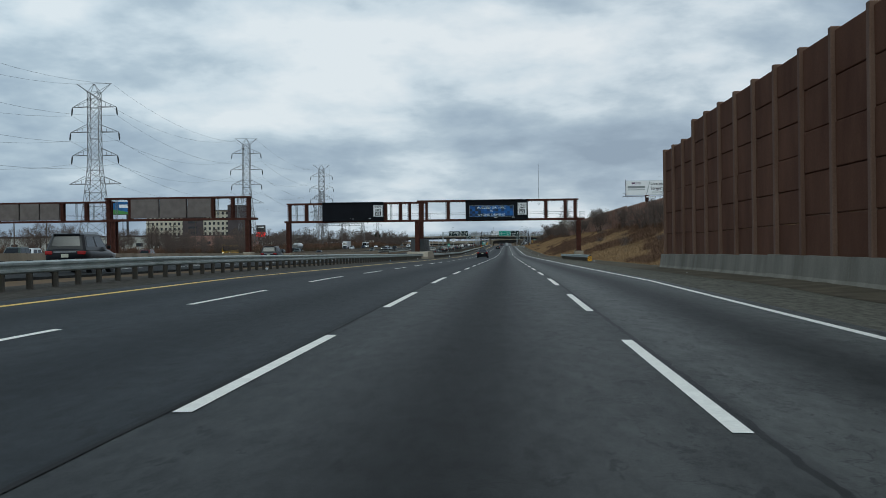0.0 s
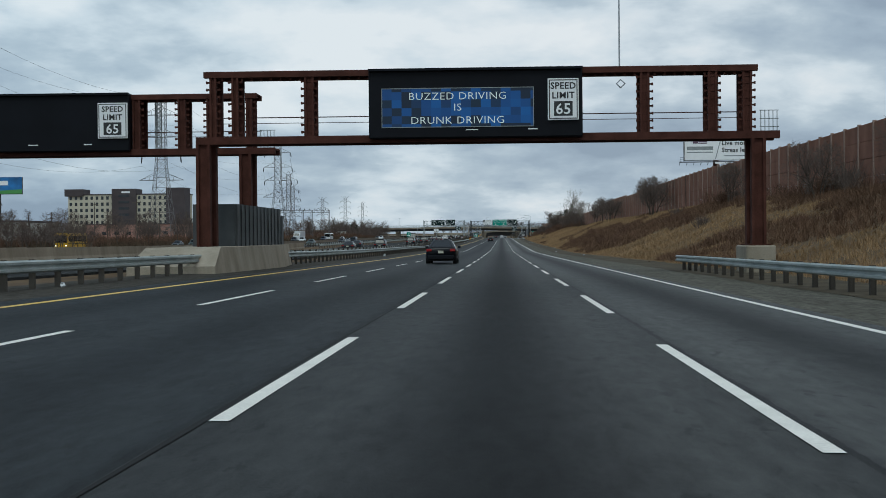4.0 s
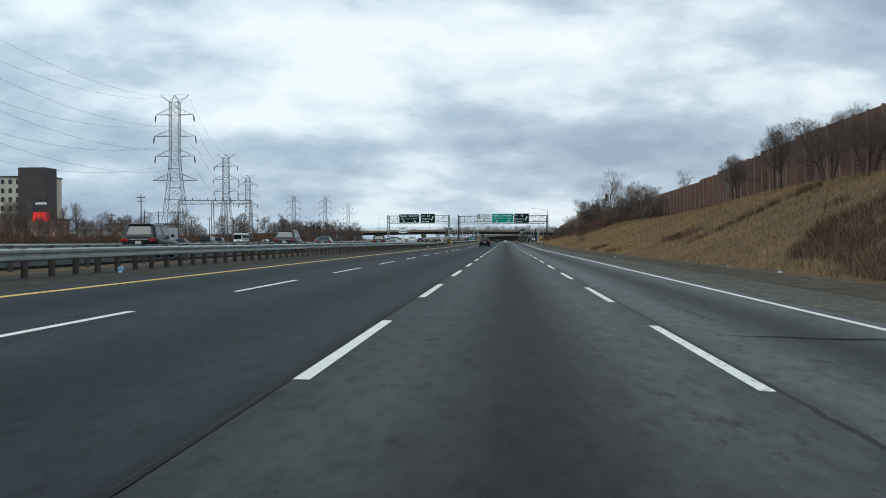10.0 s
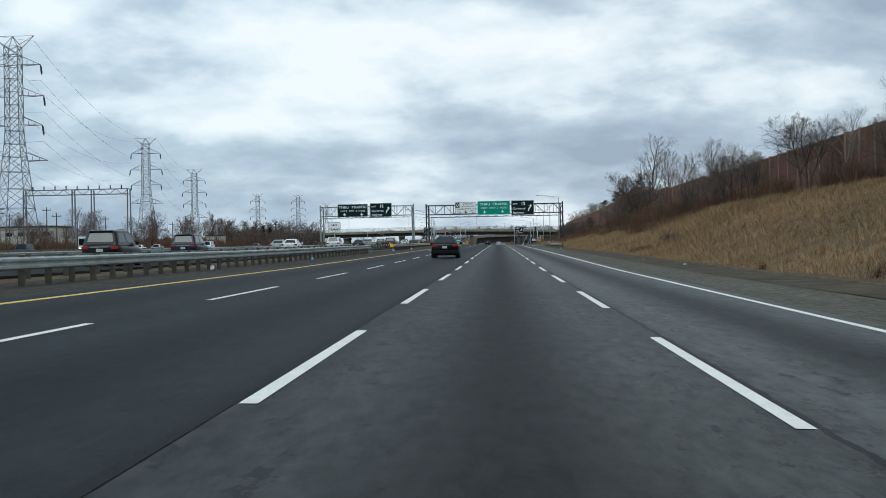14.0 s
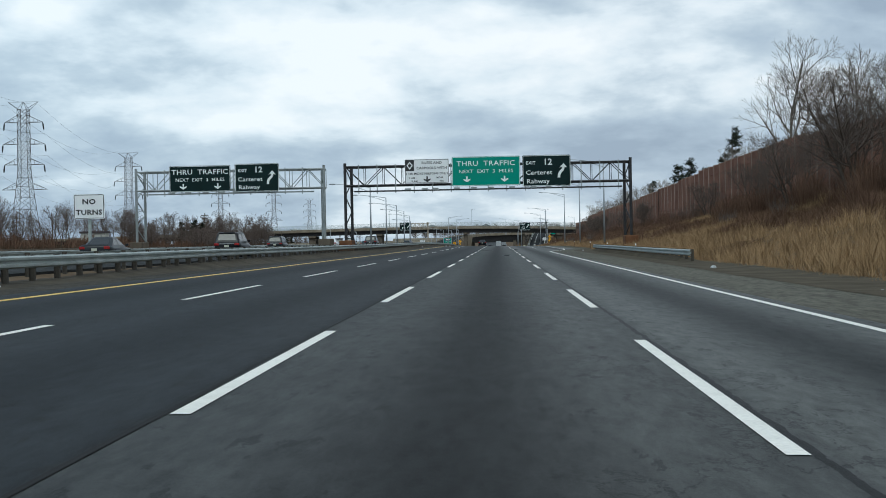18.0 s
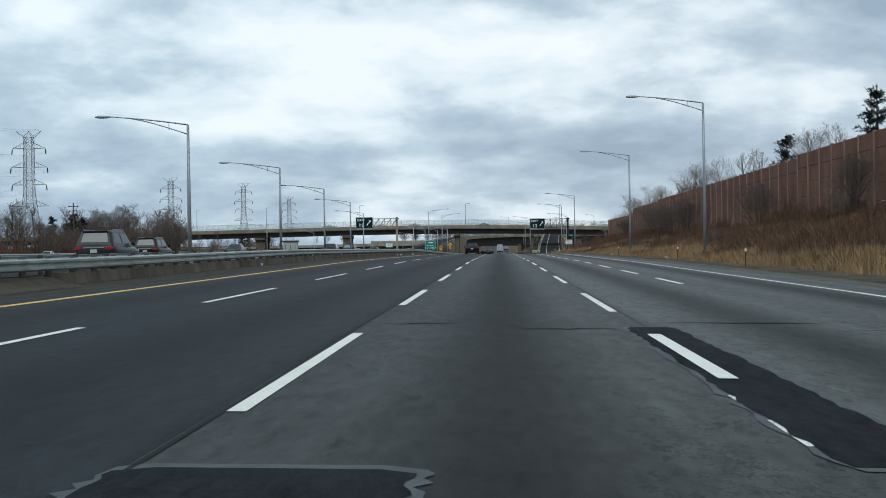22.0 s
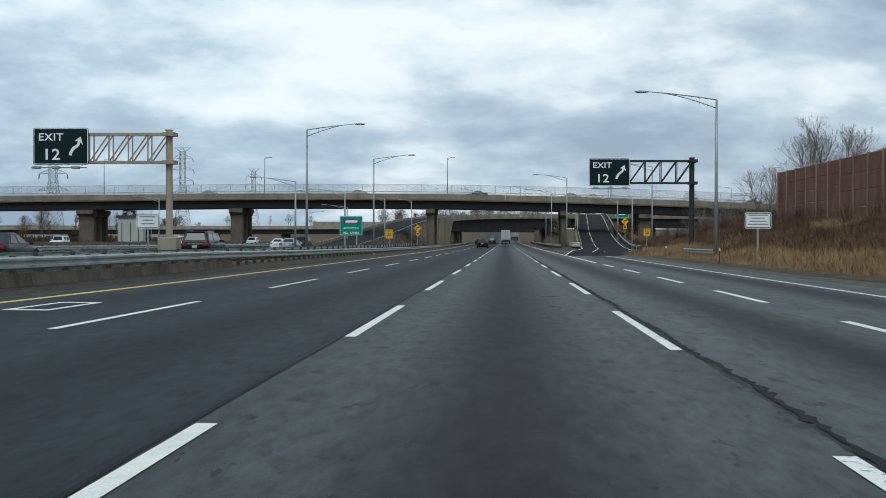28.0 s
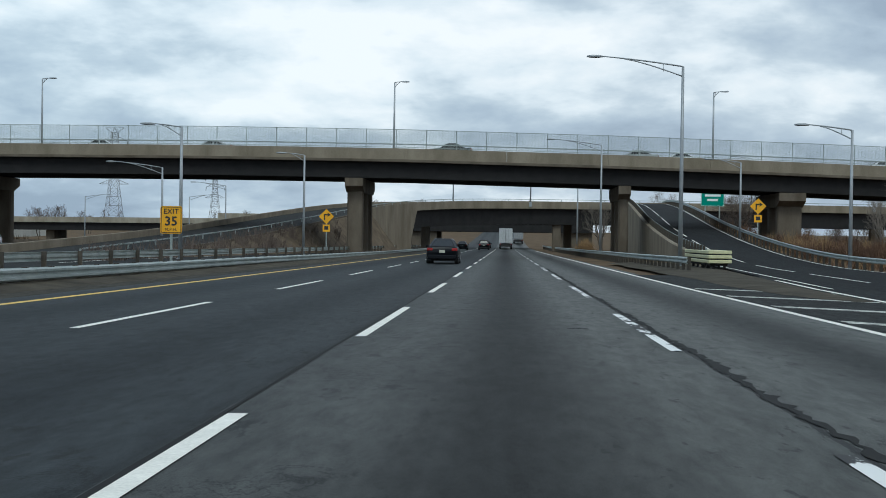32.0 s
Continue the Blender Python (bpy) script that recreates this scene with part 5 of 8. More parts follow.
# ---- street lamps ----
def street_lamp(x, y, foot, top, arm, label, group):
    """A tapered pole with a bowed two-rod arm and a cobra head; arm is signed, in metres along x."""
    t = thing("street_lamp", (x, y, foot), label, "street lamp", group)
    h = top - foot
    part("pole", Mesh().tube([(0, 0, 0), (0, 0, h * 0.5), (0, 0, h)], [0.13, 0.105, 0.075], 10), M_POLE, t, soft=True)
    part("base", Mesh().bevelbox(-0.25, 0.25, -0.25, 0.25, -0.5, 0.22, 0.04), M_POLE, t)
    arm *= 0.91
    up = abs(arm) * 0.12
    bow = lambda f: up * (1.35 * f - 0.35 * f * f)
    upper = [(arm * k / 6, 0, h + bow(k / 6)) for k in range(7)]
    lower = [(arm * k / 5 * 0.72, 0, h - 0.55 + (bow(0.72) + 0.53) * (1 - (1 - k / 5) ** 1.25)) for k in range(6)]
    part("arm", Mesh().tube(upper, [0.045] * 4 + [0.04, 0.036, 0.032], 6).tube(lower, 0.036, 6).beam((arm * 0.24, 0, h - 0.28), (arm * 0.24, 0, h + bow(0.24)), 0.03), M_POLE, t, soft=True)
    e = arm * 1.0
    s = 1 if arm > 0 else -1
    z = h + up
    part("lamp_head", Mesh().loft([[(e + s * a, b_ * wd, z + c * ht - 0.02) for b_, c in ((-1, 0), (-0.7, -0.6), (0.7, -0.6), (1, 0), (0.6, 0.8), (-0.6, 0.8))] for a, wd, ht in ((-0.1, 0.06, 0.06), (0.15, 0.15, 0.1), (0.55, 0.17, 0.11), (0.8, 0.07, 0.05))]), M_POLE, t, soft=True)
    return t


for x, y, up_ in ((14.4, 809.8, 0.25), (14.3, 861.5, -0.2), (14.3, 914.3, -0.2), (13.8, 1012.0, -0.45), (13.8, 1062.8, -0.4), (9.7, 1186.0, 0.3), (19.2, 1150.0, 0.1), (9.2, 1241.0, 0.0), (9.6, 1290.0, 0.0)):
    street_lamp(x, y, zr(9, y) - 0.1, profile(y) + 10.9 + up_, -5.0, "grey steel street lamp on the verge, arm over the road", "verge lamps")
for x, y in ((-16.2, 802), (-17.7, 843.4), (-19.1, 883.5), (-20.6, 924), (-22.1, 964.7), (-25.0, 1011.8)):
    street_lamp(x, y, zr(LEFT_EDGE, y) - 0.1, zr(LEFT_EDGE, y) + 7.9, -5.0, "grey steel street lamp in the median, arm over the inner road", "median lamps")
for x, y in ((-17.0, 1088), (-15.7, 1132.6)):
    street_lamp(x, y, zr(LEFT_EDGE, y) - 0.1, 10.5, 4.6, "grey steel street lamp in the median, arm over the road", "median lamps")


for x, y, top in ((20.6, 1192, 7.6), (22.1, 1238, 8.3)):
    street_lamp(x, y, ground(x, y) - 0.2, top, -2.9, "grey steel street lamp beside the exit ramp", "ramp lamps")
for x, y, top in ((-22.6, 1117, 7.2), (-21.5, 1152, 7.1), (-19.7, 1191, 7.3), (-18.0, 1229, 8.0), (-30.0, 1226, 6.6)):
    street_lamp(x, y, zr(LEFT_EDGE, y) - 0.2, top, -1.9 if x > -20 else -4.6, "grey steel street lamp beside the inner ramp", "ramp lamps")


# ---- pylons ----
def pylon(x, y, foot, H, simple, label):
    """A lattice transmission tower with four cross arms."""
    t = thing("pylon", (x, y, foot), label, "pylon", "power line")
    w = 0.085 * H / 50 + 0.02

    def half(z):
        k = z / H
        return (4.6 - 2.95 * (k / 0.54) ** 0.85) * H / 50 if k < 0.54 else (1.65 - 0.1 * (k - 0.54) / 0.46) * H / 50
    levels = [0, 0.10, 0.20, 0.29, 0.37, 0.44, 0.50, 0.56, 0.62, 0.68, 0.74, 0.80, 0.86, 0.91, 0.95]
    lace = Mesh()
    for sx, sy in ((-1, -1), (1, -1), (1, 1), (-1, 1)):
        part("leg", Mesh().tube([(sx * half(a * H), sy * half(a * H), a * H) for a in levels], w * 0.95, 4), M_LATTICE, t)
    for a, b_ in zip(levels, levels[1:]):
        ha, hb = half(a * H), half(b_ * H)
        for (ax, ay), (bx, by) in (((-1, -1), (1, -1)), ((1, -1), (1, 1)), ((1, 1), (-1, 1)), ((-1, 1), (-1, -1))):
            lace.beam((ax * ha, ay * ha, a * H), (bx * hb, by * hb, b_ * H), w).beam((bx * ha, by * ha, a * H), (ax * hb, ay * hb, b_ * H), w)
            lace.beam((ax * hb, ay * hb, b_ * H), (bx * hb, by * hb, b_ * H), w)
    tagged(part("lacing", lace, M_LATTICE, t), kind="stuff")
    for k, (zk, reach) in enumerate(((0.865, 6.4), (0.72, 7.0), (0.585, 6.6), (0.42, 7.6))):
        z, reach = zk * H, reach * H / 50
        arm = Mesh()
        h = half(z)
        for sx in (-1, 1):
            for sy in (-1, 1):
                arm.beam((sx * h, sy * h, z), (sx * reach, 0, z), w * 1.3).beam((sx * h, sy * h, z + 2.2 * H / 50), (sx * reach, 0, z), w)
            for q in (0.35, 0.65):
                arm.beam((sx * (h + (reach - h) * q), 0, z), (sx * (h + (reach - h) * q), 0, z + 1.6 * (1 - q) * H / 50), w)
        tagged(part("cross_arm", arm, M_LATTICE, t), kind="stuff")
        if k < 3:
            for sx in (-1, 1):
                part("insulator", Mesh().tube([(sx * reach, 0, z), (sx * (reach + 0.1), 0, z - 0.6), (sx * (reach + 0.25), 0, z - 1.9), (sx * (reach + 0.3), 0, z - 2.4)], [0.07, 0.22, 0.22, 0.06], 6), M_INK, t)
    horn = Mesh()
    for sx in (-1, 1):
        for sy in (-1, 1):
            horn.beam((sx * half(H * 0.95), sy * half(H * 0.95), 0.95 * H), (sx * 5.0 * H / 50, 0, H), w).beam((sx * half(H * 0.95), sy * half(H * 0.95), 0.95 * H), (0, 0, H), w)
    horn.beam((-5.0 * H / 50, 0, H), (5.0 * H / 50, 0, H), w * 0.8)
    tagged(part("earth_horn", horn, M_LATTICE, t), kind="stuff")
    return t


TOWERS = [(-117, 165, 50), (-116, 377, 49), (-113, 581, 48.7), (-109.5, 791, 49), (-142, 1025, 45.5), (-177, 1262, 49), (-185, 1510, 43), (-189, 1744, 47), (-194, 1990, 45)]
for x, y, H in TOWERS:
    pylon(x, y, ground(x, y) - 0.2, H, False, "grey lattice power pylon with four cross arms")
lines = thing("power_lines", (0, 0, 0), "thin sagging power lines between pylons", "power line")
for (xa, ya, ha), (xb, yb, hb) in zip(TOWERS[:5], TOWERS[1:6]):
    for zk, reach, drop in ((0.865, 6.4, 2.4), (0.72, 7.0, 2.4), (0.585, 6.6, 2.4), (1.0, 5.0, 0.0)):
        for sx in (-1, 1):
            pts = []
            for k in range(13):
                f_ = k / 12
                pts.append((xa + sx * reach + (xb - xa) * f_, ya + (yb - ya) * f_, (ha * zk - drop) * (1 - f_) + (hb * zk - drop) * f_ - 6.0 * 4 * f_ * (1 - f_)))
            part("wire", Mesh().tube(pts, 0.03, 3, False), M_INK, lines)


# ---- overpass ----
def deck_top(x):
    return float(np.interp(x, [-230, -160, -110, -51, -30, -11, 12, 36.5, 60, 90, 130, 200], [6.9, 8.3, 9.1, 9.75, 9.78, 9.66, 9.2, 8.45, 7.5, 6.1, 4.2, 2.0]))


def soffit(x):
    return deck_top(x) - 2.95


B1, BW = 1243.0, 13.0
bridge = thing("overpass", (0, 0, 0), "concrete road overpass on hammerhead piers with a chain-link fence", "bridge", kind="structure")
XS = [-230 + 10 * k for k in range(37)]
for a, b_ in zip(XS, XS[1:]):
    for y0, nm in ((B1, "parapet"), (B1 + BW - 0.35, "parapet")):
        part(nm, Mesh().loft([[(x, y0, deck_top(x) - 1.15), (x, y0 + 0.35, deck_top(x) - 1.15), (x, y0 + 0.3, deck_top(x)), (x, y0 + 0.05, deck_top(x))] for x in (a + 0.01, b_ - 0.01)]), M_CONC_TAN, bridge)
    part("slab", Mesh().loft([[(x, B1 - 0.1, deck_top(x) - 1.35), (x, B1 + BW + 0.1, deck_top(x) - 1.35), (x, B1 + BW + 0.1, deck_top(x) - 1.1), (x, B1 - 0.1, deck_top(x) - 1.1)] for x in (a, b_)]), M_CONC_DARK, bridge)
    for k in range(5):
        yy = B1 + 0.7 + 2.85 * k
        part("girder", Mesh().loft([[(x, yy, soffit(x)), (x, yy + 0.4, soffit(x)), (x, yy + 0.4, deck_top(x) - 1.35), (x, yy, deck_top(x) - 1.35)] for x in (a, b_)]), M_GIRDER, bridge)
for x0, x1 in ((-122, -118.5), (-88, -84.5), (-56.4, -53.6), (-16.1, -14.3), (11.1, 12.3), (26.8, 29.4)):
    xm = (x0 + x1) / 2
    foot = ground(xm, B1 + 6) - 1.0
    for yy in (B1 + 1.4, B1 + 5.7, B1 + 10.0):
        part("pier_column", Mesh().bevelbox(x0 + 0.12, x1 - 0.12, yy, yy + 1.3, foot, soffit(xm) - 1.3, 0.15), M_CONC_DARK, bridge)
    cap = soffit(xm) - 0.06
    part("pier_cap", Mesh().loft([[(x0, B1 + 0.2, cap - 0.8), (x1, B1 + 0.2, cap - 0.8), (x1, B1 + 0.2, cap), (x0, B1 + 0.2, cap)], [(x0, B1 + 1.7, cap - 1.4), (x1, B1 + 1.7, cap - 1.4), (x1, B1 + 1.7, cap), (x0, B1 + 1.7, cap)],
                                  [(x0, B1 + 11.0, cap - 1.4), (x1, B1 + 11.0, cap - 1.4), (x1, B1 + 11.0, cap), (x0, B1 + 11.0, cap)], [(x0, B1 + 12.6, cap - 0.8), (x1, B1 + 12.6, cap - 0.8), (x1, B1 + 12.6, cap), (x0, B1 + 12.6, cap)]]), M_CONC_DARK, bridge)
wire = Mesh()
x = -140.0
while x < 80:
    wire.add([(x, B1 + 0.17, deck_top(x)), (x + 0.024, B1 + 0.17, deck_top(x)), (x + 0.024, B1 + 0.17, deck_top(x) + 1.85), (x, B1 + 0.17, deck_top(x) + 1.85)], [(0, 1, 2, 3)])
    x += 0.075
fn = thing("overpass_fence", (0, 0, 0), "chain-link fence with steel posts along the overpass", "fence", kind="structure")
tagged(part("mesh_wires", wire, M_GALV, fn), kind="stuff")
for k in range(74):
    x = -140 + 3.0 * k
    part("post", Mesh().tube([(x, B1 + 0.17, deck_top(x) - 0.1), (x, B1 + 0.17, deck_top(x) + 1.92)], 0.04, 6), M_GALV, fn)
for a, b_ in zip(XS, XS[1:]):
    if -145 < a < 80:
        part("rail", Mesh().beam((a, B1 + 0.17, deck_top(a) + 1.88), (b_, B1 + 0.17, deck_top(b_) + 1.88), 0.05).beam((a, B1 + 0.17, deck_top(a) + 0.12), (b_, B1 + 0.17, deck_top(b_) + 0.12), 0.04).beam((a, B1 + 0.1, deck_top(a) + 0.42), (b_, B1 + 0.1, deck_top(b_) + 0.42), 0.11), M_GALV, fn)
for x in (-112, -86, -51.3, -12.3, 22.2, 56):
    street_lamp(x, B1 + BW - 0.2, deck_top(x) - 1.0, deck_top(x) + 8.0, 0.9, "slender lamp standard on the overpass parapet", "overpass lamps")

M_TRIM_GREY = plain("dark_grey_rubber", (0.05, 0.05, 0.05), 0.8)
M_EARTH = worn("bare_earth", (0.085, 0.066, 0.046), (0.17, 0.132, 0.092), 0.9, 0.95, 0.0, 0.5, 12)


M_NOSE = worn("dark_gore_earth", (0.042, 0.036, 0.028), (0.095, 0.083, 0.062), 0.9, 0.95, 0.0, 0.5, 12)


# ---- exit ramp ----
def on_ramp(x, y):
    return zr(9.0, y) + ramp_z(y)


rows = []
k = 0
for k in range(58):
    y = 1085 + 6.0 * k
    l, r = ramp_edge(y)
    rows.append([(l, y, zr(9, y) - 0.3)] + [(l + (r - l) * i / 5, y, on_ramp(0, y) + 0.006) for i in range(6)] + [(r, y, zr(9, y) - 0.3)])
tagged(part("exit_ramp", Mesh().strip(rows), M_RAMP), "dark asphalt exit ramp climbing to the overpass", "road", kind="structure")
rl = marking("ramp_line", "white edge and lane lines on the ramp")
for f_, w_, dash in ((0.36, 0.13, True), (0.95, 0.10, False), (0.04, 0.11, False)):
    y = 1150 if f_ < 0.1 else 1120
    while y < 1420:
        e = y + (14.0 if dash else 12.0)
        rws = []
        for q in range(4):
            yy = y + (e - y) * q / 3
            l, r = ramp_edge(yy)
            x = l + (r - l) * f_
            rws.append([(x - w_ / 2, yy, on_ramp(0, yy) + 0.03), (x + w_ / 2, yy, on_ramp(0, yy) + 0.03)])
        part("dash" if dash else "stripe", Mesh().strip(rws), M_WHITE, rl)
        y = e + (5.0 if dash else 0.0)
wall = thing("ramp_wall", (0, 0, 0), "weathered concrete retaining wall along the ramp", "retaining wall", kind="structure")
for k in range(24):
    a, b_ = 1194 + 8.0 * k, 1202 + 8.0 * k
    part("wall_panel", Mesh().loft([[(ramp_edge(y)[0] - 0.35, y, zr(9, y) - 0.8), (ramp_edge(y)[0] + 0.05, y, zr(9, y) - 0.8), (ramp_edge(y)[0] + 0.05, y, on_ramp(0, y) + 0.5), (ramp_edge(y)[0] - 0.35, y, on_ramp(0, y) + 0.5)] for y in (a + 0.01, b_ - 0.01)]), M_CONC_TAN, wall)
guardrail("ramp_rail", lambda y: ramp_edge(y)[0] + 0.1, 1191, 1400, lambda x, y: on_ramp(x, y) + (0.35 if y > 1194 else 0.0), 1, "pale guardrail along the ramp edge", 1.905, 80)
guardrail("ramp_rail", lambda y: ramp_edge(y)[1] + 0.9, 1112, 1400, lambda x, y: on_ramp(x, y) - 0.05, -1, "pale guardrail along the outer ramp edge", 1.905, 80)
guardrail("guardrail_right", lambda y: 8.3, 1172, 1400, zr, -1, "galvanised guardrail along the carriageway past the exit", 1.905, 80)
guardrail("guardrail_right", lambda y: 13.6, 1062, 1076, zr, -1, "short galvanised guardrail on the verge")
M_CREAMBEAM = plain("cream_beam_paint", (0.62, 0.60, 0.36), 0.5)
cush = thing("crash_cushion", (0, 0, 0), "cream beam crash cushion at the ramp nose", "crash cushion")
z = zr(9, 1180) + 0.12
for k in range(3):
    zb_ = z + 0.22 + 0.24 * k
    part("beam", Mesh().bevelbox(10.35, 10.45, 1180.2, 1189.0, zb_, zb_ + 0.18, 0.03), M_CREAMBEAM, cush)
    part("beam", Mesh().bevelbox(11.45, 11.55, 1180.2, 1188.0, zb_, zb_ + 0.18, 0.03), M_CREAMBEAM, cush)
    part("nose_band", Mesh().bevelbox(10.35, 11.55, 1180.0, 1180.16, zb_, zb_ + 0.18, 0.03), M_CREAMBEAM, cush)
for k in range(5):
    part("cell", Mesh().bevelbox(10.48, 11.42, 1180.3 + 1.75 * k, 1181.8 + 1.75 * k, z + 0.1, z + 0.82, 0.06), M_TRIM_GREY, cush)
    for x in (10.6, 11.2):
        part("leg", Mesh().box(x, x + 0.12, 1180.5 + 1.75 * k, 1180.65 + 1.75 * k, z - 0.5, z + 0.12), M_TRIM_GREY, cush)
nose_dirt = [[(s_ + (l_ - s_) * i / 6, y, zr(9, y) + 0.015 + 0.10 * math.sin(math.pi * i / 6) * min(q / 6, 1.0)) for i in range(7)] for q in range(30) for y in (1141 + 2.0 * q,) for l_, s_ in ((ramp_edge(y)[0] - 0.35, max(6.75 + 0.12 * math.sin(q * 0.8), ramp_edge(y)[0] - 0.8 - 0.6 * q)),)]
tagged(part("gore_earth", Mesh().strip(nose_dirt), M_NOSE), "bare dark earth behind the exit nose", "soil", kind="structure")

foot_wall = thing("barrier_footing", (0, 0, 0), "low dark stained concrete footing under the guardrail", "barrier", kind="structure")
for k in range(38):
    y = 803 + 6.0 * k
    part("footing", Mesh().loft([[(-12.05, v, zr(-12, v) - 0.3), (-11.5, v, zr(-12, v) - 0.3), (-11.62, v, zr(-12, v) + 0.30), (-11.95, v, zr(-12, v) + 0.30)] for v in (y + 0.01, y + 5.98)]), M_FOOTING, foot_wall)

heap = [[(x, y, zr(-12, y) + (h + 0.06) * smooth(640, 700, y) - 0.06 + 0.04 * noise.noise((y * 0.3, x * 1.5, 0.0))) for x, h in ((-12.7, -0.02), (-12.3, 0.16), (-11.9, 0.24), (-11.5, 0.2), (-11.1, 0.06), (-10.7, -0.03))] for y in range(642, 804, 2)]
tagged(part("median_soil", Mesh().strip(heap), M_NOSE), "dark soil heaped under the median guardrail", "soil", kind="structure")

heap = [[(x, y, zr(-12, y) + h * smooth(1024, 1040, y) - 0.02 + 0.05 * noise.noise((y * 0.4, x * 1.5, 0.0))) for x, h in ((-13.2, -0.04), (-12.5, 0.08), (-11.9, 0.12), (-11.3, 0.10), (-10.7, 0.03), (-10.3, -0.04))] for y in range(1026, 1262, 2)]
tagged(part("median_soil", Mesh().strip(heap), M_NOSE), "dark gritty soil under the median guardrail", "soil", kind="structure")

# ---- loop ramp that crosses over behind the overpass ----
LOOP = [(-27.5, 1182, -0.9), (-27.0, 1215, 0.2), (-26.2, 1245, 1.5), (-24.5, 1275, 3.2), (-20.5, 1300, 4.85), (-13.5, 1318, 5.85), (-2.0, 1329, 6.3), (14, 1335, 6.45), (40, 1338, 6.5), (80, 1339, 6.2), (140, 1336, 5.2)]


def loop_frames():
    pts = [Vector(p) for p in LOOP]
    out = []
    for i in range(len(pts) - 1):
        for k in range(6):
            t = k / 6
            p0, p1, p2, p3 = pts[max(i - 1, 0)], pts[i], pts[i + 1], pts[min(i + 2, len(pts) - 1)]
            out.append(0.5 * ((2 * p1) + (p2 - p0) * t + (2 * p0 - 5 * p1 + 4 * p2 - p3) * t * t + (3 * p1 - p0 - 3 * p2 + p3) * t ** 3))
    out.append(pts[-1])
    fr = []
    for i, p in enumerate(out):
        d = out[min(i + 1, len(out) - 1)] - out[max(i - 1, 0)]
        s_ = Vector((d.y, -d.x, 0)).normalized()
        fr.append((p, s_))
    return fr


lf = loop_frames()
loop = thing("loop_bridge", (0, 0, 0), "curved concrete ramp bridge behind the overpass", "bridge", kind="structure")
HW = 4.6
part("roadway", Mesh().strip([[tuple(p + s_ * (-HW + 0.4)), tuple(p), tuple(p + s_ * (HW - 0.4))] for p, s_ in lf]), M_ASPHALT_PLAIN, loop)
for a, b_ in zip(lf, lf[1:]):
    for sd in (-1, 1):
        rings = []
        if sd == 1 and a[0].y < 1284:
            bank = [[tuple(f[0] + f[1] * (HW - 0.5) + Vector((0, 0, -0.02))), tuple(f[0] + f[1] * (HW + 0.3) + Vector((0, 0, -0.1))), (f[0].x + f[1].x * (HW + 1.5 + 0.55 * (f[0].z + 1.0)), f[0].y + f[1].y * HW, profile(f[0].y) - 0.25)] for f in (a, b_)]
            part("bank", Mesh().strip(bank), M_EARTH, loop)
            part("kerb", Mesh().beam(tuple(a[0] + a[1] * (HW - 0.2)), tuple(b_[0] + b_[1] * (HW - 0.2)), 0.22), M_CONC_DARK, loop)
            continue
        for p, s_ in (a, b_):
            low = -0.65 if -17.6 < p.x < 100 and p.y > 1300 else -(p.z - profile(p.y)) - 0.6
            o, i_ = p + s_ * (sd * HW), p + s_ * (sd * (HW - 0.35))
            rings.append([(o.x, o.y, p.z + low), (i_.x, i_.y, p.z + low), (i_.x, i_.y, p.z + 0.55), (o.x, o.y, p.z + 0.55)])
        part("parapet", Mesh().loft(rings), M_CONC_TAN, loop)
    p = a[0]
    if p.y > 1300 and -18 < p.x < 100:
        for q in range(4):
            off = -3.6 + 2.4 * q
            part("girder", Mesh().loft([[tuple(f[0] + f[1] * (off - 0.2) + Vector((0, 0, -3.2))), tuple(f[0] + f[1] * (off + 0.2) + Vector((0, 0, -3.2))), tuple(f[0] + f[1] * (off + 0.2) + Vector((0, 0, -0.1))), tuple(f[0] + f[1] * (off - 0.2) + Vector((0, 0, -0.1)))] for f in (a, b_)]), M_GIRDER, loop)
for x, y in ((-15.4, 1316), (-13.0, 1327), (8.4, 1331), (10.5, 1338), (22, 1336), (40, 1338), (62, 1338), (84, 1338)):
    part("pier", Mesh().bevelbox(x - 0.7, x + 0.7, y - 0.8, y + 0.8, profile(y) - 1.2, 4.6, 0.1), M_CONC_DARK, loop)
part("abutment", Mesh().loft([[(-18.5, 1303, -2.0), (-13.9, 1306, -2.0), (-13.9, 1306, 4.5), (-18.5, 1303, 4.1)], [(-20, 1314, -2.0), (-14.6, 1318, -2.0), (-14.6, 1318, 4.7), (-20, 1314, 4.2)]]), M_CONC_TAN, loop)
for a, b_ in zip(lf, lf[1:]):
    part("rail", Mesh().beam(tuple(a[0] + a[1] * HW + Vector((0, 0, 0.85))), tuple(b_[0] + b_[1] * HW + Vector((0, 0, 0.85))), 0.08).beam(tuple(a[0] + a[1] * HW + Vector((0, 0, 0.5))), tuple(a[0] + a[1] * HW + Vector((0, 0, 0.85))), 0.08), M_GALV, loop)
# a wider bridge further on
deep = thing("far_overpass", (0, 0, 0), "wide dark-bellied bridge beyond the loop ramp", "bridge", kind="structure")
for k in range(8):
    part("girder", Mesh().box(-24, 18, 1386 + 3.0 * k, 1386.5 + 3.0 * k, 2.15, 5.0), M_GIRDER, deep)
part("slab", Mesh().box(-24, 18, 1385.5, 1408.5, 5.0, 5.4), M_CONC_DARK, deep)
part("parapet", Mesh().box(-24, 18, 1385.2, 1385.5, 4.9, 6.2), M_CONC, deep)
part("abutment", Mesh().bevelbox(-24, -14.2, 1387, 1408, -2.5, 2.13, 0.1), M_CONC_DARK, deep)
part("abutment", Mesh().bevelbox(10.5, 18, 1387, 1408, -2.5, 2.13, 0.1), M_CONC_DARK, deep)
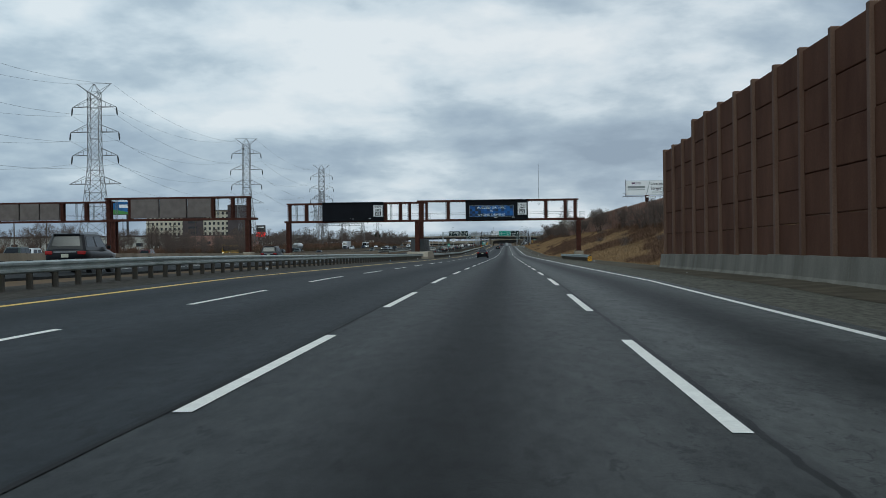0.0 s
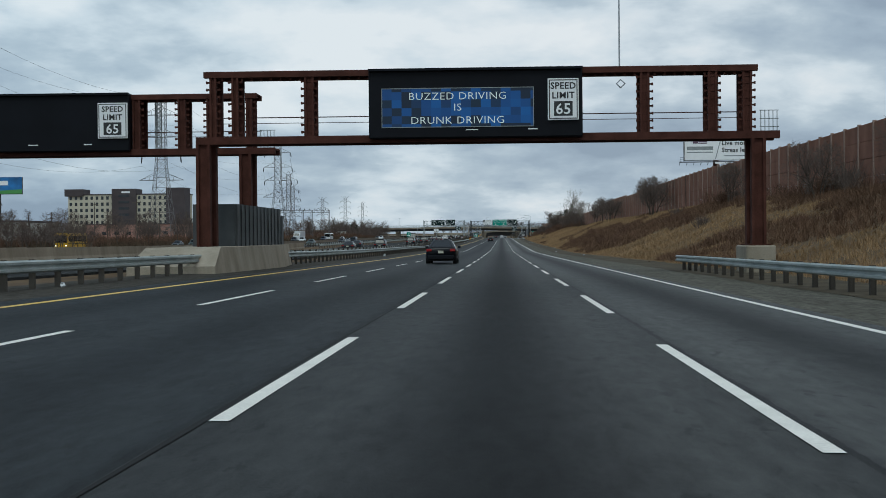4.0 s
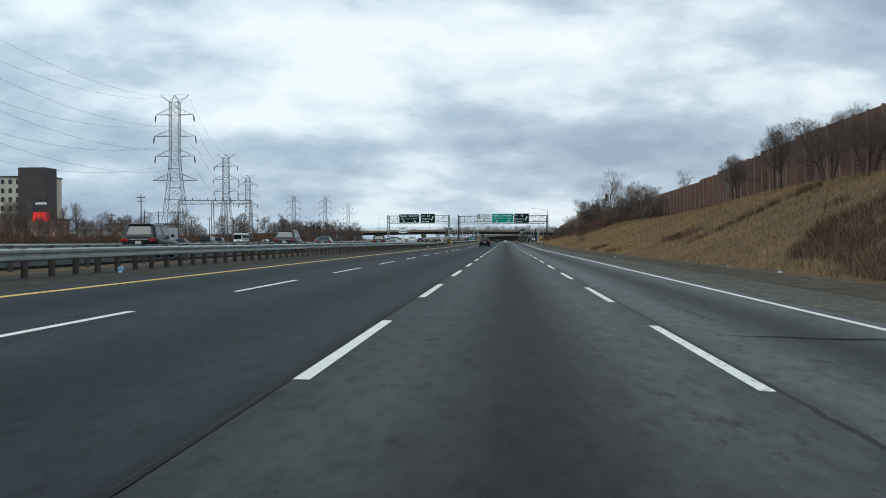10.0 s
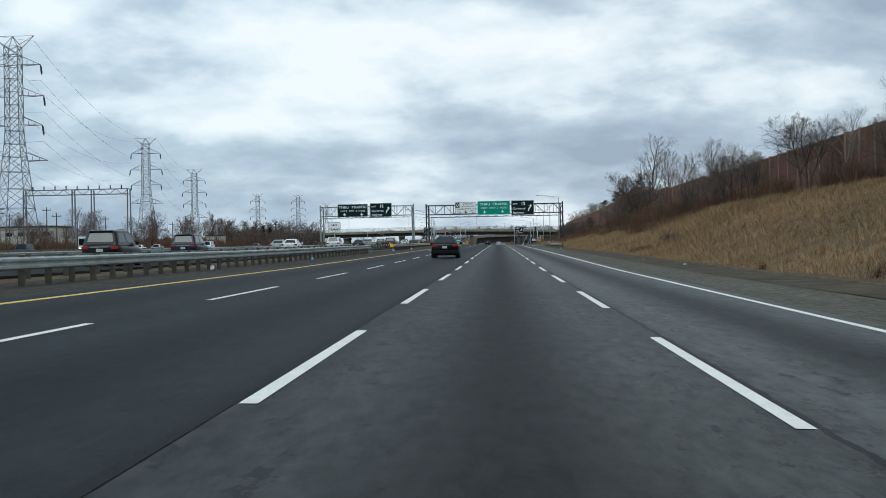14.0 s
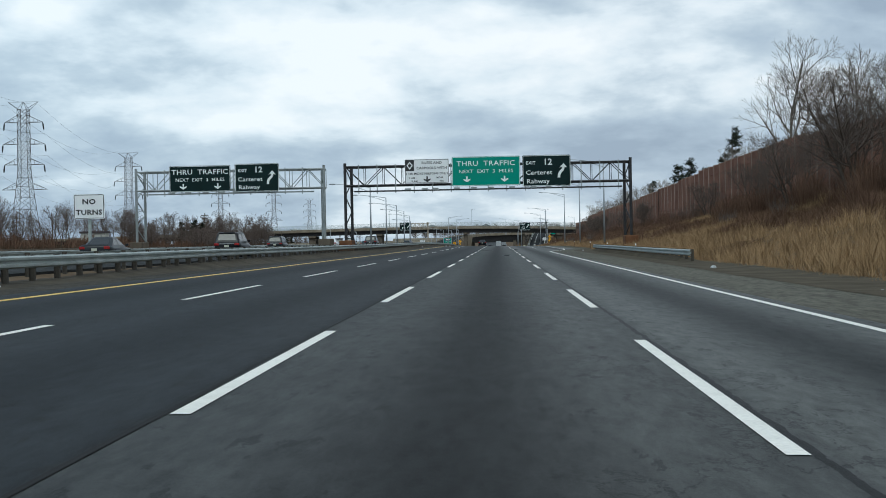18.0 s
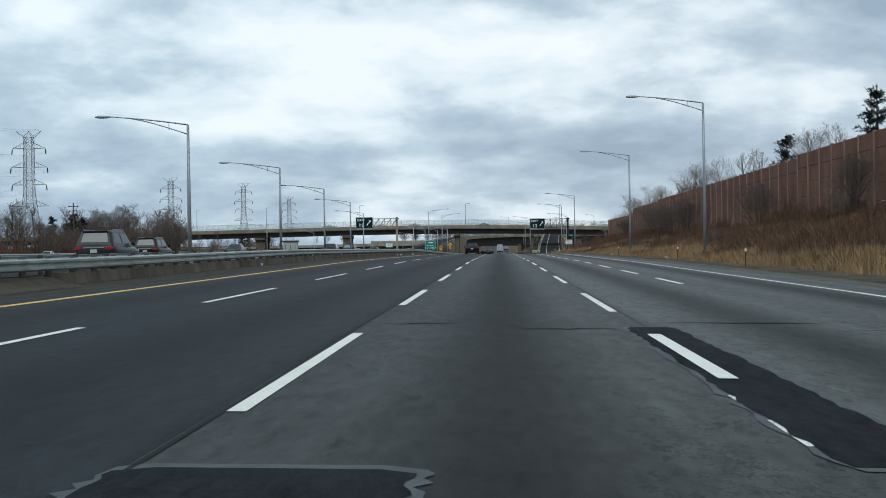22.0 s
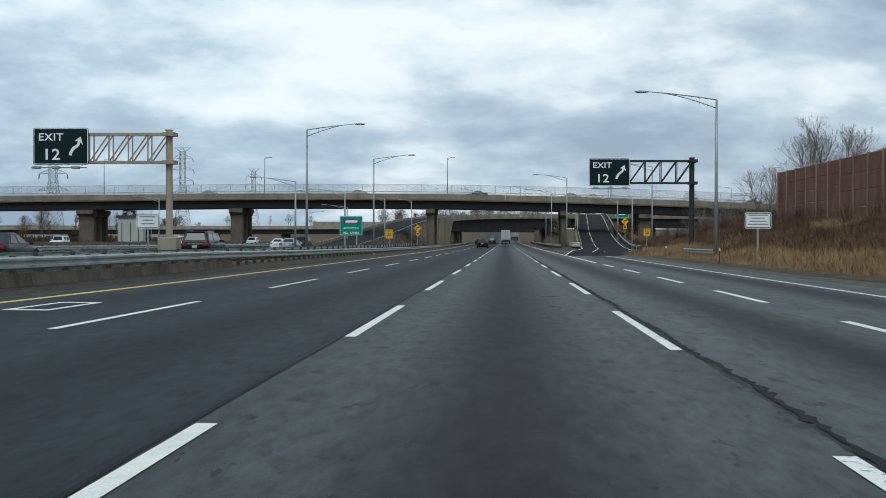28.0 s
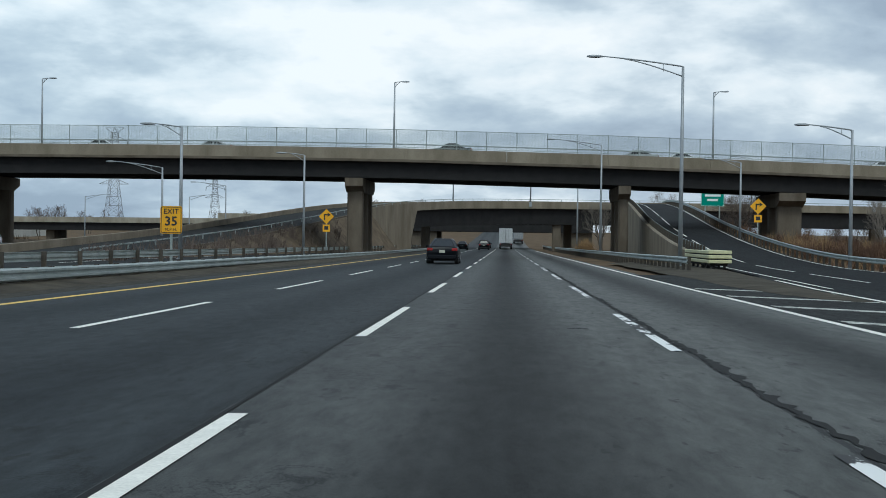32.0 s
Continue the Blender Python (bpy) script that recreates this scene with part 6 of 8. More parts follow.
# low viaduct to the left, over the inner carriageways
via = thing("viaduct", (0, 0, 0), "long low concrete viaduct over the neighbouring carriageways", "bridge", kind="structure")
for k in range(20):
    a, b_ = -230 + 10.4 * k, -219.6 + 10.4 * k
    z0 = lambda x: 2.3 + 0.004 * (x + 230)
    part("parapet", Mesh().loft([[(x, 1352, z0(x) - 0.2), (x, 1352.4, z0(x) - 0.2), (x, 1352.4, z0(x) + 0.8), (x, 1352, z0(x) + 0.8)] for x in (a + 0.02, b_ - 0.02)]), M_CONC, via)
    part("girder", Mesh().loft([[(x, 1352.6, z0(x) - 1.6), (x, 1362, z0(x) - 1.6), (x, 1362, z0(x) - 0.2), (x, 1352.6, z0(x) - 0.2)] for x in (a, b_)]), M_GIRDER, via)
    if k % 2 == 0:
        part("pier", Mesh().bevelbox(a - 0.8, a + 0.8, 1354, 1361, -2.5, z0(a) - 1.6, 0.1), M_CONC_DARK, via)
# second bridge seen through the first
far = thing("far_overpass", (0, 0, 0), "dark overpass further along the road", "bridge", kind="structure")
part("deck", Mesh().box(-60, -24.2, 1386, 1398, 3.0, 4.6), M_GIRDER, far)
part("parapet", Mesh().box(-60, -24.2, 1385.6, 1386, 4.0, 5.3), M_CONC, far)
for x in (-27, -36):
    part("pier", Mesh().bevelbox(x - 0.8, x + 0.8, 1388, 1396, -3, 3.1, 0.1), M_CONC_DARK, far)

for x, y, a in ((-38, 1290, -4.5), (-62, 1120, -4.5), (-62, 1210, -4.5), (-85, 1290, -4.5), (-55, 1340, 4.5), (-75, 1345, 4.5)):
    street_lamp(x, y, zr(LEFT_EDGE, y) - 0.2, zr(LEFT_EDGE, y) + 8.5, a, "grey steel street lamp beside the interchange roads", "interchange lamps")
for x, y, zb_ in ((26, 1312, 6.0), (4, 1327, 7.0), (-9, 1338, 6.6), (40, 1330, 7.4), (60, 1331, 7.0)):
    street_lamp(x, y, zb_ - 0.5, zb_ + 7.0, -3.0, "grey steel street lamp beside the loop ramp", "interchange lamps")


# ---- roadside signs ----
def posts(t, xs, y, z0, z1, mat=None, w=0.09):
    for x in xs:
        part("post", Mesh().box(x - w / 2, x + w / 2, y + 0.05, y + 0.05 + w, z0, z1), mat or M_GALV, t)


def bars(t, x0, x1, y, z, n, h, gap, mat):
    """Lines of writing too small to read."""
    for k in range(n):
        i = 0.08 * ((k * 5) % 3) * (x1 - x0)
        part("line_of_writing", Mesh().box(x0 + i, x1 - i, y - 0.008, y, z - k * (h + gap) - h, z - k * (h + gap)), mat, t)


s = panel("no_turns_sign", -29.7, -27.5, 3.45, 5.2, 724, M_SIGNWHITE, "white NO TURNS sign on a steel post", rim=M_INK)
letters("NO", 0.50, M_INK, s, -28.6, 723.98, 4.5, bold=0.012, squeeze=1.2)
letters("TURNS", 0.50, M_INK, s, -28.6, 723.98, 3.75, bold=0.012, squeeze=1.15)
posts(s, (-28.6,), 724, -0.5, 4.6, w=0.2)
s = panel("toll_tag_sign", -20.95, -18.05, 1.4, 3.85, 1142, M_GREEN, "green toll tag sign with a purple field, on steel posts", rim=M_LETTER)
part("purple_field", Mesh().box(-20.5, -18.5, 1141.985, 1142, 2.85, 3.5), M_PURPLE, s)
part("logo_shape", Mesh().prism([(-20.25, 3.0), (-18.75, 3.0), (-18.65, 3.32), (-20.15, 3.32)], "y", 1141.975, 1141.985), M_LETTER, s)
letters("ACCEPTED", 0.36, M_LETTER, s, -19.5, 1141.98, 2.2, bold=0.006, squeeze=1.05)
letters("ALL  LANES", 0.36, M_LETTER, s, -19.5, 1141.98, 1.62, bold=0.006, squeeze=1.05)
posts(s, (-20.3, -18.8), 1142, -0.8, 3.6, w=0.16)


def speed_plate(x, y, z, w, h, num, foot):
    s = panel("exit_speed_sign", x - w / 2, x + w / 2, z, z + h, y, M_SIGNYEL, "yellow advisory exit speed sign with black figures", rim=M_INK)
    letters("EXIT", h * 0.26, M_INK, s, x, y - 0.012, z + h * 0.72, bold=0.004)
    letters(num, h * 0.46, M_INK, s, x, y - 0.012, z + h * 0.3, bold=0.015)
    letters("M.P.H.", h * 0.16, M_INK, s, x, y - 0.012, z + h * 0.1)
    posts(s, (x,), y, foot, z + h - 0.1, w=0.12)


speed_plate(-18.25, 1183, 0.85, 1.2, 1.5, "35", -1.2)
speed_plate(20.4, 1167.5, 1.35, 1.0, 1.2, "25", -0.9)


def curve_sign(x, y, z, foot):
    s = thing("curve_warning_sign", (0, 0, 0), "yellow diamond curve warning sign with a speed plate", "sign")
    part("plate", Mesh().prism([(x, z), (x + 0.75, z + 0.75), (x, z + 1.5), (x - 0.75, z + 0.75)], "y", y, y + 0.03), M_SIGNYEL, s)
    m = Mesh()
    m.box(x - 0.25, x - 0.12, y - 0.01, y, z + 0.4, z + 0.95)
    m.box(x - 0.25, x + 0.15, y - 0.01, y, z + 0.85, z + 0.98)
    m.prism([(x + 0.12, z + 0.72), (x + 0.42, z + 0.92), (x + 0.12, z + 1.12)], "y", y - 0.01, y)
    part("arrow", m, M_INK, s)
    part("speed_plate", Mesh().box(x - 0.35, x + 0.35, y, y + 0.03, z - 0.75, z - 0.05), M_SIGNYEL, s)
    bars(s, x - 0.2, x + 0.2, y, z - 0.2, 1, 0.35, 0.1, M_INK)
    posts(s, (x,), y, foot, z + 0.9, w=0.1)


curve_sign(23.4, 1236, 3.4, -0.5)
curve_sign(-17.6, 1241, 2.0, -0.5)
s = panel("guide_sign", 26.0, 29.1, 5.5, 7.5, 1290, M_GREEN, "green guide sign beside the ramp", rim=M_LETTER)
bars(s, 26.5, 28.6, 1290, 7.1, 2, 0.3, 0.3, M_LETTER)
posts(s, (26.6, 28.5), 1290, -1.0, 7.3, w=0.16)
s = panel("notice_sign", 14.1, 15.65, 2.0, 2.95, 1054, M_SIGNWHITE, "white notice sign with lines of small black writing", rim=M_INK)
bars(s, 14.3, 15.45, 1054, 2.82, 4, 0.06, 0.12, M_GREYSTEEL)
posts(s, (14.87,), 1054, -0.2, 2.8, w=0.09)
s = panel("notice_sign", -25.6, -24.0, 1.95, 2.95, 1066, M_SIGNWHITE, "white notice sign with small writing, by the inner road", rim=M_INK)
bars(s, -25.35, -24.25, 1066, 2.8, 3, 0.08, 0.16, M_GREYSTEEL)
posts(s, (-24.8,), 1066, -0.6, 2.8)
s = panel("zone_sign", -15.46, -14.82, 1.78, 2.48, 359.6, M_GREEN, "small green sign with a white letter Z on a thin post", rim=None)
letters("Z", 0.36, M_LETTER, s, -15.14, 359.58, 2.12, bold=0.004, squeeze=1.1)
bars(s, -15.36, -14.92, 359.6, 2.0, 1, 0.11, 0.1, M_LETTER)
posts(s, (-15.14,), 359.6, -0.9, 2.4, w=0.06)
# hazard plate at the end of the first right-hand guardrail
s = thing("hazard_marker", (0, 0, 0), "yellow and black striped hazard plate", "sign")
part("plate", Mesh().box(8.72, 9.12, 144.2, 144.25, 0.45, 0.98), M_SIGNYEL, s)
for k in range(3):
    zz = 0.5 + 0.17 * k
    part("stripe", Mesh().prism([(8.74, zz), (9.10, zz + 0.2), (9.10, zz + 0.28), (8.74, zz + 0.08)], "y", 144.19, 144.2), M_INK, s)
part("post", Mesh().box(8.88, 8.96, 144.26, 144.34, -0.4, 0.9), M_GALV, s)
s = thing("rail_end", (0, 0, 0), "orange end piece of the median guardrail", "rail end")
part("plate", Mesh().bevelbox(-12.0, -11.6, 639.2, 639.6, zr(-11.7, 639) + 0.35, zr(-11.7, 639) + 0.75, 0.05), M_SIGNYEL, s)
part("post", Mesh().box(-11.8, -11.65, 639.6, 639.75, zr(-11.7, 639) - 0.3, zr(-11.7, 639) + 0.6), M_GALV, s)
# delineators on the verge
for k in range(13, 24):
    y = 250 + 36 * k + 7 * math.sin(k * 2.1)
    d = thing("delineator", (9.7 + 1.9 * smooth(770, 800, y), y, ground(9.9 + 1.9 * smooth(770, 800, y), y) - 0.15), "thin verge delineator post with a white reflector", "delineator", "verge delineators")
    part("post", Mesh().box(-0.02, 0.02, -0.015, 0.015, -0.3, 1.1), M_RUST, d)
    part("reflector", Mesh().box(-0.04, 0.04, -0.03, -0.015, 0.98, 1.12), M_SIGNWHITE, d)

# ---- billboards ----
bb = thing("billboard", (0, 0, 0), "white billboard with a catwalk, standing behind the noise wall", "billboard")
part("face", Mesh().box(36.7, 50.9, 411.5, 411.6, 16.6, 20.9), M_SIGNWHITE, bb)
part("frame_side", Mesh().box(36.55, 36.7, 411.3, 411.9, 16.4, 21.3), M_INK, bb)
part("case", Mesh().box(36.7, 50.9, 411.6, 412.3, 16.5, 20.95), M_GREYSTEEL, bb)
part("catwalk", Mesh().box(35.6, 51.6, 410.4, 411.4, 16.1, 16.25), M_DARKSTEEL, bb)
ct = Mesh()
for k in range(12):
    ct.beam((35.7 + 1.4 * k, 410.5, 16.2), (35.7 + 1.4 * k, 411.6, 15.6), 0.09)
tagged(part("catwalk_bracket", ct, M_DARKSTEEL, bb), kind="stuff")
part("lattice_end", Mesh().beam((35.7, 410.5, 16.2), (35.7, 410.5, 17.1), 0.05).beam((36.4, 410.5, 16.2), (36.4, 410.5, 17.1), 0.05).beam((35.7, 410.5, 17.1), (36.4, 410.5, 17.1), 0.05).beam((35.7, 410.5, 16.65), (36.4, 410.5, 16.65), 0.05), M_DARKSTEEL, bb)
part("mast", Mesh().tube([(43.0, 412, 0.5), (43.0, 412, 16.5)], 0.55, 12), M_RUST, bb)
part("nameplate", Mesh().box(42.6, 45.4, 410.35, 410.4, 15.75, 16.1), M_SIGNWHITE, bb)
letters("Live more.", 1.25, M_INK, bb, 44.1, 411.48, 19.55, "LEFT", bold=0.03)
letters("Stress less.", 1.25, M_INK, bb, 44.1, 411.48, 18.15, "LEFT", bold=0.03)
part("line_of_writing", Mesh().box(44.6, 50.0, 411.48, 411.5, 17.3, 17.5), M_GREYSTEEL, bb)
part("logo_flag", Mesh().box(38.4, 39.4, 411.48, 411.5, 19.9, 20.4).box(39.5, 41.2, 411.48, 411.5, 20.15, 20.35).box(39.5, 41.2, 411.48, 411.5, 19.85, 20.0), plain("logo_ink", (0.15, 0.09, 0.14), 0.5), bb)
part("name_bar", Mesh().box(37.2, 42.4, 411.48, 411.5, 18.6, 19.3), M_GREYSTEEL, bb)
part("name_bar", Mesh().box(37.2, 42.4, 411.48, 411.5, 18.05, 18.25), M_GREYSTEEL, bb)
part("divider", Mesh().prism([(42.8, 16.8), (42.95, 16.8), (44.0, 20.7), (43.85, 20.7)], "y", 411.48, 411.5), M_GREYSTEEL, bb)
bb = thing("billboard", (0, 0, 0), "blue and green billboard on a steel mast beyond the oncoming road", "billboard")
part("face", Mesh().box(-167, -152.5, 560, 560.1, 16.6, 21.8), plain("blue_poster", (0.03, 0.16, 0.42), 0.4, 0, 0.5, 0.2), bb)
part("case", Mesh().box(-167, -152.5, 560.1, 560.8, 16.4, 21.9), M_DARKSTEEL, bb)
part("green_band", Mesh().prism([(-167, 16.6), (-152.5, 16.6), (-152.5, 18.0), (-160, 17.6), (-167, 18.9)], "y", 559.96, 560), plain("green_poster", (0.10, 0.32, 0.08), 0.4), bb)
part("poster_line", Mesh().box(-163.5, -157, 559.95, 560, 19.3, 20.7), M_SIGNWHITE, bb)
part("mast", Mesh().tube([(-160, 560.5, 0), (-160, 560.5, 16.5)], 0.5, 10), M_DARKSTEEL, bb)

# ---- buildings to the left ----
M_CREAM = worn("cream_render", (0.50, 0.46, 0.36), (0.62, 0.58, 0.46), 0.1, 0.9, 0, 0.05, 3)
M_PINK = worn("pink_brick", (0.36, 0.20, 0.16), (0.46, 0.28, 0.23), 0.2, 0.9, 0, 0.05, 3)
M_BROWN = worn("dark_brown_cladding", (0.055, 0.042, 0.045), (0.085, 0.07, 0.07), 0.2, 0.8, 0, 0.05, 3)
M_PALE = worn("pale_cladding", (0.42, 0.42, 0.38), (0.55, 0.55, 0.51), 0.1, 0.9, 0, 0.05, 3)
M_GLASSDARK = plain("dark_window_glass", (0.03, 0.035, 0.04), 0.15, 0, 0.3, 0.5)


def building(name, x0, x1, y0, y1, h, mat, label, floors, bays, base=None, win=(1.3, 1.7), foot=0.6, roof=True):
    b = thing(name, (0, 0, 0), label, "building")
    part("wall", Mesh().box(x0, x1, y0, y1, foot - 2, h), mat, b)
    if roof:
        part("roof", Mesh().box(x0 - 0.3, x1 + 0.3, y0 - 0.3, y1 + 0.3, h, h + 0.5), M_BROWN, b)
    if base is not None:
        part("plinth_storey", Mesh().box(x0 - 0.15, x1 + 0.15, y0 - 0.15, y1 + 0.15, foot - 2, foot + base), M_PINK, b)
    fh = (h - foot - (base or 0.0)) / floors if floors else 0
    for f_ in range(floors):
        for k in range(bays):
            cx = x0 + (x1 - x0) * (k + 0.5) / bays
            cz = foot + (base or 0.0) + fh * (f_ + 0.5)
            w = part("window", Mesh().box(cx - win[0] / 2, cx + win[0] / 2, y0 - 0.06, y0 + 0.1, cz - win[1] / 2, cz + win[1] / 2), M_GLASSDARK, b)
    return b


hotel = building("hotel", -222, -162, 815, 833, 24.6, M_CREAM, "cream seven-storey hotel with dark brown towers", 6, 22, 5.2)
for xa, xb, h in ((-199, -186.5, 27.6), (-171, -161.4, 28.0)):
    part("tower", Mesh().box(xa, xb, 813.8, 826, 5.0, h), M_BROWN, hotel, "dark brown stair tower")
for k in range(6):
    part("tower_window", Mesh().box(-195.5, -190, 813.7, 813.8, 7.4 + 3.2 * k, 8.6 + 3.2 * k), M_GLASSDARK, hotel)
part("roof_house", Mesh().box(-223.5, -214, 813.8, 826, 24.0, 27.6), M_BROWN, hotel, "dark brown roof house")
part("logo_bar", Mesh().box(-194, -189.5, 813.65, 813.8, 25.4, 26.3), M_SIGNWHITE, hotel)
building("low_block", -205, -150, 790, 806, 9.0, M_PINK, "low pink brick block in front of the hotel", 1, 9, None, (2.2, 1.6))
building("warehouse", -210, -120, 470, 500, 6.2, M_PALE, "long low pale warehouse with small windows", 1, 14, None, (2.4, 1.2))
building("shop", -168, -140, 905, 925, 9.0, M_PALE, "white two-storey shop building", 2, 7, None, (2.2, 1.3))
building("warehouse", -260, -215, 640, 670, 8.0, M_PALE, "pale flat-roofed shed beyond the road", 1, 8, None, (2.4, 1.2))
building("equipment_shelter", -101, -95, 949, 952, 5.6, M_PALE, "grey ribbed equipment shelter", 1, 3, None, (0.15, 4.2))
building("equipment_shelter", -76, -71, 1232, 1234, 4.6, M_PALE, "grey ribbed equipment shelter beside the overpass", 1, 3, None, (0.15, 3.6), -1.0)
building("warehouse", -330, -240, 1120, 1150, 9.0, M_PALE, "distant pale warehouse with a flat roof", 1, 12, None, (3, 1.5))
building("warehouse", -190, -120, 1430, 1460, 3.6, M_PALE, "distant pale warehouse beyond the viaduct", 1, 12, None, (3, 1.5))
s = thing("led_sign", (0, 0, 0), "dark pylon sign with a glowing red display", "sign")
part("panel", Mesh().box(-139.2, -134.2, 740, 740.8, 10.4, 14.1), M_INK, s)
part("red_display", Mesh().box(-139.2, -134.2, 739.9, 740, 7.6, 10.3), glow("red_display", (0.85, 0.015, 0.01), 0.9), s)
part("name_bar", Mesh().box(-138.4, -135, 739.95, 740, 12.6, 13.2), M_SIGNWHITE, s)
part("mast", Mesh().box(-137.5, -136, 740.1, 740.7, 0, 10.4), M_GREYSTEEL, s)

# switchyard frame and wooden poles
sub = thing("switchyard_frame", (0, 0, 0), "steel switchyard frame with insulators", "switchyard")
fm = Mesh()
for z in (14.2, 15.4):
    fm.beam((-110, 798, z), (-85.5, 798, z), 0.22)
for k in range(16):
    a = -110 + 24.5 * k / 16
    fm.beam((a, 798, 14.2 if k % 2 else 15.4), (a + 24.5 / 16, 798, 15.4 if k % 2 else 14.2), 0.12)
part("beam", fm, M_LATTICE, sub)
for x in (-110, -98.5, -94, -85.5):
    part("column", Mesh().beam((x - 0.5, 798, 0), (x - 0.3, 798, 15.4), 0.25).beam((x + 0.5, 798, 0), (x + 0.3, 798, 15.4), 0.25), M_LATTICE, sub)
for k in range(9):
    part("insulator", Mesh().tube([(-108 + 2.6 * k, 798, 15.4), (-108 + 2.6 * k, 798, 16.3)], 0.14, 6), M_INK, sub)
rp = random.Random(9)
for k in range(34):
    x, y = -92 - rp.random() * 55, 250 + k * 30 + rp.random() * 18
    h = 9 + rp.random() * 5
    p = thing("utility_pole", (x, y, ground(x, y) - 0.3), "weathered wooden utility pole with a crossarm", "utility pole", "utility poles")
    part("pole", Mesh().tube([(0, 0, 0), (0, 0, h)], [0.2, 0.13], 7), M_WOOD, p)
    part("crossarm", Mesh().box(-1.2, 1.2, -0.08, 0.08, h - 0.9, h - 0.72), M_WOOD, p)
    if k % 3 == 0:
        part("crossarm", Mesh().box(-1.0, 1.0, -0.08, 0.08, h - 1.9, h - 1.72), M_WOOD, p)
    for q in (-1, 0, 1):
        part("insulator", Mesh().tube([(q * 1.0, 0, h - 0.72), (q * 1.0, 0, h - 0.5)], 0.06, 5), M_INK, p)

# ---- vehicles ----
def paint(name, c, rough=0.28):
    m = Mat(name, rough, 0.0)
    m.color(m.ramp(m.noise(2.5, 5), [(0.3, tuple(v * 0.85 for v in c)), (0.7, c)]))
    m.b.inputs["Coat Weight"].default_value = 0.0
    m.b.inputs["Specular IOR Level"].default_value = 0.2
    m.b.inputs["Coat Roughness"].default_value = 0.12
    return m.m


PAINTS = {"black": paint("black_car_paint", (0.007, 0.008, 0.011)), "charcoal": paint("charcoal_car_paint", (0.026, 0.029, 0.033)), "navy": paint("dark_blue_car_paint", (0.014, 0.022, 0.045)),
          "silver": paint("silver_car_paint", (0.36, 0.38, 0.39), 0.35), "white": paint("white_car_paint", (0.72, 0.74, 0.75)), "red": paint("dark_red_car_paint", (0.12, 0.02, 0.02)), "green": paint("grey_green_car_paint", (0.05, 0.07, 0.065)), "yellow": paint("yellow_bus_paint", (0.62, 0.36, 0.02))}
M_CARGLASS = Mat("tinted_car_glass", 0.1)
M_CARGLASS.color((0.008, 0.010, 0.012))
M_CARGLASS.b.inputs["Specular IOR Level"].default_value = 0.4
M_CARGLASS = M_CARGLASS.m
M_TYRE = plain("tyre_rubber", (0.018, 0.018, 0.018), 0.9)
M_RIM = plain("alloy_rim", (0.35, 0.36, 0.37), 0.35, 0.7)
M_TAIL = plain("red_tail_lamp", (0.30, 0.012, 0.012), 0.25)
M_TRIM = plain("black_bumper_plastic", (0.025, 0.025, 0.026), 0.7)
M_HEAD = glow("lit_headlamp", (1.0, 0.96, 0.85), 2.2)
M_PLATE = plain("number_plate", (0.55, 0.55, 0.45), 0.5)

SHAPES = {
    # length, width, height, belt, ride, hood end, windscreen foot/top, rear window top/foot, tail height
    "sedan": dict(L=4.85, W=1.86, H=1.46, belt=0.93, hood=0.86, tail=1.04, cab=((-1.98, 0.95), (-0.95, 0.18))),
    "suv": dict(L=4.75, W=1.90, H=1.76, belt=1.08, hood=1.05, tail=1.12, cab=((-2.32, 1.05), (-2.02, 0.45))),
    "van": dict(L=5.05, W=1.98, H=1.80, belt=1.05, hood=1.0, tail=1.1, cab=((-2.48, 1.65), (-2.30, 0.95))),
}


def rounded(hw, z0, z1, y, r=0.1):
    out = []
    for k in range(24):
        a = 2 * math.pi * (k + 0.5) / 24
        ca, sa = math.cos(a), math.sin(a)
        out.append((hw * math.copysign(abs(ca) ** 0.42, ca), y, (z0 + z1) / 2 + (z1 - z0) / 2 * math.copysign(abs(sa) ** 0.36, sa)))
    return out


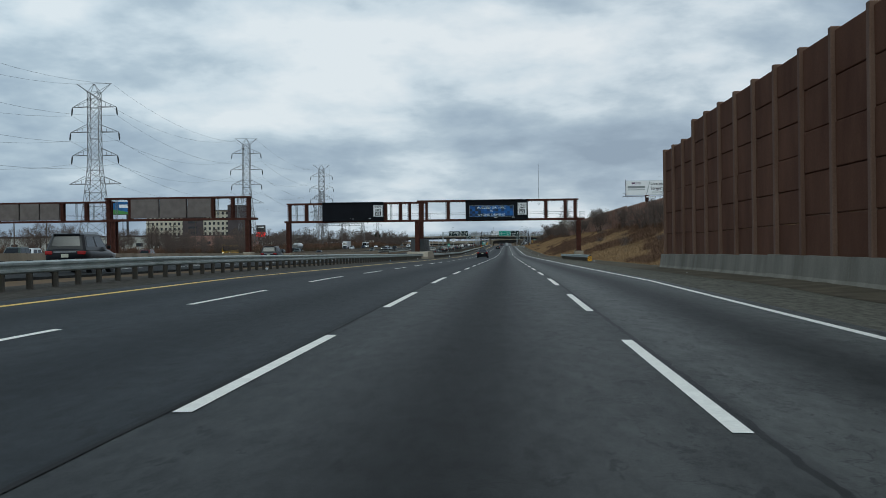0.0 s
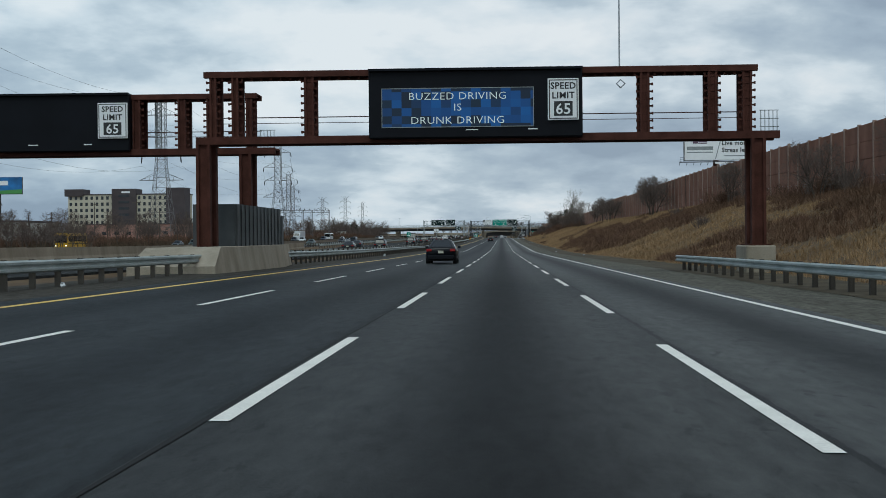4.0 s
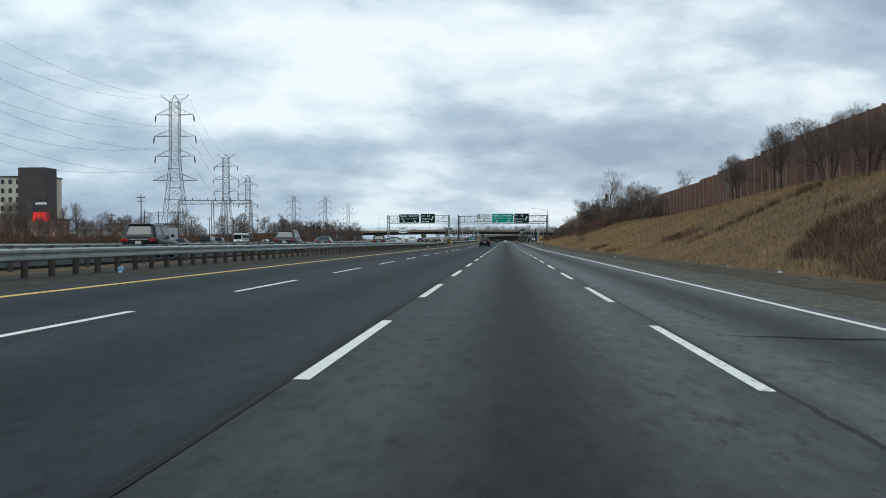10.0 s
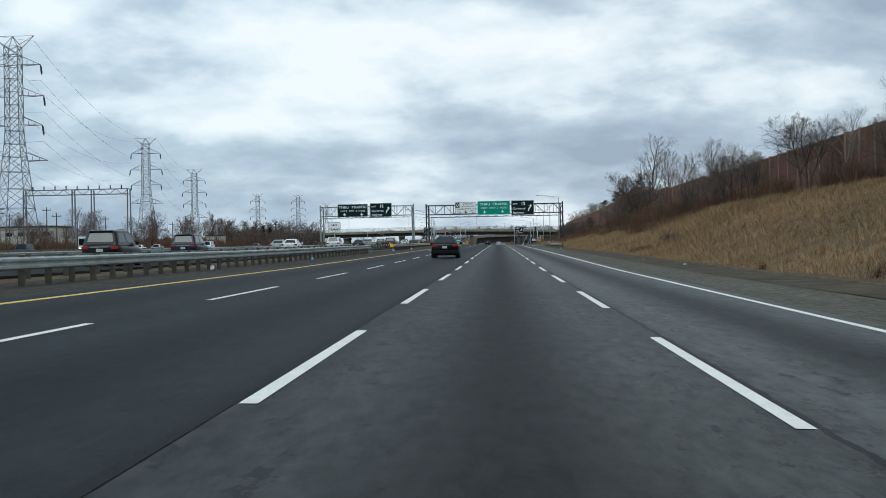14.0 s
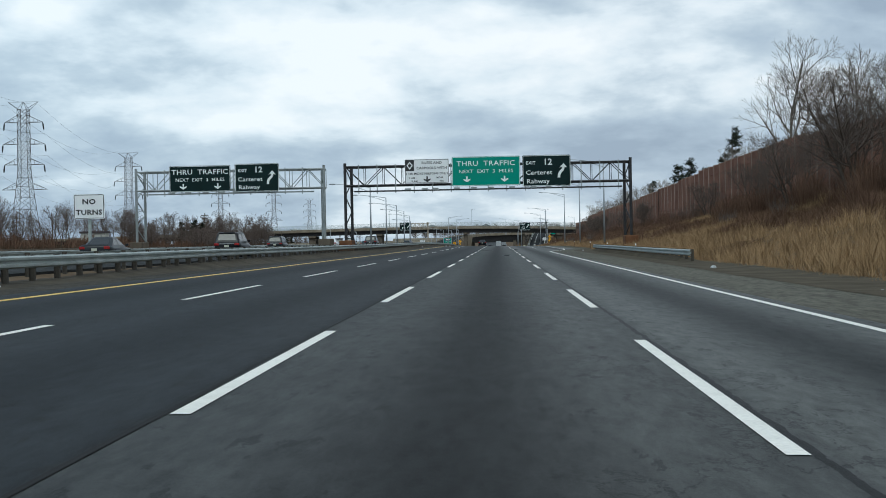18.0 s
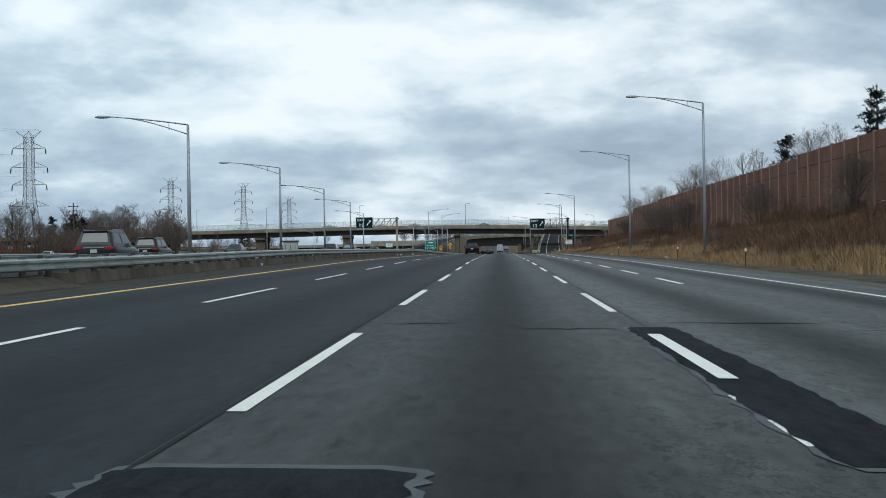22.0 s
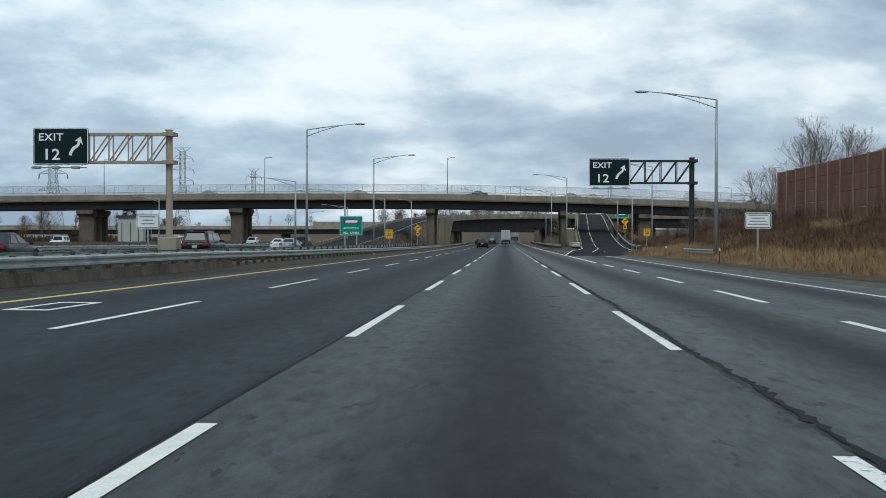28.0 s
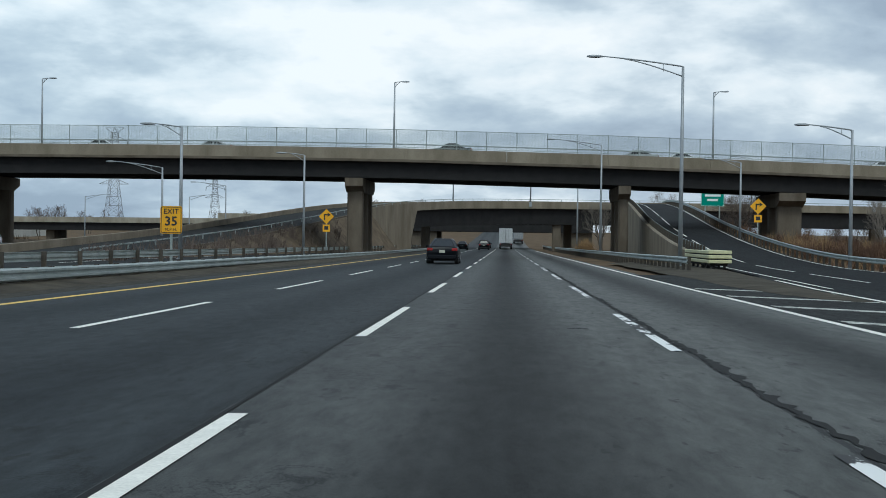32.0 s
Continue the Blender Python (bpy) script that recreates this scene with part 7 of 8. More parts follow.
def car(kind, colour, label, lit=False):
    """A car at the origin that heads along +y."""
    s = SHAPES[kind]
    L, W, H, belt = s["L"], s["W"], s["H"], s["belt"]
    c = thing("car", (0, 0, -50), label, "car", "traffic")
    hw, b = W / 2, PAINTS[colour]
    zs = 0.24
    rings = [rounded(hw * 0.86, zs + 0.14, s["tail"] - 0.12, -L / 2), rounded(hw * 0.95, zs + 0.04, s["tail"], -L / 2 + 0.12), rounded(hw, zs, belt + 0.02, -L / 2 + 0.75), rounded(hw, zs - 0.02, belt, -0.4), rounded(hw, zs - 0.02, belt - 0.02, L / 2 - 1.5),
             rounded(hw * 0.97, zs, s["hood"], L / 2 - 0.9), rounded(hw * 0.93, zs + 0.02, s["hood"] - 0.14, L / 2 - 0.18), rounded(hw * 0.8, zs + 0.12, s["hood"] - 0.26, L / 2)]
    part("body", Mesh().loft(rings), b, c, soft=True)
    (r0, f0), (r1, f1) = s["cab"]
    ins = 0.35 if kind == "sedan" else 0.23

    def ring(y0, y1, w, z):
        return [(-w + 0.1, y0, z), (w - 0.1, y0, z), (w, y0 + 0.12, z), (w, y1 - 0.16, z), (w - 0.16, y1, z), (-w + 0.16, y1, z), (-w, y1 - 0.16, z), (-w, y0 + 0.12, z)]
    low, mid, top = ring(r0, f0, hw - 0.05, belt - 0.06), ring(r1, f1, hw - ins, H - 0.07), ring(r1 + 0.16, f1 - 0.2, hw - ins - 0.1, H)
    part("cabin", Mesh().loft([low, mid, top]), b, c, soft=False)

    def pane(name, i, j, lo, hi, u0, u1):
        """A pane on one side of the cabin, between two heights."""
        def at(t, h):
            a = Vector(low[i]) * (1 - t) + Vector(low[j]) * t
            d = Vector(mid[i]) * (1 - t) + Vector(mid[j]) * t
            return a * (1 - h) + d * h
        q = [at(u0, lo), at(u1, lo), at(u1, hi), at(u0, hi)]
        n = (q[1] - q[0]).cross(q[3] - q[0]).normalized()
        q2 = [p + n * 0.012 for p in q]
        part(name, Mesh().loft([[tuple(p - n * 0.02) for p in q], [tuple(p) for p in q2]]), M_CARGLASS, c)
    pane("rear_window", 0, 1, 0.16 if kind == "sedan" else 0.26, 0.90, 0.07, 0.93)
    pane("windscreen", 4, 5, 0.14, 0.95, 0.0, 1.0)
    for i, j in ((2, 3), (6, 7)):
        for u0, u1 in ((0.04, 0.48), (0.52, 0.97)):
            pane("side_window", i, j, 0.2, 0.88, u0 + 0.02, u1 - 0.02)
    th = s["tail"]
    wells = Mesh()
    for sd in (-1, 1):
        x = sd * hw
        a, b_ = sorted((x * 0.94, x * 0.58))
        part("tail_lamp", Mesh().bevelbox(a, b_, -L / 2 - 0.02, -L / 2 + 0.2, th - 0.30, th - 0.13, 0.03), M_TAIL, c)
        a, b_ = sorted((x * 0.9, x * 0.55))
        part("headlamp", Mesh().bevelbox(a, b_, L / 2 - 0.2, L / 2 + 0.02, s["hood"] - 0.36, s["hood"] - 0.2, 0.03), M_HEAD if lit else M_RIM, c)
        a, b_ = sorted((x, x + sd * 0.18))
        part("mirror", Mesh().bevelbox(a, b_, f0 - 0.45, f0 - 0.33, belt - 0.02, belt + 0.13, 0.03), b, c)
        for yy in (-L / 2 + 0.98, L / 2 - 0.95):
            a, b_ = sorted((x * 1.0, x * 1.0 - sd * 0.22))
            tyre = part("wheel", Mesh().tube([(a, yy, 0.33), (a + 0.02, yy, 0.33), (b_ - 0.02, yy, 0.33), (b_, yy, 0.33)], [0.29, 0.33, 0.33, 0.29], 16), M_TYRE, c)
            xo = x + sd * 0.006
            part("rim", Mesh().tube([(x - sd * 0.08, yy, 0.33), (xo, yy, 0.33)], 0.205, 14), M_RIM, tyre)
            wells.tube([(x - sd * 0.24, yy, 0.36), (x + sd * 0.004, yy, 0.36)], 0.39, 14)
    part("underbody", wells.box(-hw * 0.8, hw * 0.8, -L / 2 + 0.3, L / 2 - 0.3, 0.17, 0.3), M_TRIM, c)
    part("rear_bumper", Mesh().bevelbox(-hw * 0.88, hw * 0.88, -L / 2 - 0.05, -L / 2 + 0.25, 0.26, 0.52, 0.05), b if kind == "sedan" else M_TRIM, c)
    part("front_bumper", Mesh().bevelbox(-hw * 0.85, hw * 0.85, L / 2 - 0.25, L / 2 + 0.05, 0.24, 0.46, 0.05), M_TRIM, c)
    part("number_plate", Mesh().box(-0.16, 0.16, -L / 2 - 0.03, -L / 2 + 0.05, th - 0.40, th - 0.24) if kind == "sedan" else Mesh().box(-0.16, 0.16, -L / 2 - 0.03, -L / 2 + 0.05, th - 0.42, th - 0.26), M_PLATE, c)
    part("grille", Mesh().box(-0.5, 0.5, L / 2 - 0.1, L / 2 + 0.012, s["hood"] - 0.34, s["hood"] - 0.22), M_TRIM, c)
    if kind == "suv":
        for sd in (-1, 1):
            part("roof_rail", Mesh().beam((sd * (hw - 0.25), r1 + 0.4, H + 0.03), (sd * (hw - 0.25), f1 - 0.3, H + 0.03), 0.04), M_RIM, c)
        part("spoiler", Mesh().bevelbox(-0.6, 0.6, r1 - 0.1, r1 + 0.25, H - 0.08, H - 0.02, 0.02), b, c)
        part("tail_trim", Mesh().box(-0.5, 0.5, -L / 2 - 0.015, -L / 2 + 0.1, th - 0.2, th - 0.15), M_RIM, c)
    return c


def wheel_row(t, xs, ys, r, w):
    for x in xs:
        for y in ys:
            ty = part("wheel", Mesh().tube([(x - w / 2, y, r), (x + w / 2, y, r)], r, 14), M_TYRE, t)
            part("rim", Mesh().tube([(x - w / 2 - 0.01, y, r), (x + w / 2 + 0.01, y, r)], r * 0.55, 12), M_RIM, ty)


def box_truck(label, body):
    t = thing("truck", (0, 0, -50), label, "truck", "traffic")
    part("cargo_box", Mesh().bevelbox(-1.27, 1.27, -7.0, 5.0, 1.15, 4.0, 0.04), body, t)
    for x in (-1.0, 0.02):
        part("rear_door", Mesh().bevelbox(x, x + 0.98, -7.04, -6.99, 1.25, 3.92, 0.02), body, t)
    for x in (-0.5, -0.05, 0.05, 0.5):
        part("door_bar", Mesh().tube([(x, -7.07, 1.3), (x, -7.07, 3.85)], 0.025, 6), M_RIM, t)
    part("cab", Mesh().loft([[(-1.2, 5.2, 0.6), (1.2, 5.2, 0.6), (1.2, 7.6, 0.6), (-1.2, 7.6, 0.6)], [(-1.2, 5.2, 2.0), (1.2, 5.2, 2.0), (1.2, 7.6, 2.0), (-1.2, 7.6, 2.0)], [(-1.15, 5.2, 3.3), (1.15, 5.2, 3.3), (1.1, 6.9, 3.3), (-1.1, 6.9, 3.3)]]), PAINTS["white"], t)
    part("windscreen", Mesh().loft([[(-1.0, 7.55, 2.1), (1.0, 7.55, 2.1), (0.95, 7.0, 3.1), (-0.95, 7.0, 3.1)], [(-1.0, 7.6, 2.12), (1.0, 7.6, 2.12), (0.95, 7.06, 3.12), (-0.95, 7.06, 3.12)]]), M_CARGLASS, t)
    part("chassis", Mesh().box(-0.9, 0.9, -6.9, 7.4, 0.6, 1.1), M_TRIM, t)
    part("bumper_bar", Mesh().box(-1.2, 1.2, -7.0, -6.85, 0.5, 0.65).box(-0.7, -0.6, -7.0, -6.9, 0.6, 1.1).box(0.6, 0.7, -7.0, -6.9, 0.6, 1.1), M_TRIM, t)
    for x in (-1.1, 0.95):
        part("tail_lamp", Mesh().box(x, x + 0.16, -7.05, -6.98, 0.95, 1.1), M_TAIL, t)
    wheel_row(t, (-1.08, 1.08), (-5.6, -4.4, 6.2), 0.5, 0.3)
    return t


def tanker(label):
    t = thing("tanker_truck", (0, 0, -50), label, "truck", "traffic")
    part("tank", Mesh().tube([(0, -7, 2.3), (0, -6.8, 2.3), (0, 4.4, 2.3), (0, 4.6, 2.3)], [0.9, 1.15, 1.15, 0.9], 18), plain("polished_tank", (0.42, 0.43, 0.43), 0.3, 0.6), t, soft=True)
    part("cab", Mesh().loft([[(-1.2, 5.0, 0.6), (1.2, 5.0, 0.6), (1.2, 8.4, 0.6), (-1.2, 8.4, 0.6)], [(-1.2, 5.0, 1.7), (1.2, 5.0, 1.7), (1.1, 8.4, 1.6), (-1.1, 8.4, 1.6)]]).loft([[(-1.15, 5.0, 1.7), (1.15, 5.0, 1.7), (1.1, 7.0, 1.7), (-1.1, 7.0, 1.7)], [(-1.05, 5.1, 2.9), (1.05, 5.1, 2.9), (1.0, 6.5, 2.9), (-1.0, 6.5, 2.9)]]), PAINTS["charcoal"], t)
    part("chassis", Mesh().box(-0.8, 0.8, -6.9, 5.2, 0.7, 1.2), M_TRIM, t)
    for x in (-0.95, 0.75):
        part("headlamp", Mesh().box(x, x + 0.22, 8.38, 8.43, 0.95, 1.15), M_HEAD, t)
    wheel_row(t, (-1.05, 1.05), (-5.8, -4.5, 4.0, 7.3), 0.5, 0.3)
    return t


def bus(label, colour):
    t = thing("bus", (0, 0, -50), label, "bus", "traffic")
    part("body", Mesh().bevelbox(-1.25, 1.25, -5.6, 5.6, 0.5, 3.2, 0.12), PAINTS[colour], t)
    for sd in (-1, 1):
        for k in range(8):
            a, b_ = sorted((sd * 1.24, sd * 1.27))
            part("side_window", Mesh().box(a, b_, -5.1 + 1.28 * k, -4.0 + 1.28 * k, 1.7, 2.7), M_CARGLASS, t)
        part("headlamp", Mesh().box(sd * 0.95 - 0.12, sd * 0.95 + 0.12, 5.58, 5.63, 0.85, 1.05), M_HEAD, t)
        part("tail_lamp", Mesh().box(sd * 0.95 - 0.1, sd * 0.95 + 0.1, -5.63, -5.58, 1.1, 1.4), M_TAIL, t)
    part("windscreen", Mesh().box(-1.1, 1.1, 5.58, 5.63, 1.5, 2.8), M_CARGLASS, t)
    part("rear_window", Mesh().box(-0.8, 0.8, -5.63, -5.58, 1.9, 2.7), M_CARGLASS, t)
    part("trim_band", Mesh().box(-1.27, 1.27, -5.5, 5.5, 1.25, 1.35), M_TRIM, t)
    wheel_row(t, (-1.1, 1.1), (-3.4, 3.8), 0.48, 0.3)
    return t


CAR_CACHE = {}


def put(kind, colour, x, y, z=None, oncoming=False, lit=False, yaw=0.0):
    words = {"black": "glossy black", "charcoal": "dark grey", "navy": "dark blue", "silver": "silver", "white": "white", "red": "dark red", "green": "grey-green", "yellow": "yellow"}
    key = (kind, colour, lit)
    z = (zr(x, y) if x > LEFT_EDGE else zr(LEFT_EDGE, y)) + 0.004 if z is None else z
    m = pose(x, y, z, 0, 0, (180 if oncoming else 0) + yaw)
    if key not in CAR_CACHE:
        nm = {"sedan": "four-door sedan", "suv": "sport utility vehicle", "van": "minivan"}.get(kind, kind)
        if kind in SHAPES:
            ob = car(kind, colour, "%s %s with tinted windows on the road" % (words[colour], nm), lit)
        elif kind == "truck":
            ob = box_truck("white box truck with rear doors on the road", plain("truck_box_" + colour, (0.5, 0.51, 0.52) if colour == "white" else (0.3, 0.31, 0.32), 0.6))
        elif kind == "tanker":
            ob = tanker("tanker truck with a polished steel tank")
        else:
            ob = bus("%s bus with dark windows" % words[colour], colour)
        CAR_CACHE[key] = ob
        ob.matrix_basis = m
        return ob
    return copy_thing(CAR_CACHE[key], m)


LC = (X_L2 + X_L1) / 2
for y in (226.0, 585.0, 946.0, 1190.0):
    put("sedan", "black", LC + 0.05, y)
put("truck", "white", 0.1, 1372)
put("truck", "silver", 3.5, 1470)
put("suv", "black", LC, 1345)
put("sedan", "charcoal", LC - 0.2, 1392)
put("sedan", "black", -7.2, 1335)
# inner carriageway, same way
A, B_, C_, D_ = -19.0, -22.6, -26.3, -30.0
for kind, col, x, y in (("suv", "black", A, 66), ("suv", "black", C_, 156), ("sedan", "charcoal", B_, 340), ("suv", "black", A, 352), ("sedan", "charcoal", C_, 385), ("suv", "black", A - 0.3, 426), ("suv", "charcoal", A, 470),
                        ("sedan", "green", B_, 520), ("suv", "black", A - 0.5, 560), ("suv", "navy", B_, 590), ("sedan", "green", C_, 545), ("sedan", "white", B_, 638), ("sedan", "silver", C_, 652), ("suv", "white", B_, 676), ("sedan", "charcoal", B_, 708), ("suv", "black", A, 727), ("suv", "charcoal", C_, 790), ("sedan", "white", B_, 812), ("suv", "charcoal", A, 832), ("suv", "black", C_, 868),
                        ("sedan", "green", C_ - 1, 905), ("sedan", "charcoal", A - 1, 925), ("suv", "charcoal", B_, 968), ("sedan", "green", A - 2, 990), ("sedan", "silver", C_, 1012), ("sedan", "charcoal", B_, 1034), ("suv", "black", A - 1, 1062), ("suv", "black", C_, 1092), ("sedan", "silver", B_ - 1, 1120), ("sedan", "white", D_, 1150), ("van", "charcoal", D_ - 1, 1178),
                        ("sedan", "white", D_ - 2, 1220), ("sedan", "silver", -31.5, 1290), ("suv", "black", -31.5, 1325)):
    put(kind, col, x, y)
# oncoming carriageways
rc = random.Random(21)
cols = ["white", "silver", "charcoal", "white", "black", "navy", "silver", "green", "red"]
y = 60.0
k = 0
while y < 1330:
    for x in (-46.5, -50.3, -54.2, -67.5, -71.5, -75.5):
        if rc.random() < 0.15:
            kind = rc.choice(["sedan", "sedan", "suv", "suv", "van"])
            put(kind, rc.choice(cols), x + rc.uniform(-0.3, 0.3), y + rc.uniform(-14, 14), oncoming=True, lit=rc.random() < 0.35)
    y += 38
put("tanker", "silver", -78.9, 505, oncoming=True)
put("truck", "white", -79.1, 660, oncoming=True)
put("bus", "yellow", -79.3, 385, oncoming=True)
put("bus", "white", -79.2, 750, oncoming=True)
# on the overpass
for x, c_ in ((-95, "white"), (-62, "silver"), (-43, "white"), (-31, "silver"), (-6, "charcoal"), (13, "silver"), (17.5, "white"), (38, "white"), (50, "black")):
    ob = put("sedan", c_, x, B1 + 4 + (x % 3), deck_top(x) - 0.55, yaw=90)

# ---- plants ----
M_BARK = worn("grey_brown_bark", (0.07, 0.056, 0.046), (0.12, 0.10, 0.083), 2.0, 0.95, 0, 0.3, 20)
M_BARKPALE = worn("pale_bark", (0.17, 0.15, 0.13), (0.26, 0.235, 0.20), 2.0, 0.95, 0, 0.3, 20)
M_TWIG = worn("dark_twigs", (0.105, 0.082, 0.07), (0.175, 0.14, 0.118), 1.0, 0.95, 0, 0.1, 5)
M_FARTWIG = worn("grey_brown_twigs", (0.125, 0.095, 0.082), (0.19, 0.15, 0.128), 1.0, 0.95, 0, 0.1, 5)
M_PINE = worn("pine_needles", (0.022, 0.030, 0.020), (0.05, 0.058, 0.036), 1.5, 0.9, 0, 0.1, 8)


def varied(name, c1, c2, c3, scale):
    m = Mat(name, 0.95)
    g = m.node("ShaderNodeNewGeometry")
    a = m.ramp(g.outputs["Random Per Island"], [(0.0, c1), (0.5, c2), (1.0, c3)])
    b = m.ramp(m.noise(scale, 4), [(0.3, (0.65, 0.62, 0.6)), (0.7, (1.25, 1.2, 1.15))])
    m.color(m.mix(a, b, 0.8, "MULTIPLY"))
    m.b.inputs["Specular IOR Level"].default_value = 0.06
    return m.m


M_GRASS = varied("dry_grass", (0.285, 0.196, 0.107), (0.325, 0.225, 0.125), (0.365, 0.258, 0.145), 0.12)
M_SCRUB = varied("brown_scrub", (0.105, 0.066, 0.045), (0.15, 0.096, 0.064), (0.205, 0.135, 0.088), 0.2)
M_SHRUB = varied("leafless_shrub", (0.10, 0.062, 0.045), (0.15, 0.095, 0.068), (0.20, 0.132, 0.094), 0.4)


def limb(trunk, twigs, p, d, length, r, level, form, rng):
    """One limb and the thinner ones that leave it; form holds, level by level, counts, angles and length ratios."""
    counts, angles, ratios, lift, least = form
    n = (6, 4, 2, 1, 1)[level]
    pts, rad = [p.copy()], [r]
    q, dd = p.copy(), d.copy()
    wob = (0.10, 0.20, 0.26, 0.3, 0.3)[level]
    for k in range(n):
        dd = (dd + Vector((rng.gauss(0, wob), rng.gauss(0, wob), rng.gauss(0, wob) * 0.6 + lift * 0.14))).normalized()
        q = q + dd * (length / n)
        pts.append(q.copy())
        rad.append(max(r * (1 - 0.8 * (k + 1) / n), least * 0.7))
    (trunk if level < 2 else twigs).tube(pts, rad, (7, 5, 3, 3, 3)[level], False)
    if level >= len(counts):
        return
    kids = counts[level]
    turn = rng.random() * 6.28
    for k in range(kids):
        first = (0.28, 0.22, 0.15, 0.1)[level]
        t = first + (0.98 - first) * (k + rng.random()) / kids
        i = min(int(t * n), n - 1)
        f_ = t * n - i
        at = pts[i].lerp(pts[i + 1], f_)
        axis = (pts[i + 1] - pts[i]).normalized()
        turn += 2.4 + rng.uniform(-0.5, 0.5)
        side = axis.orthogonal().normalized()
        side = side * math.cos(turn) + axis.cross(side) * math.sin(turn)
        ang = angles[level] * rng.uniform(0.75, 1.25) * (1.15 - 0.35 * t)
        nd = (axis * math.cos(ang) + side * math.sin(ang) + Vector((0, 0, 0.10 * lift))).normalized()
        if level == 0 and nd.z < 0.1:
            nd.z = 0.1
        ln = length * ratios[level] * (1.12 - 0.72 * t) * rng.uniform(0.75, 1.2)
        limb(trunk, twigs, at, nd, ln, max(min(r * 0.5, r * (1 - 0.8 * t) * 0.75), least), level + 1, form, rng)


TREES = []


def tree_kind(seed, h, stems, lean, form, bark, twig, label, at, size):
    rng = random.Random(seed)
    t = thing("bare_tree", (0, 0, 0), label, "tree", "bare trees")
    tr, tw = Mesh(), Mesh()
    for k in range(stems):
        a = 2 * math.pi * k / stems + rng.random()
        ln = 0.0 if stems == 1 else lean * rng.uniform(0.7, 1.3)
        limb(tr, tw, Vector((0.2 * math.cos(a), 0.2 * math.sin(a), -0.4)) * (0 if stems == 1 else 1) + Vector((0, 0, -0.3)), Vector((ln * math.cos(a), ln * math.sin(a), 1)).normalized(), h * rng.uniform(0.85, 1.0), h * 0.011 + 0.05, 0, form, rng)
    part("trunk", tr, bark, t)
    part("crown", tw, twig, t, "bare twigs")
    t.matrix_basis = pose(*at, ground(*at) - 0.2) @ Matrix.Scale(size, 4)
    TREES.append(t)
    return t


M_TWIGPALE = worn("pale_grey_twigs", (0.20, 0.17, 0.145), (0.29, 0.255, 0.22), 1.0, 0.95, 0, 0.1, 5)
ROUND = ((9, 7, 6, 4), (0.95, 0.82, 0.78, 0.7), (0.50, 0.80, 0.88, 0.85), 0.7, 0.007)
TALL = ((13, 5, 4, 3), (0.62, 0.6, 0.65, 0.6), (0.46, 0.75, 0.8, 0.8), 0.9, 0.008)
BUSHY = ((8, 7, 6, 4), (0.8, 0.8, 0.8, 0.7), (0.55, 0.85, 0.9, 0.85), 0.6, 0.008)
DISTANT = ((10, 6, 5), (0.8, 0.75, 0.7), (0.55, 0.8, 0.85), 0.6, 0.020)
SPIRE = ((12, 6, 4), (0.55, 0.6, 0.6), (0.42, 0.75, 0.8), 0.9, 0.020)
tree_kind(1, 9.5, 4, 0.32, ROUND, M_BARK, M_TWIG, "bare grey-brown tree with several spreading stems", (23.7, 171), 0.95)
tree_kind(2, 11.5, 1, 0.0, TALL, M_BARKPALE, M_TWIGPALE, "pale slender bare tree with upright branches", (34, 605), 0.75)
tree_kind(3, 8.8, 3, 0.34, BUSHY, M_BARK, M_TWIG, "bare brown tree with a twiggy crown", (25.0, 226), 0.6)
tree_kind(4, 12.5, 2, 0.2, TALL, M_BARKPALE, M_TWIGPALE, "tall pale bare tree with fine twigs", (31.5, 252), 0.42)
tree_kind(5, 10.5, 1, 0.0, DISTANT, M_BARK, M_TWIG, "dark bare tree in a far belt", (-105, 300), 0.6)
tree_kind(6, 11.0, 2, 0.3, DISTANT, M_BARK, M_TWIG, "bare brown tree in a far belt", (-110, 330), 0.6)
tree_kind(7, 12.5, 1, 0.0, SPIRE, M_BARKPALE, M_TWIGPALE, "pale bare tree in a far belt", (-115, 360), 0.6)


def plant(kind, x, y, size, foot=None):
    z = ground(x, y) if foot is None else foot
    a = (x * 37.7 + y * 13.1) % 360
    return copy_thing(TREES[kind], pose(x, y, z - 0.2, 0, 0, a) @ Matrix.Scale(size / TREES[kind].scale[0], 4))


for k, x, y, s_ in ((0, 25.5, 212, 0.5), (0, 25, 250, 0.5), (2, 25, 291, 0.55), (0, 25, 364, 0.7), (2, 25.5, 373, 0.75), (0, 25.5, 450, 0.55),
                    (0, 25.5, 462, 0.6), (2, 25.2, 480, 0.7), (2, 25.6, 505, 0.6), (1, 26.4, 516, 0.45), (0, 25.5, 579, 0.45), (1, 26.5, 596, 0.5), (2, 26.0, 606, 0.75), (2, 25.5, 628, 0.6), (0, 25.2, 640, 0.65), (2, 25.3, 652, 0.55), (0, 25, 668, 0.5),
                    (0, 23.5, 718, 0.98), (2, 24.5, 724, 0.75), (0, 24.5, 742, 0.7), (2, 25.5, 764, 0.6), (0, 25.5, 792, 0.5), (2, 25.5, 865, 0.55), (0, 25.5, 900, 0.5), (2, 25.2, 950, 0.6), (0, 25.2, 962, 0.55), (2, 25.5, 980, 0.55), (0, 25.5, 984, 0.6), (2, 25.8, 1040, 0.5)):
    plant(k, x, y, s_)
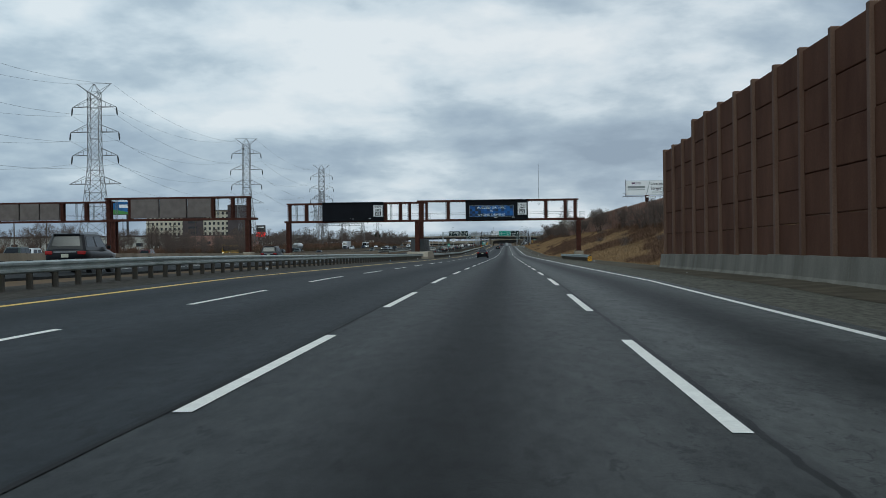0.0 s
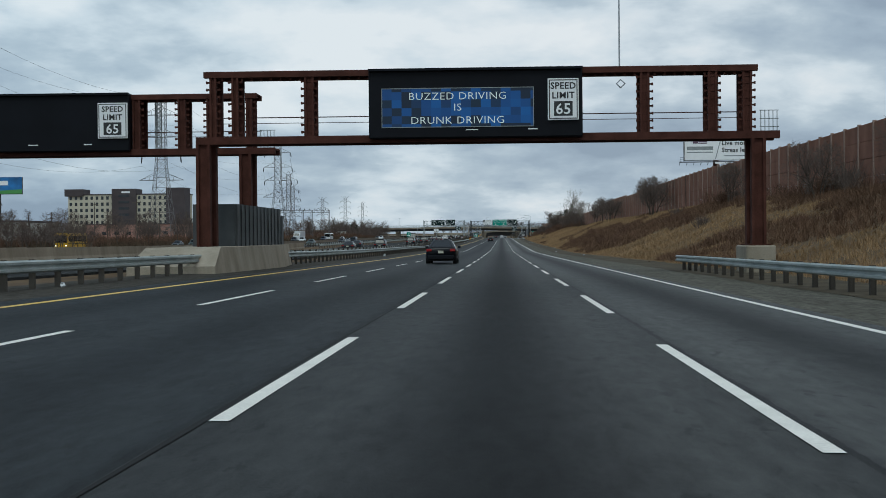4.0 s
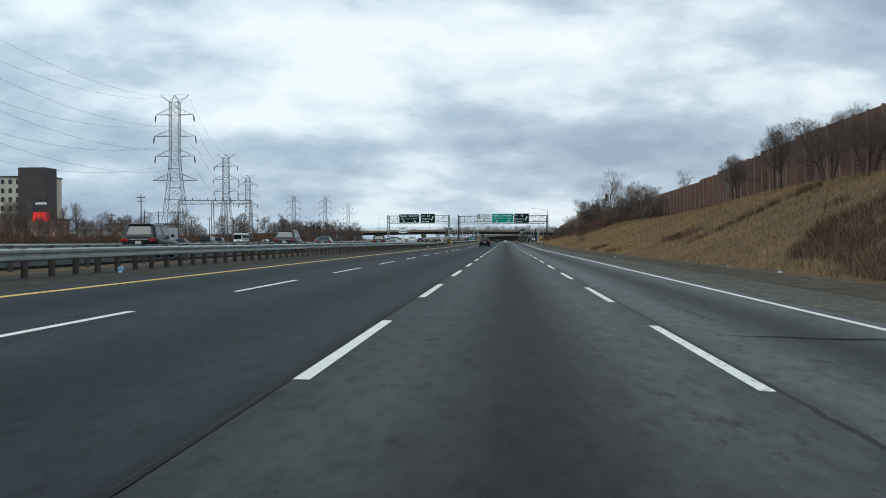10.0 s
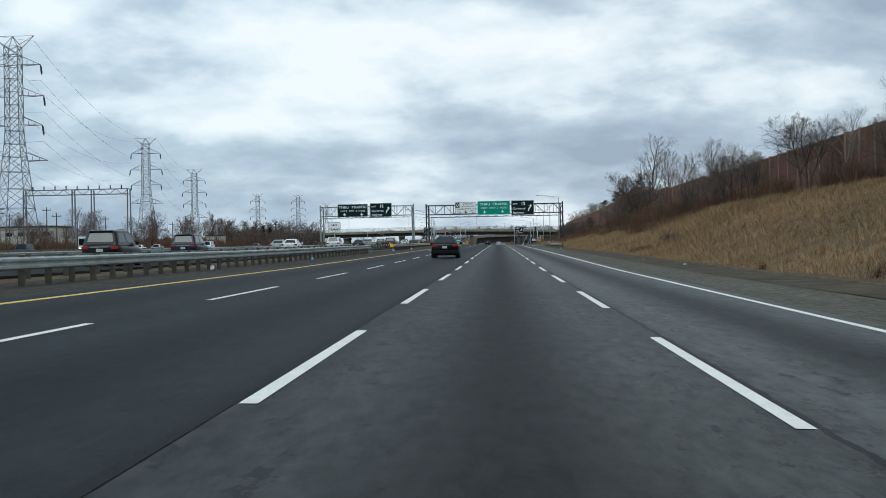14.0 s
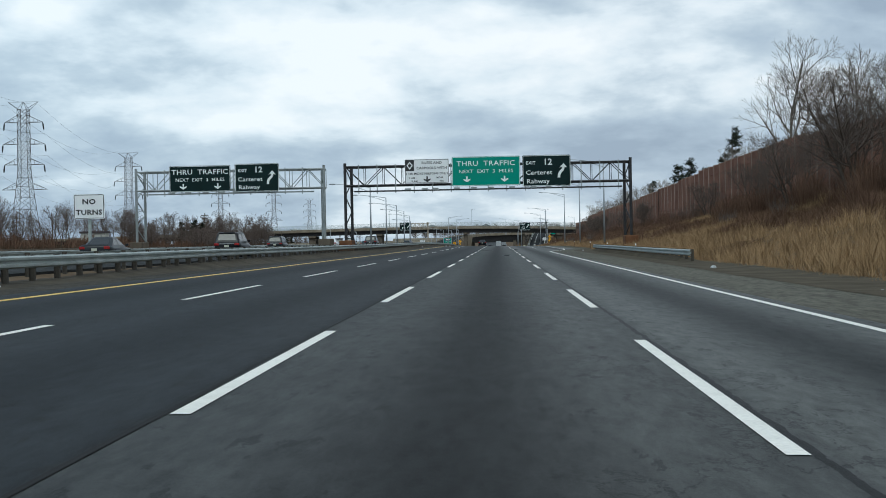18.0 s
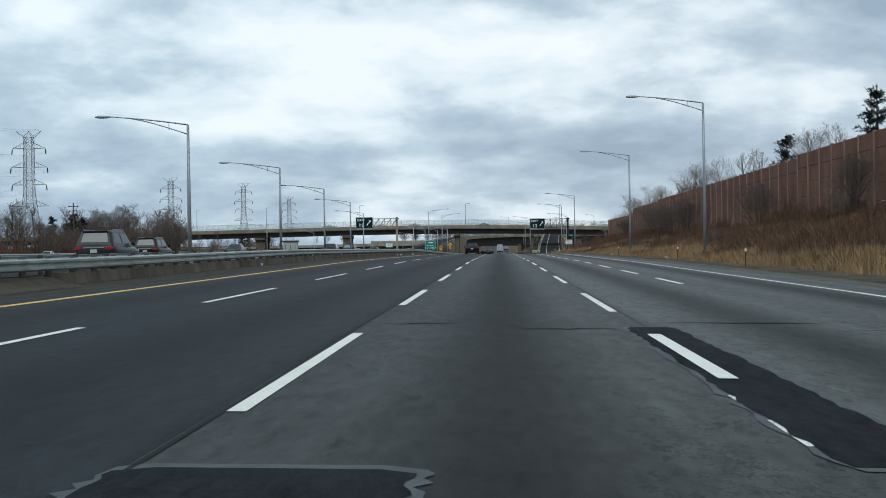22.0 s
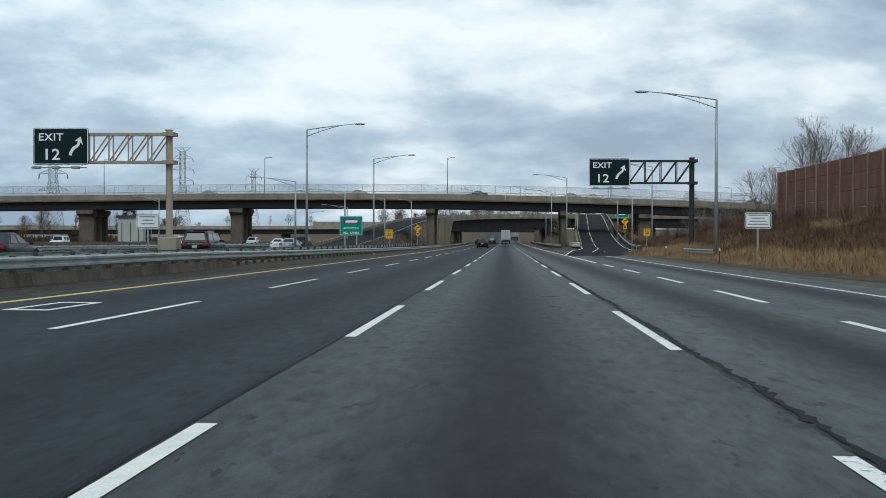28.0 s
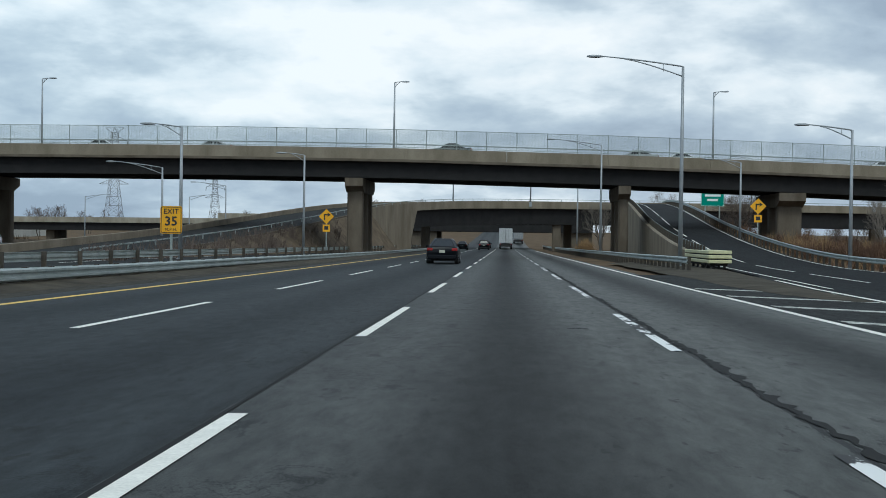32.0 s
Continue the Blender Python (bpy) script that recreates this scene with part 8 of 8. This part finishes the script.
# behind the wall
for k, x, y, s_ in ((3, 33.5, 700, 1.0), (1, 33.5, 735, 1.0), (3, 34, 755, 1.2), (1, 34, 785, 1.6), (3, 35, 815, 1.2), (1, 36, 834, 1.3), (2, 34, 862, 1.0), (3, 34, 905, 1.2), (1, 36, 927, 1.3), (2, 34, 940, 1.2), (3, 36, 956, 1.35), (1, 36, 985, 1.1), (2, 35, 1005, 1.2), (3, 36, 1016, 1.2), (1, 36, 1036, 1.2), (3, 36, 1069, 1.35), (1, 36, 1078, 1.35), (2, 36, 1100, 1.1), (3, 37, 1122, 1.25),
                    (1, 37, 1128, 1.4), (3, 38, 1144, 1.45), (1, 38, 1152, 1.2), (3, 38, 1169, 1.35), (2, 39, 1183, 0.9), (2, 36, 1198, 0.9), (3, 40, 1214, 1.0), (1, 38, 1232, 1.2), (2, 44, 1225, 1.0), (0, 34, 1210, 0.8), (0, 37, 1190, 0.85), (2, 58, 1300, 1.1), (3, 15.0, 1318, 0.9), (2, 33, 1300, 1.1), (3, 50, 1290, 1.0), (2, 72, 1275, 1.1)):
    plant(k, x, y, s_ * (0.72 if 800 < y < 980 else 0.95 if 980 < y < 1060 else 0.75 if y > 1060 else 1.0))


# pines
def pine(x, y, h):
    rng = random.Random(int(x * 10 + y))
    t = thing("pine_tree", (x, y, ground(x, y) - 0.3), "dark green pine with uneven branches", "tree", "pines")
    part("trunk", Mesh().tube([(0, 0, 0), (0.1, 0, h * 0.5), (0, 0.1, h * 0.97)], [0.2, 0.14, 0.03], 7), M_BARK, t)
    m = Mesh()
    # whorls of level boughs with gaps between them, needles in tufts along each
    for row in range(17):
        for q in range(3):
            z = h * (0.24 + 0.73 * (row + rng.random() * 1.6) / 18.6)
            reach0 = 0.25 + 0.21 * h * (1 - z / h) ** 0.8
            al, reach = rng.random() * 6.283, reach0 * rng.uniform(0.45, 1.15)
            ax = Vector((math.cos(al), math.sin(al), rng.uniform(0.1, 0.8)))
            tip = Vector((0, 0, z)) + ax * reach
            m.tube([Vector((0, 0, z)), tip], [0.035, 0.012], 3, False)
            for w_ in range(int(26 + 46 * reach / (0.21 * h))):
                u = 0.2 + 0.8 * rng.random()
                c = Vector((0, 0, z)) + ax * (reach * u) + Vector((rng.uniform(-1, 1), rng.uniform(-1, 1), rng.uniform(-0.5, 0.6))) * 0.36 * (0.6 + u)
                for b_ in range(3):
                    d = Vector((ax.x + rng.uniform(-1, 1), ax.y + rng.uniform(-1, 1), rng.uniform(0.0, 1.0))).normalized() * rng.uniform(0.25, 0.5)
                    s_ = d.cross(Vector((rng.uniform(-1, 1), rng.uniform(-1, 1), 1))).normalized() * 0.05
                    m.add([c - s_, c + s_, c + d], [(0, 1, 2)])
    part("crown", m, M_PINE, t, "dark green needle clumps")


for x, y, h in ((34, 790, 9.4), (35, 797, 8.3), (36, 835, 15.5), (36, 842, 12), (37, 867, 11.5), (36, 880, 14), (36, 896, 14), (35, 931, 12.5), (-105, 1098, 11.0), (-108.5, 1102, 12.5), (-112, 1096, 11.5), (-107, 1093, 9.5), (-120, 1398, 13.5), (-123, 1400, 12.0)):
    pine(x, y, h)

# tree belt beyond the oncoming road
rb = random.Random(31)
BELT = []
for k in range(110):
    y = 240 + k * 10.5
    x = -92 - rb.random() * 16 - (20 * rb.random() if y > 600 else 60 * rb.random())
    if 640 < y < 900 and x > -115:
        x -= 24
    size = 0.45 + 0.3 * rb.random() + (0.45 if 930 < y < 1180 else 0.0)
    if not 1222 < y < 1264:
        BELT.append((rb.choice((4, 5, 5, 6)), x, y, size))
for k in range(60):
    BELT.append((rb.choice((4, 5, 6)), -120 - rb.random() * 160, 930 + k * 16, (1.0 + 0.4 * rb.random()) * (0.5 if k > 18 else 1.0)))
for k in range(60):
    BELT.append((rb.choice((4, 5, 6)), -88 - rb.random() * 20, 985 + k * 2.3, 0.45 + 0.3 * rb.random()))
for k in range(40):
    y = 1106 + k * 1.6
    BELT.append((rb.choice((4, 5, 5, 6)), -(y - 800) * (0.27 + 0.085 * rb.random()), y, 0.75 + 0.6 * rb.random()))
for k in range(45):
    BELT.append((rb.choice((4, 5)), -91 - rb.random() * 30, 520 + k * 9.5, 0.45 + 0.45 * rb.random()))

for k in range(70):
    BELT.append((rb.choice((4, 5, 6)), -88 - rb.random() * 30, 300 + k * 5.6, 0.45 + 0.35 * rb.random()))
# thicket before the hotel and the low sheds
for k in range(46):
    y = 325 + 85 * rb.random()
    BELT.append((rb.choice((4, 5)), -(y - 75) * (0.238 + 0.085 * rb.random()), y, 0.36 + 0.2 * rb.random()))
for k in range(60):
    BELT.append((rb.choice((4, 5, 5)), -70 + 2.6 * k, 1700 + 120 * rb.random(), 0.8 + 0.5 * rb.random()))
for k in range(44):
    BELT.append((rb.choice((4, 5, 6)), 30 + 2.6 * k + 3 * rb.random(), 1405 + 60 * rb.random(), 0.5 + 0.3 * rb.random()))
for k in range(8):
    BELT.append((rb.choice((4, 5, 6)), -118 - 2.6 * k - 3 * rb.random(), 1400 + 80 * rb.random(), 0.55 + 0.3 * rb.random()))


def merged(child, places):
    """All trees of a belt as one mesh."""
    vs, fs, base = [], [], 0
    for kind, x, y, s_ in places:
        me = [c for c in TREES[kind].children if c.name.startswith(child)][0].data
        co = np.empty(len(me.vertices) * 3, dtype=np.float32)
        me.vertices.foreach_get("co", co)
        co = co.reshape(-1, 3) * s_
        a = math.radians((x * 37.7 + y * 13.1) % 360)
        ca, sa = math.cos(a), math.sin(a)
        vs.append(np.column_stack((co[:, 0] * ca - co[:, 1] * sa + x, co[:, 0] * sa + co[:, 1] * ca + y, co[:, 2] + ground(x, y) - 0.2)))
        ix = np.empty(len(me.loops), dtype=np.int32)
        me.loops.foreach_get("vertex_index", ix)
        ct = np.empty(len(me.polygons), dtype=np.int32)
        me.polygons.foreach_get("loop_total", ct)
        fs.append((ix + base, ct))
        base += len(co)
    me = bpy.data.meshes.new(child)
    v = np.concatenate(vs).astype(np.float32)
    ix, ct = np.concatenate([f[0] for f in fs]), np.concatenate([f[1] for f in fs])
    me.vertices.add(len(v))
    me.vertices.foreach_set("co", v.ravel())
    me.loops.add(len(ix))
    me.loops.foreach_set("vertex_index", ix)
    me.polygons.add(len(ct))
    me.polygons.foreach_set("loop_start", np.concatenate(([0], np.cumsum(ct)[:-1])).astype(np.int32))
    me.update(calc_edges=True)
    return me


belt = thing("tree_belt", (0, 0, 0), "belt of brown bare trees beyond the oncoming road", "trees", kind="stuff")
for child, mat in (("trunk", M_BARK), ("crown", M_FARTWIG)):
    me = merged(child, BELT)
    me.materials.append(mat)
    tagged(part(child, me, None, belt), kind="stuff")


# ---- grass, scrub and litter ----
def blades(m, x, y, z, h, n, rng, lean=0.35, w=0.035):
    for k in range(n):
        a = rng.random() * 6.283
        dx, dy = math.cos(a), math.sin(a)
        r = rng.random() * 0.28
        bx, by = x + r * math.cos(a * 1.7), y + r * math.sin(a * 1.7)
        hh = h * rng.uniform(0.6, 1.1)
        l = lean * hh * rng.random()
        m.v.extend(((bx - dy * w, by + dx * w, z - 0.05), (bx + dy * w, by - dx * w, z - 0.05), (bx + dx * l, by + dy * l, z + hh)))
        o = len(m.v) - 3
        m.f.append((o, o + 1, o + 2))


gr = random.Random(77)
grass = Mesh()
scrub = Mesh()


def toe_of(y):
    return TOE + 1.5 * smooth(770, 800, y)


def scrubby(x, y):
    """Where dark scrub takes over from the tan grass on the bank."""
    v = 0.9 * noise.noise((x * 0.07, y * 0.02, 3.0)) + 0.45 * noise.noise((x * 0.22, y * 0.11, 7.0)) - 0.12
    v += 0.62 * smooth(285, 325, y) * smooth(452, 418, y) * smooth(22.5, 19.5, x + 1.5 * noise.noise((y * 0.05, 1.0, 0.0))) * smooth(11.5, 14.0, x)
    v += 0.45 * smooth(630, 690, y) * smooth(14.0, 19.5, x) + 0.22 * smooth(800, 850, y) * smooth(1060, 1000, y)
    v += 0.30 * smooth(22.0, 25.5, x) * smooth(300, 180, y)
    v += 0.42 * smooth(340, 260, y) * smooth(14.5, 18.5, x + 2.0 * noise.noise((y * 0.06, 5.0, 0.0)))
    v += 0.45 * smooth(1060, 1090, y) * smooth(15.0, 20.0, x)
    return v


for k in range(100000):
    y = 94 + 1080 * gr.random()
    toe = toe_of(y) - 0.5 + 0.5 * noise.noise((y * 0.13, 8.0, 0.0))
    x = toe + (28.0 - toe) * gr.random() ** 1.1
    if y > 1110:
        x = max(x, ramp_edge(y)[1] + 1.8)
    z = ground(x, y)
    edge = smooth(toe, toe + 1.8, x)
    if scrubby(x, y) > 0.18 and x > toe + 1.2:
        blades(scrub, x, y, z, 0.12 + 0.42 * edge, 13, gr, 1.4, 0.013)
    else:
        tall = 0.12 + edge * (0.26 + 0.55 * smooth(560, 640, y) * (1 - 0.45 * smooth(760, 800, y)))
        tall *= 0.8 + 0.5 * noise.noise((x * 0.3, y * 0.3, 2.0))
        blades(grass, x, y, z, tall * gr.uniform(0.6, 1.2), 11, gr, 1.25, 0.013)


def shrub(m, x, y, z, r, h, n, rng, w=0.016):
    """A dome of fine bare shoots."""
    for k in range(n):
        a, e = rng.random() * 6.283, rng.random() ** 0.6
        bx, by = x + 0.3 * r * e * math.cos(a), y + 0.3 * r * e * math.sin(a)
        hh = h * math.sqrt(max(0.05, 1 - 0.75 * e * e)) * rng.uniform(0.55, 1.08)
        tx, ty = x + r * e * math.cos(a + rng.uniform(-0.5, 0.5)), y + r * e * math.sin(a + rng.uniform(-0.5, 0.5))
        c, s_ = math.cos(a * 3.1), math.sin(a * 3.1)
        mx, my, mz = bx * 0.45 + tx * 0.55, by * 0.45 + ty * 0.55, z + hh * 0.6
        o = len(m.v)
        m.v.extend(((bx - c * w, by - s_ * w, z - 0.1), (bx + c * w, by + s_ * w, z - 0.1), (mx + c * w * 0.7, my + s_ * w * 0.7, mz), (mx - c * w * 0.7, my - s_ * w * 0.7, mz), (tx, ty, z + hh)))
        m.f.extend(((o, o + 1, o + 2, o + 3), (o + 3, o + 2, o + 4)))
        # side shoots
        for q in range(2):
            ex, ey, ez = mx + rng.uniform(-0.35, 0.35) * r, my + rng.uniform(-0.35, 0.35) * r, mz + rng.uniform(0.05, 0.4) * hh
            o = len(m.v)
            m.v.extend(((mx - s_ * w * 0.6, my + c * w * 0.6, mz), (mx + s_ * w * 0.6, my - c * w * 0.6, mz), (ex, ey, ez)))
            m.f.append((o, o + 1, o + 2))


shrubs = Mesh()
for k in range(620):
    y = 100 + 1060 * gr.random()
    u = gr.random()
    x = 24.6 + 2.6 * gr.random() if u < 0.4 else toe_of(y) + 2.0 + 13.0 * gr.random()
    if y > 1105:
        x = max(x, ramp_edge(y)[1] + 4.0)
    v = scrubby(x, y) - 0.12 - (0.5 * smooth(300, 330, y) * smooth(590, 560, y) if x > 20 else 0.0)
    if v < 0.08:
        continue
    r = gr.uniform(0.8, 1.7) * (1.25 if x > 24 else 0.8)
    h = r * gr.uniform(0.9, 1.5) * (1.25 if 640 < y < 800 and x > 20 else 1.0)
    shrub(shrubs, x, y, ground(x, y), r, h, 90, gr)
# taller thicket under the wall round the second gantry, and at the end of the first stretch
for k in range(56):
    y, x = 655 + 120 * gr.random(), 21.5 + 5.5 * gr.random()
    shrub(shrubs, x, y, ground(x, y), gr.uniform(1.2, 2.0), gr.uniform(2.2, 3.8), 120, gr)
for k in range(24):
    y, x = 590 + 75 * gr.random(), 25.0 + 2.6 * gr.random()
    shrub(shrubs, x, y, ground(x, y), gr.uniform(1.0, 1.8), gr.uniform(1.6, 3.2), 110, gr)
for k in range(26):
    y, x = 930 + 150 * gr.random(), 20.5 + 6.5 * gr.random()
    shrub(shrubs, x, y, ground(x, y), gr.uniform(1.0, 1.9), gr.uniform(1.4, 2.8), 110, gr)
far_scrub = Mesh()
for k in range(16000):
    y = 200 + 1150 * gr.random()
    x = -84.5 - 26 * gr.random() ** 1.3
    blades(far_scrub, x, y, ground(x, y), 0.9 + 1.1 * gr.random(), 4, gr, 0.6, 0.10)
for k in range(900):
    y = 215 + 1000 * gr.random()
    x = -87 - 24 * gr.random()
    shrub(shrubs, x, y, ground(x, y), gr.uniform(1.5, 3.2), gr.uniform(2.0, 4.2) * (1.25 if y > 850 else 0.9), 34, gr, 0.075)
for k in range(9000):
    y = 1120 + 230 * gr.random()
    x = ramp_edge(min(y, 1420))[1] + 1.6 + 34 * gr.random()
    blades(grass if gr.random() < 0.25 else scrub, x, y, ground(x, y), 0.35 + 0.5 * gr.random(), 7, gr, 0.9, 0.03)
for k in range(150):
    x, y = 25 + 26 * gr.random(), 1196 + 100 * gr.random()
    if x > ramp_edge(y)[1] + 3.5:
        shrub(shrubs if k % 3 else grass, x, y, ground(x, y), gr.uniform(0.9, 2.0), gr.uniform(1.0, 2.4), 80, gr, 0.02)
for k in range(60):
    x, y = 23 + 14 * gr.random(), 1110 + 90 * gr.random()
    if x > ramp_edge(y)[1] + 4:
        shrub(shrubs, x, y, ground(x, y), gr.uniform(1.0, 1.9), gr.uniform(1.3, 2.8), 110, gr)
for k in range(34):
    y = 1204 + 34 * gr.random()
    x = ramp_edge(y)[1] + 2.6 + 5.0 * gr.random()
    shrub(grass if k % 3 == 0 else shrubs, x, y, ground(x, y), gr.uniform(0.8, 1.4), gr.uniform(1.2, 2.3), 110, gr, 0.02)
for k in range(12):
    y = 1266 + 16 * gr.random()
    shrub(grass, 8.9 + 1.6 * gr.random(), y, ground(9.5, y), gr.uniform(0.7, 1.1), gr.uniform(1.6, 2.6), 110, gr, 0.02)
tagged(part("dry_grass", grass, M_GRASS), "tall dry tan grass on the bank", "grass", kind="stuff")
tagged(part("shrubs", shrubs, M_SHRUB), "dark leafless shrubs on the bank and beyond the roads", "bushes", kind="stuff")
tagged(part("far_scrub", far_scrub, varied("grey_brown_scrub", (0.062, 0.048, 0.036), (0.092, 0.07, 0.05), (0.135, 0.104, 0.072), 0.1)), "grey-brown weeds beyond the oncoming road", "scrub", kind="stuff")
tagged(part("scrub", scrub, M_SCRUB), "dark brown winter scrub on the bank", "scrub", kind="stuff")

# dirt between the shoulder and the bank
M_DIRT = worn("dark_roadside_dirt", (0.046, 0.038, 0.026), (0.115, 0.095, 0.064), 0.7, 0.95, 0.0, 0.6, 9)
dr = random.Random(12)
for nm, ya, yb in (("verge_dirt", 4, 94), ("verge_dirt", 94, 775), ("verge_dirt", 775, 1082)):
    rows = []
    y = ya
    while y < yb:
        inner = 8.05 if y < 770 else 8.05 + 2.9 * smooth(770, 800, y)
        outer = 9.9 if y < 94 else toe_of(y) + 0.5
        a = inner + 0.35 * noise.noise((y * 0.10, 2.0, 0.0)) + 0.12 * noise.noise((y * 0.9, 5.0, 0.0))
        rows.append([(a + (outer - a) * f, y, max(zr(a + (outer - a) * f, y) + h, ground(a + (outer - a) * f, y) + 0.012) + 0.02 * f * noise.noise((y * 0.7, f * 4.0, 1.0))) for f, h in ((0.0, -0.004), (0.12, 0.006), (0.35, 0.02), (0.6, 0.03), (0.85, 0.05), (1.0, 0.05))])
        y += 0.8
    tagged(part(nm, Mesh().strip(rows), M_DIRT), "dark brown dirt and grit along the shoulder edge", "soil", kind="structure")
berm = [[(x, y, zr(x, y) + h * smooth(695, 702, y) * smooth(768, 758, y)) for x, h in ((9.3, 0.0), (9.55, 0.2), (9.75, 0.27), (10.1, 0.24), (10.5, 0.05))] for y in range(695, 769)]
tagged(part("rail_berm", Mesh().strip(berm), M_DIRT), "low dark soil berm under the guardrail", "soil", kind="structure")
kerb = thing("verge_kerb", (0, 0, 0), "low worn tan kerb at the foot of the bank", "kerb", kind="structure")
for k in range(26):
    y0, y1 = 236 + 16.0 * k, 251.97 + 16.0 * k
    part("kerb_length", Mesh().loft([[(toe_of(v) - 0.25 + u, v, zr(TOE, v) + h) for u, h in ((-0.10, -0.3), (-0.10, 0.04), (-0.05, 0.095), (0.08, 0.10), (0.14, -0.3))] for v in (y0, (y0 + y1) / 2, y1)]), M_EARTH, kerb)
# brush beyond the ramp, under the far bridge
under = Mesh()
for k in range(420):
    x, y = 30 + 105 * dr.random(), 1340 + 40 * dr.random()
    shrub(under, x, y, ground(x, y), dr.uniform(1.4, 2.8), dr.uniform(2.0, 4.6), 36, dr, 0.06)
tagged(part("far_brush", under, M_SHRUB), "dark brown brush under the far bridge", "brush", kind="stuff")
# brush against the wall and on the bank
brush = thing("bank_brush", (0, 0, 0), "dark leafless brush in front of the noise wall", "bush", kind="stuff")
bm_ = Mesh()
br = random.Random(5)
for k in range(240):
    y = 100 + 1000 * br.random()
    x = 25.5 + 2.2 * br.random() if br.random() < 0.8 else 13 + 12 * br.random()
    if noise.noise((y * 0.03, x * 0.1, 4.0)) < 0.05 or 320 < y < 585:
        continue
    z, hh = ground(x, y), 1.2 + 2.0 * br.random() * (1.0 if x > 24 else 0.55)
    for q in range(34):
        a, e = br.random() * 6.283, br.uniform(0.15, 0.75)
        d = Vector((math.cos(a) * e, math.sin(a) * e, 1)) * hh * br.uniform(0.5, 1.0)
        p = Vector((x + br.uniform(-0.5, 0.5), y + br.uniform(-0.7, 0.7), z - 0.1))
        mid = p + d * 0.5 + Vector((br.uniform(-1, 1), br.uniform(-1, 1), 0)) * 0.12
        bm_.tube([p, mid, p + d], [0.03, 0.02, 0.008], 3, False)
        for w_ in range(3):
            e2 = mid + Vector((br.uniform(-1, 1), br.uniform(-1, 1), br.uniform(0, 1))) * 0.5
            bm_.tube([mid, e2], [0.014, 0.005], 3, False)
tagged(part("twigs", bm_, M_TWIG, brush), kind="stuff")
brush2 = thing("bank_brush", (0, 0, 0), "dark leafless brush on the loop ramp bank", "bush", kind="stuff")
bm2 = Mesh()
for k in range(90):
    f = lf[br.randrange(0, 19)]
    u = br.random()
    x, y = f[0].x + f[1].x * (HW + 0.3 + 2.2 * u), f[0].y + br.uniform(-3, 3)
    z = max(profile(y) - 0.3, (f[0].z - 0.2) * (1 - u) + (profile(y) - 0.3) * u)
    for q in range(22):
        d = Vector((br.uniform(-0.6, 0.6), br.uniform(-0.6, 0.6), 1)) * br.uniform(0.5, 1.5)
        p = Vector((x + br.uniform(-0.4, 0.4), y + br.uniform(-0.6, 0.6), z - 0.15))
        bm2.tube([p, p + d], [0.028, 0.01], 3, False)
tagged(part("twigs", bm2, M_TWIG, brush2), kind="stuff")
M_LITTER = plain("white_litter", (0.65, 0.68, 0.70), 0.6)
M_BLUELIT = plain("blue_litter", (0.25, 0.45, 0.62), 0.5)
lr = random.Random(12)
for k in range(46):
    side = k % 3
    y = 60 + 1080 * lr.random()
    x = (8.6 + 2.8 * smooth(770, 800, y) + 2.6 * lr.random()) if side else -11.0 - 0.3 * lr.random()
    t = thing("litter", (x, y, (ground(x, y) if side else zr(x, y)) + 0.05), "crumpled scrap of litter on the verge", "litter", "roadside litter")
    m = Mesh()
    r = 0.06 + 0.08 * lr.random()
    rings = []
    for q in range(4):
        rings.append([(r * (1.0 - abs(q - 1.5) * 0.35) * math.cos(a) * lr.uniform(0.7, 1.3), r * math.sin(a) * lr.uniform(0.6, 1.2), (q - 1.0) * r * 0.55) for a in (0, 1.05, 2.1, 3.14, 4.2, 5.2)])
    part("scrap", m.loft(rings), M_LITTER if k % 5 else M_BLUELIT, t)
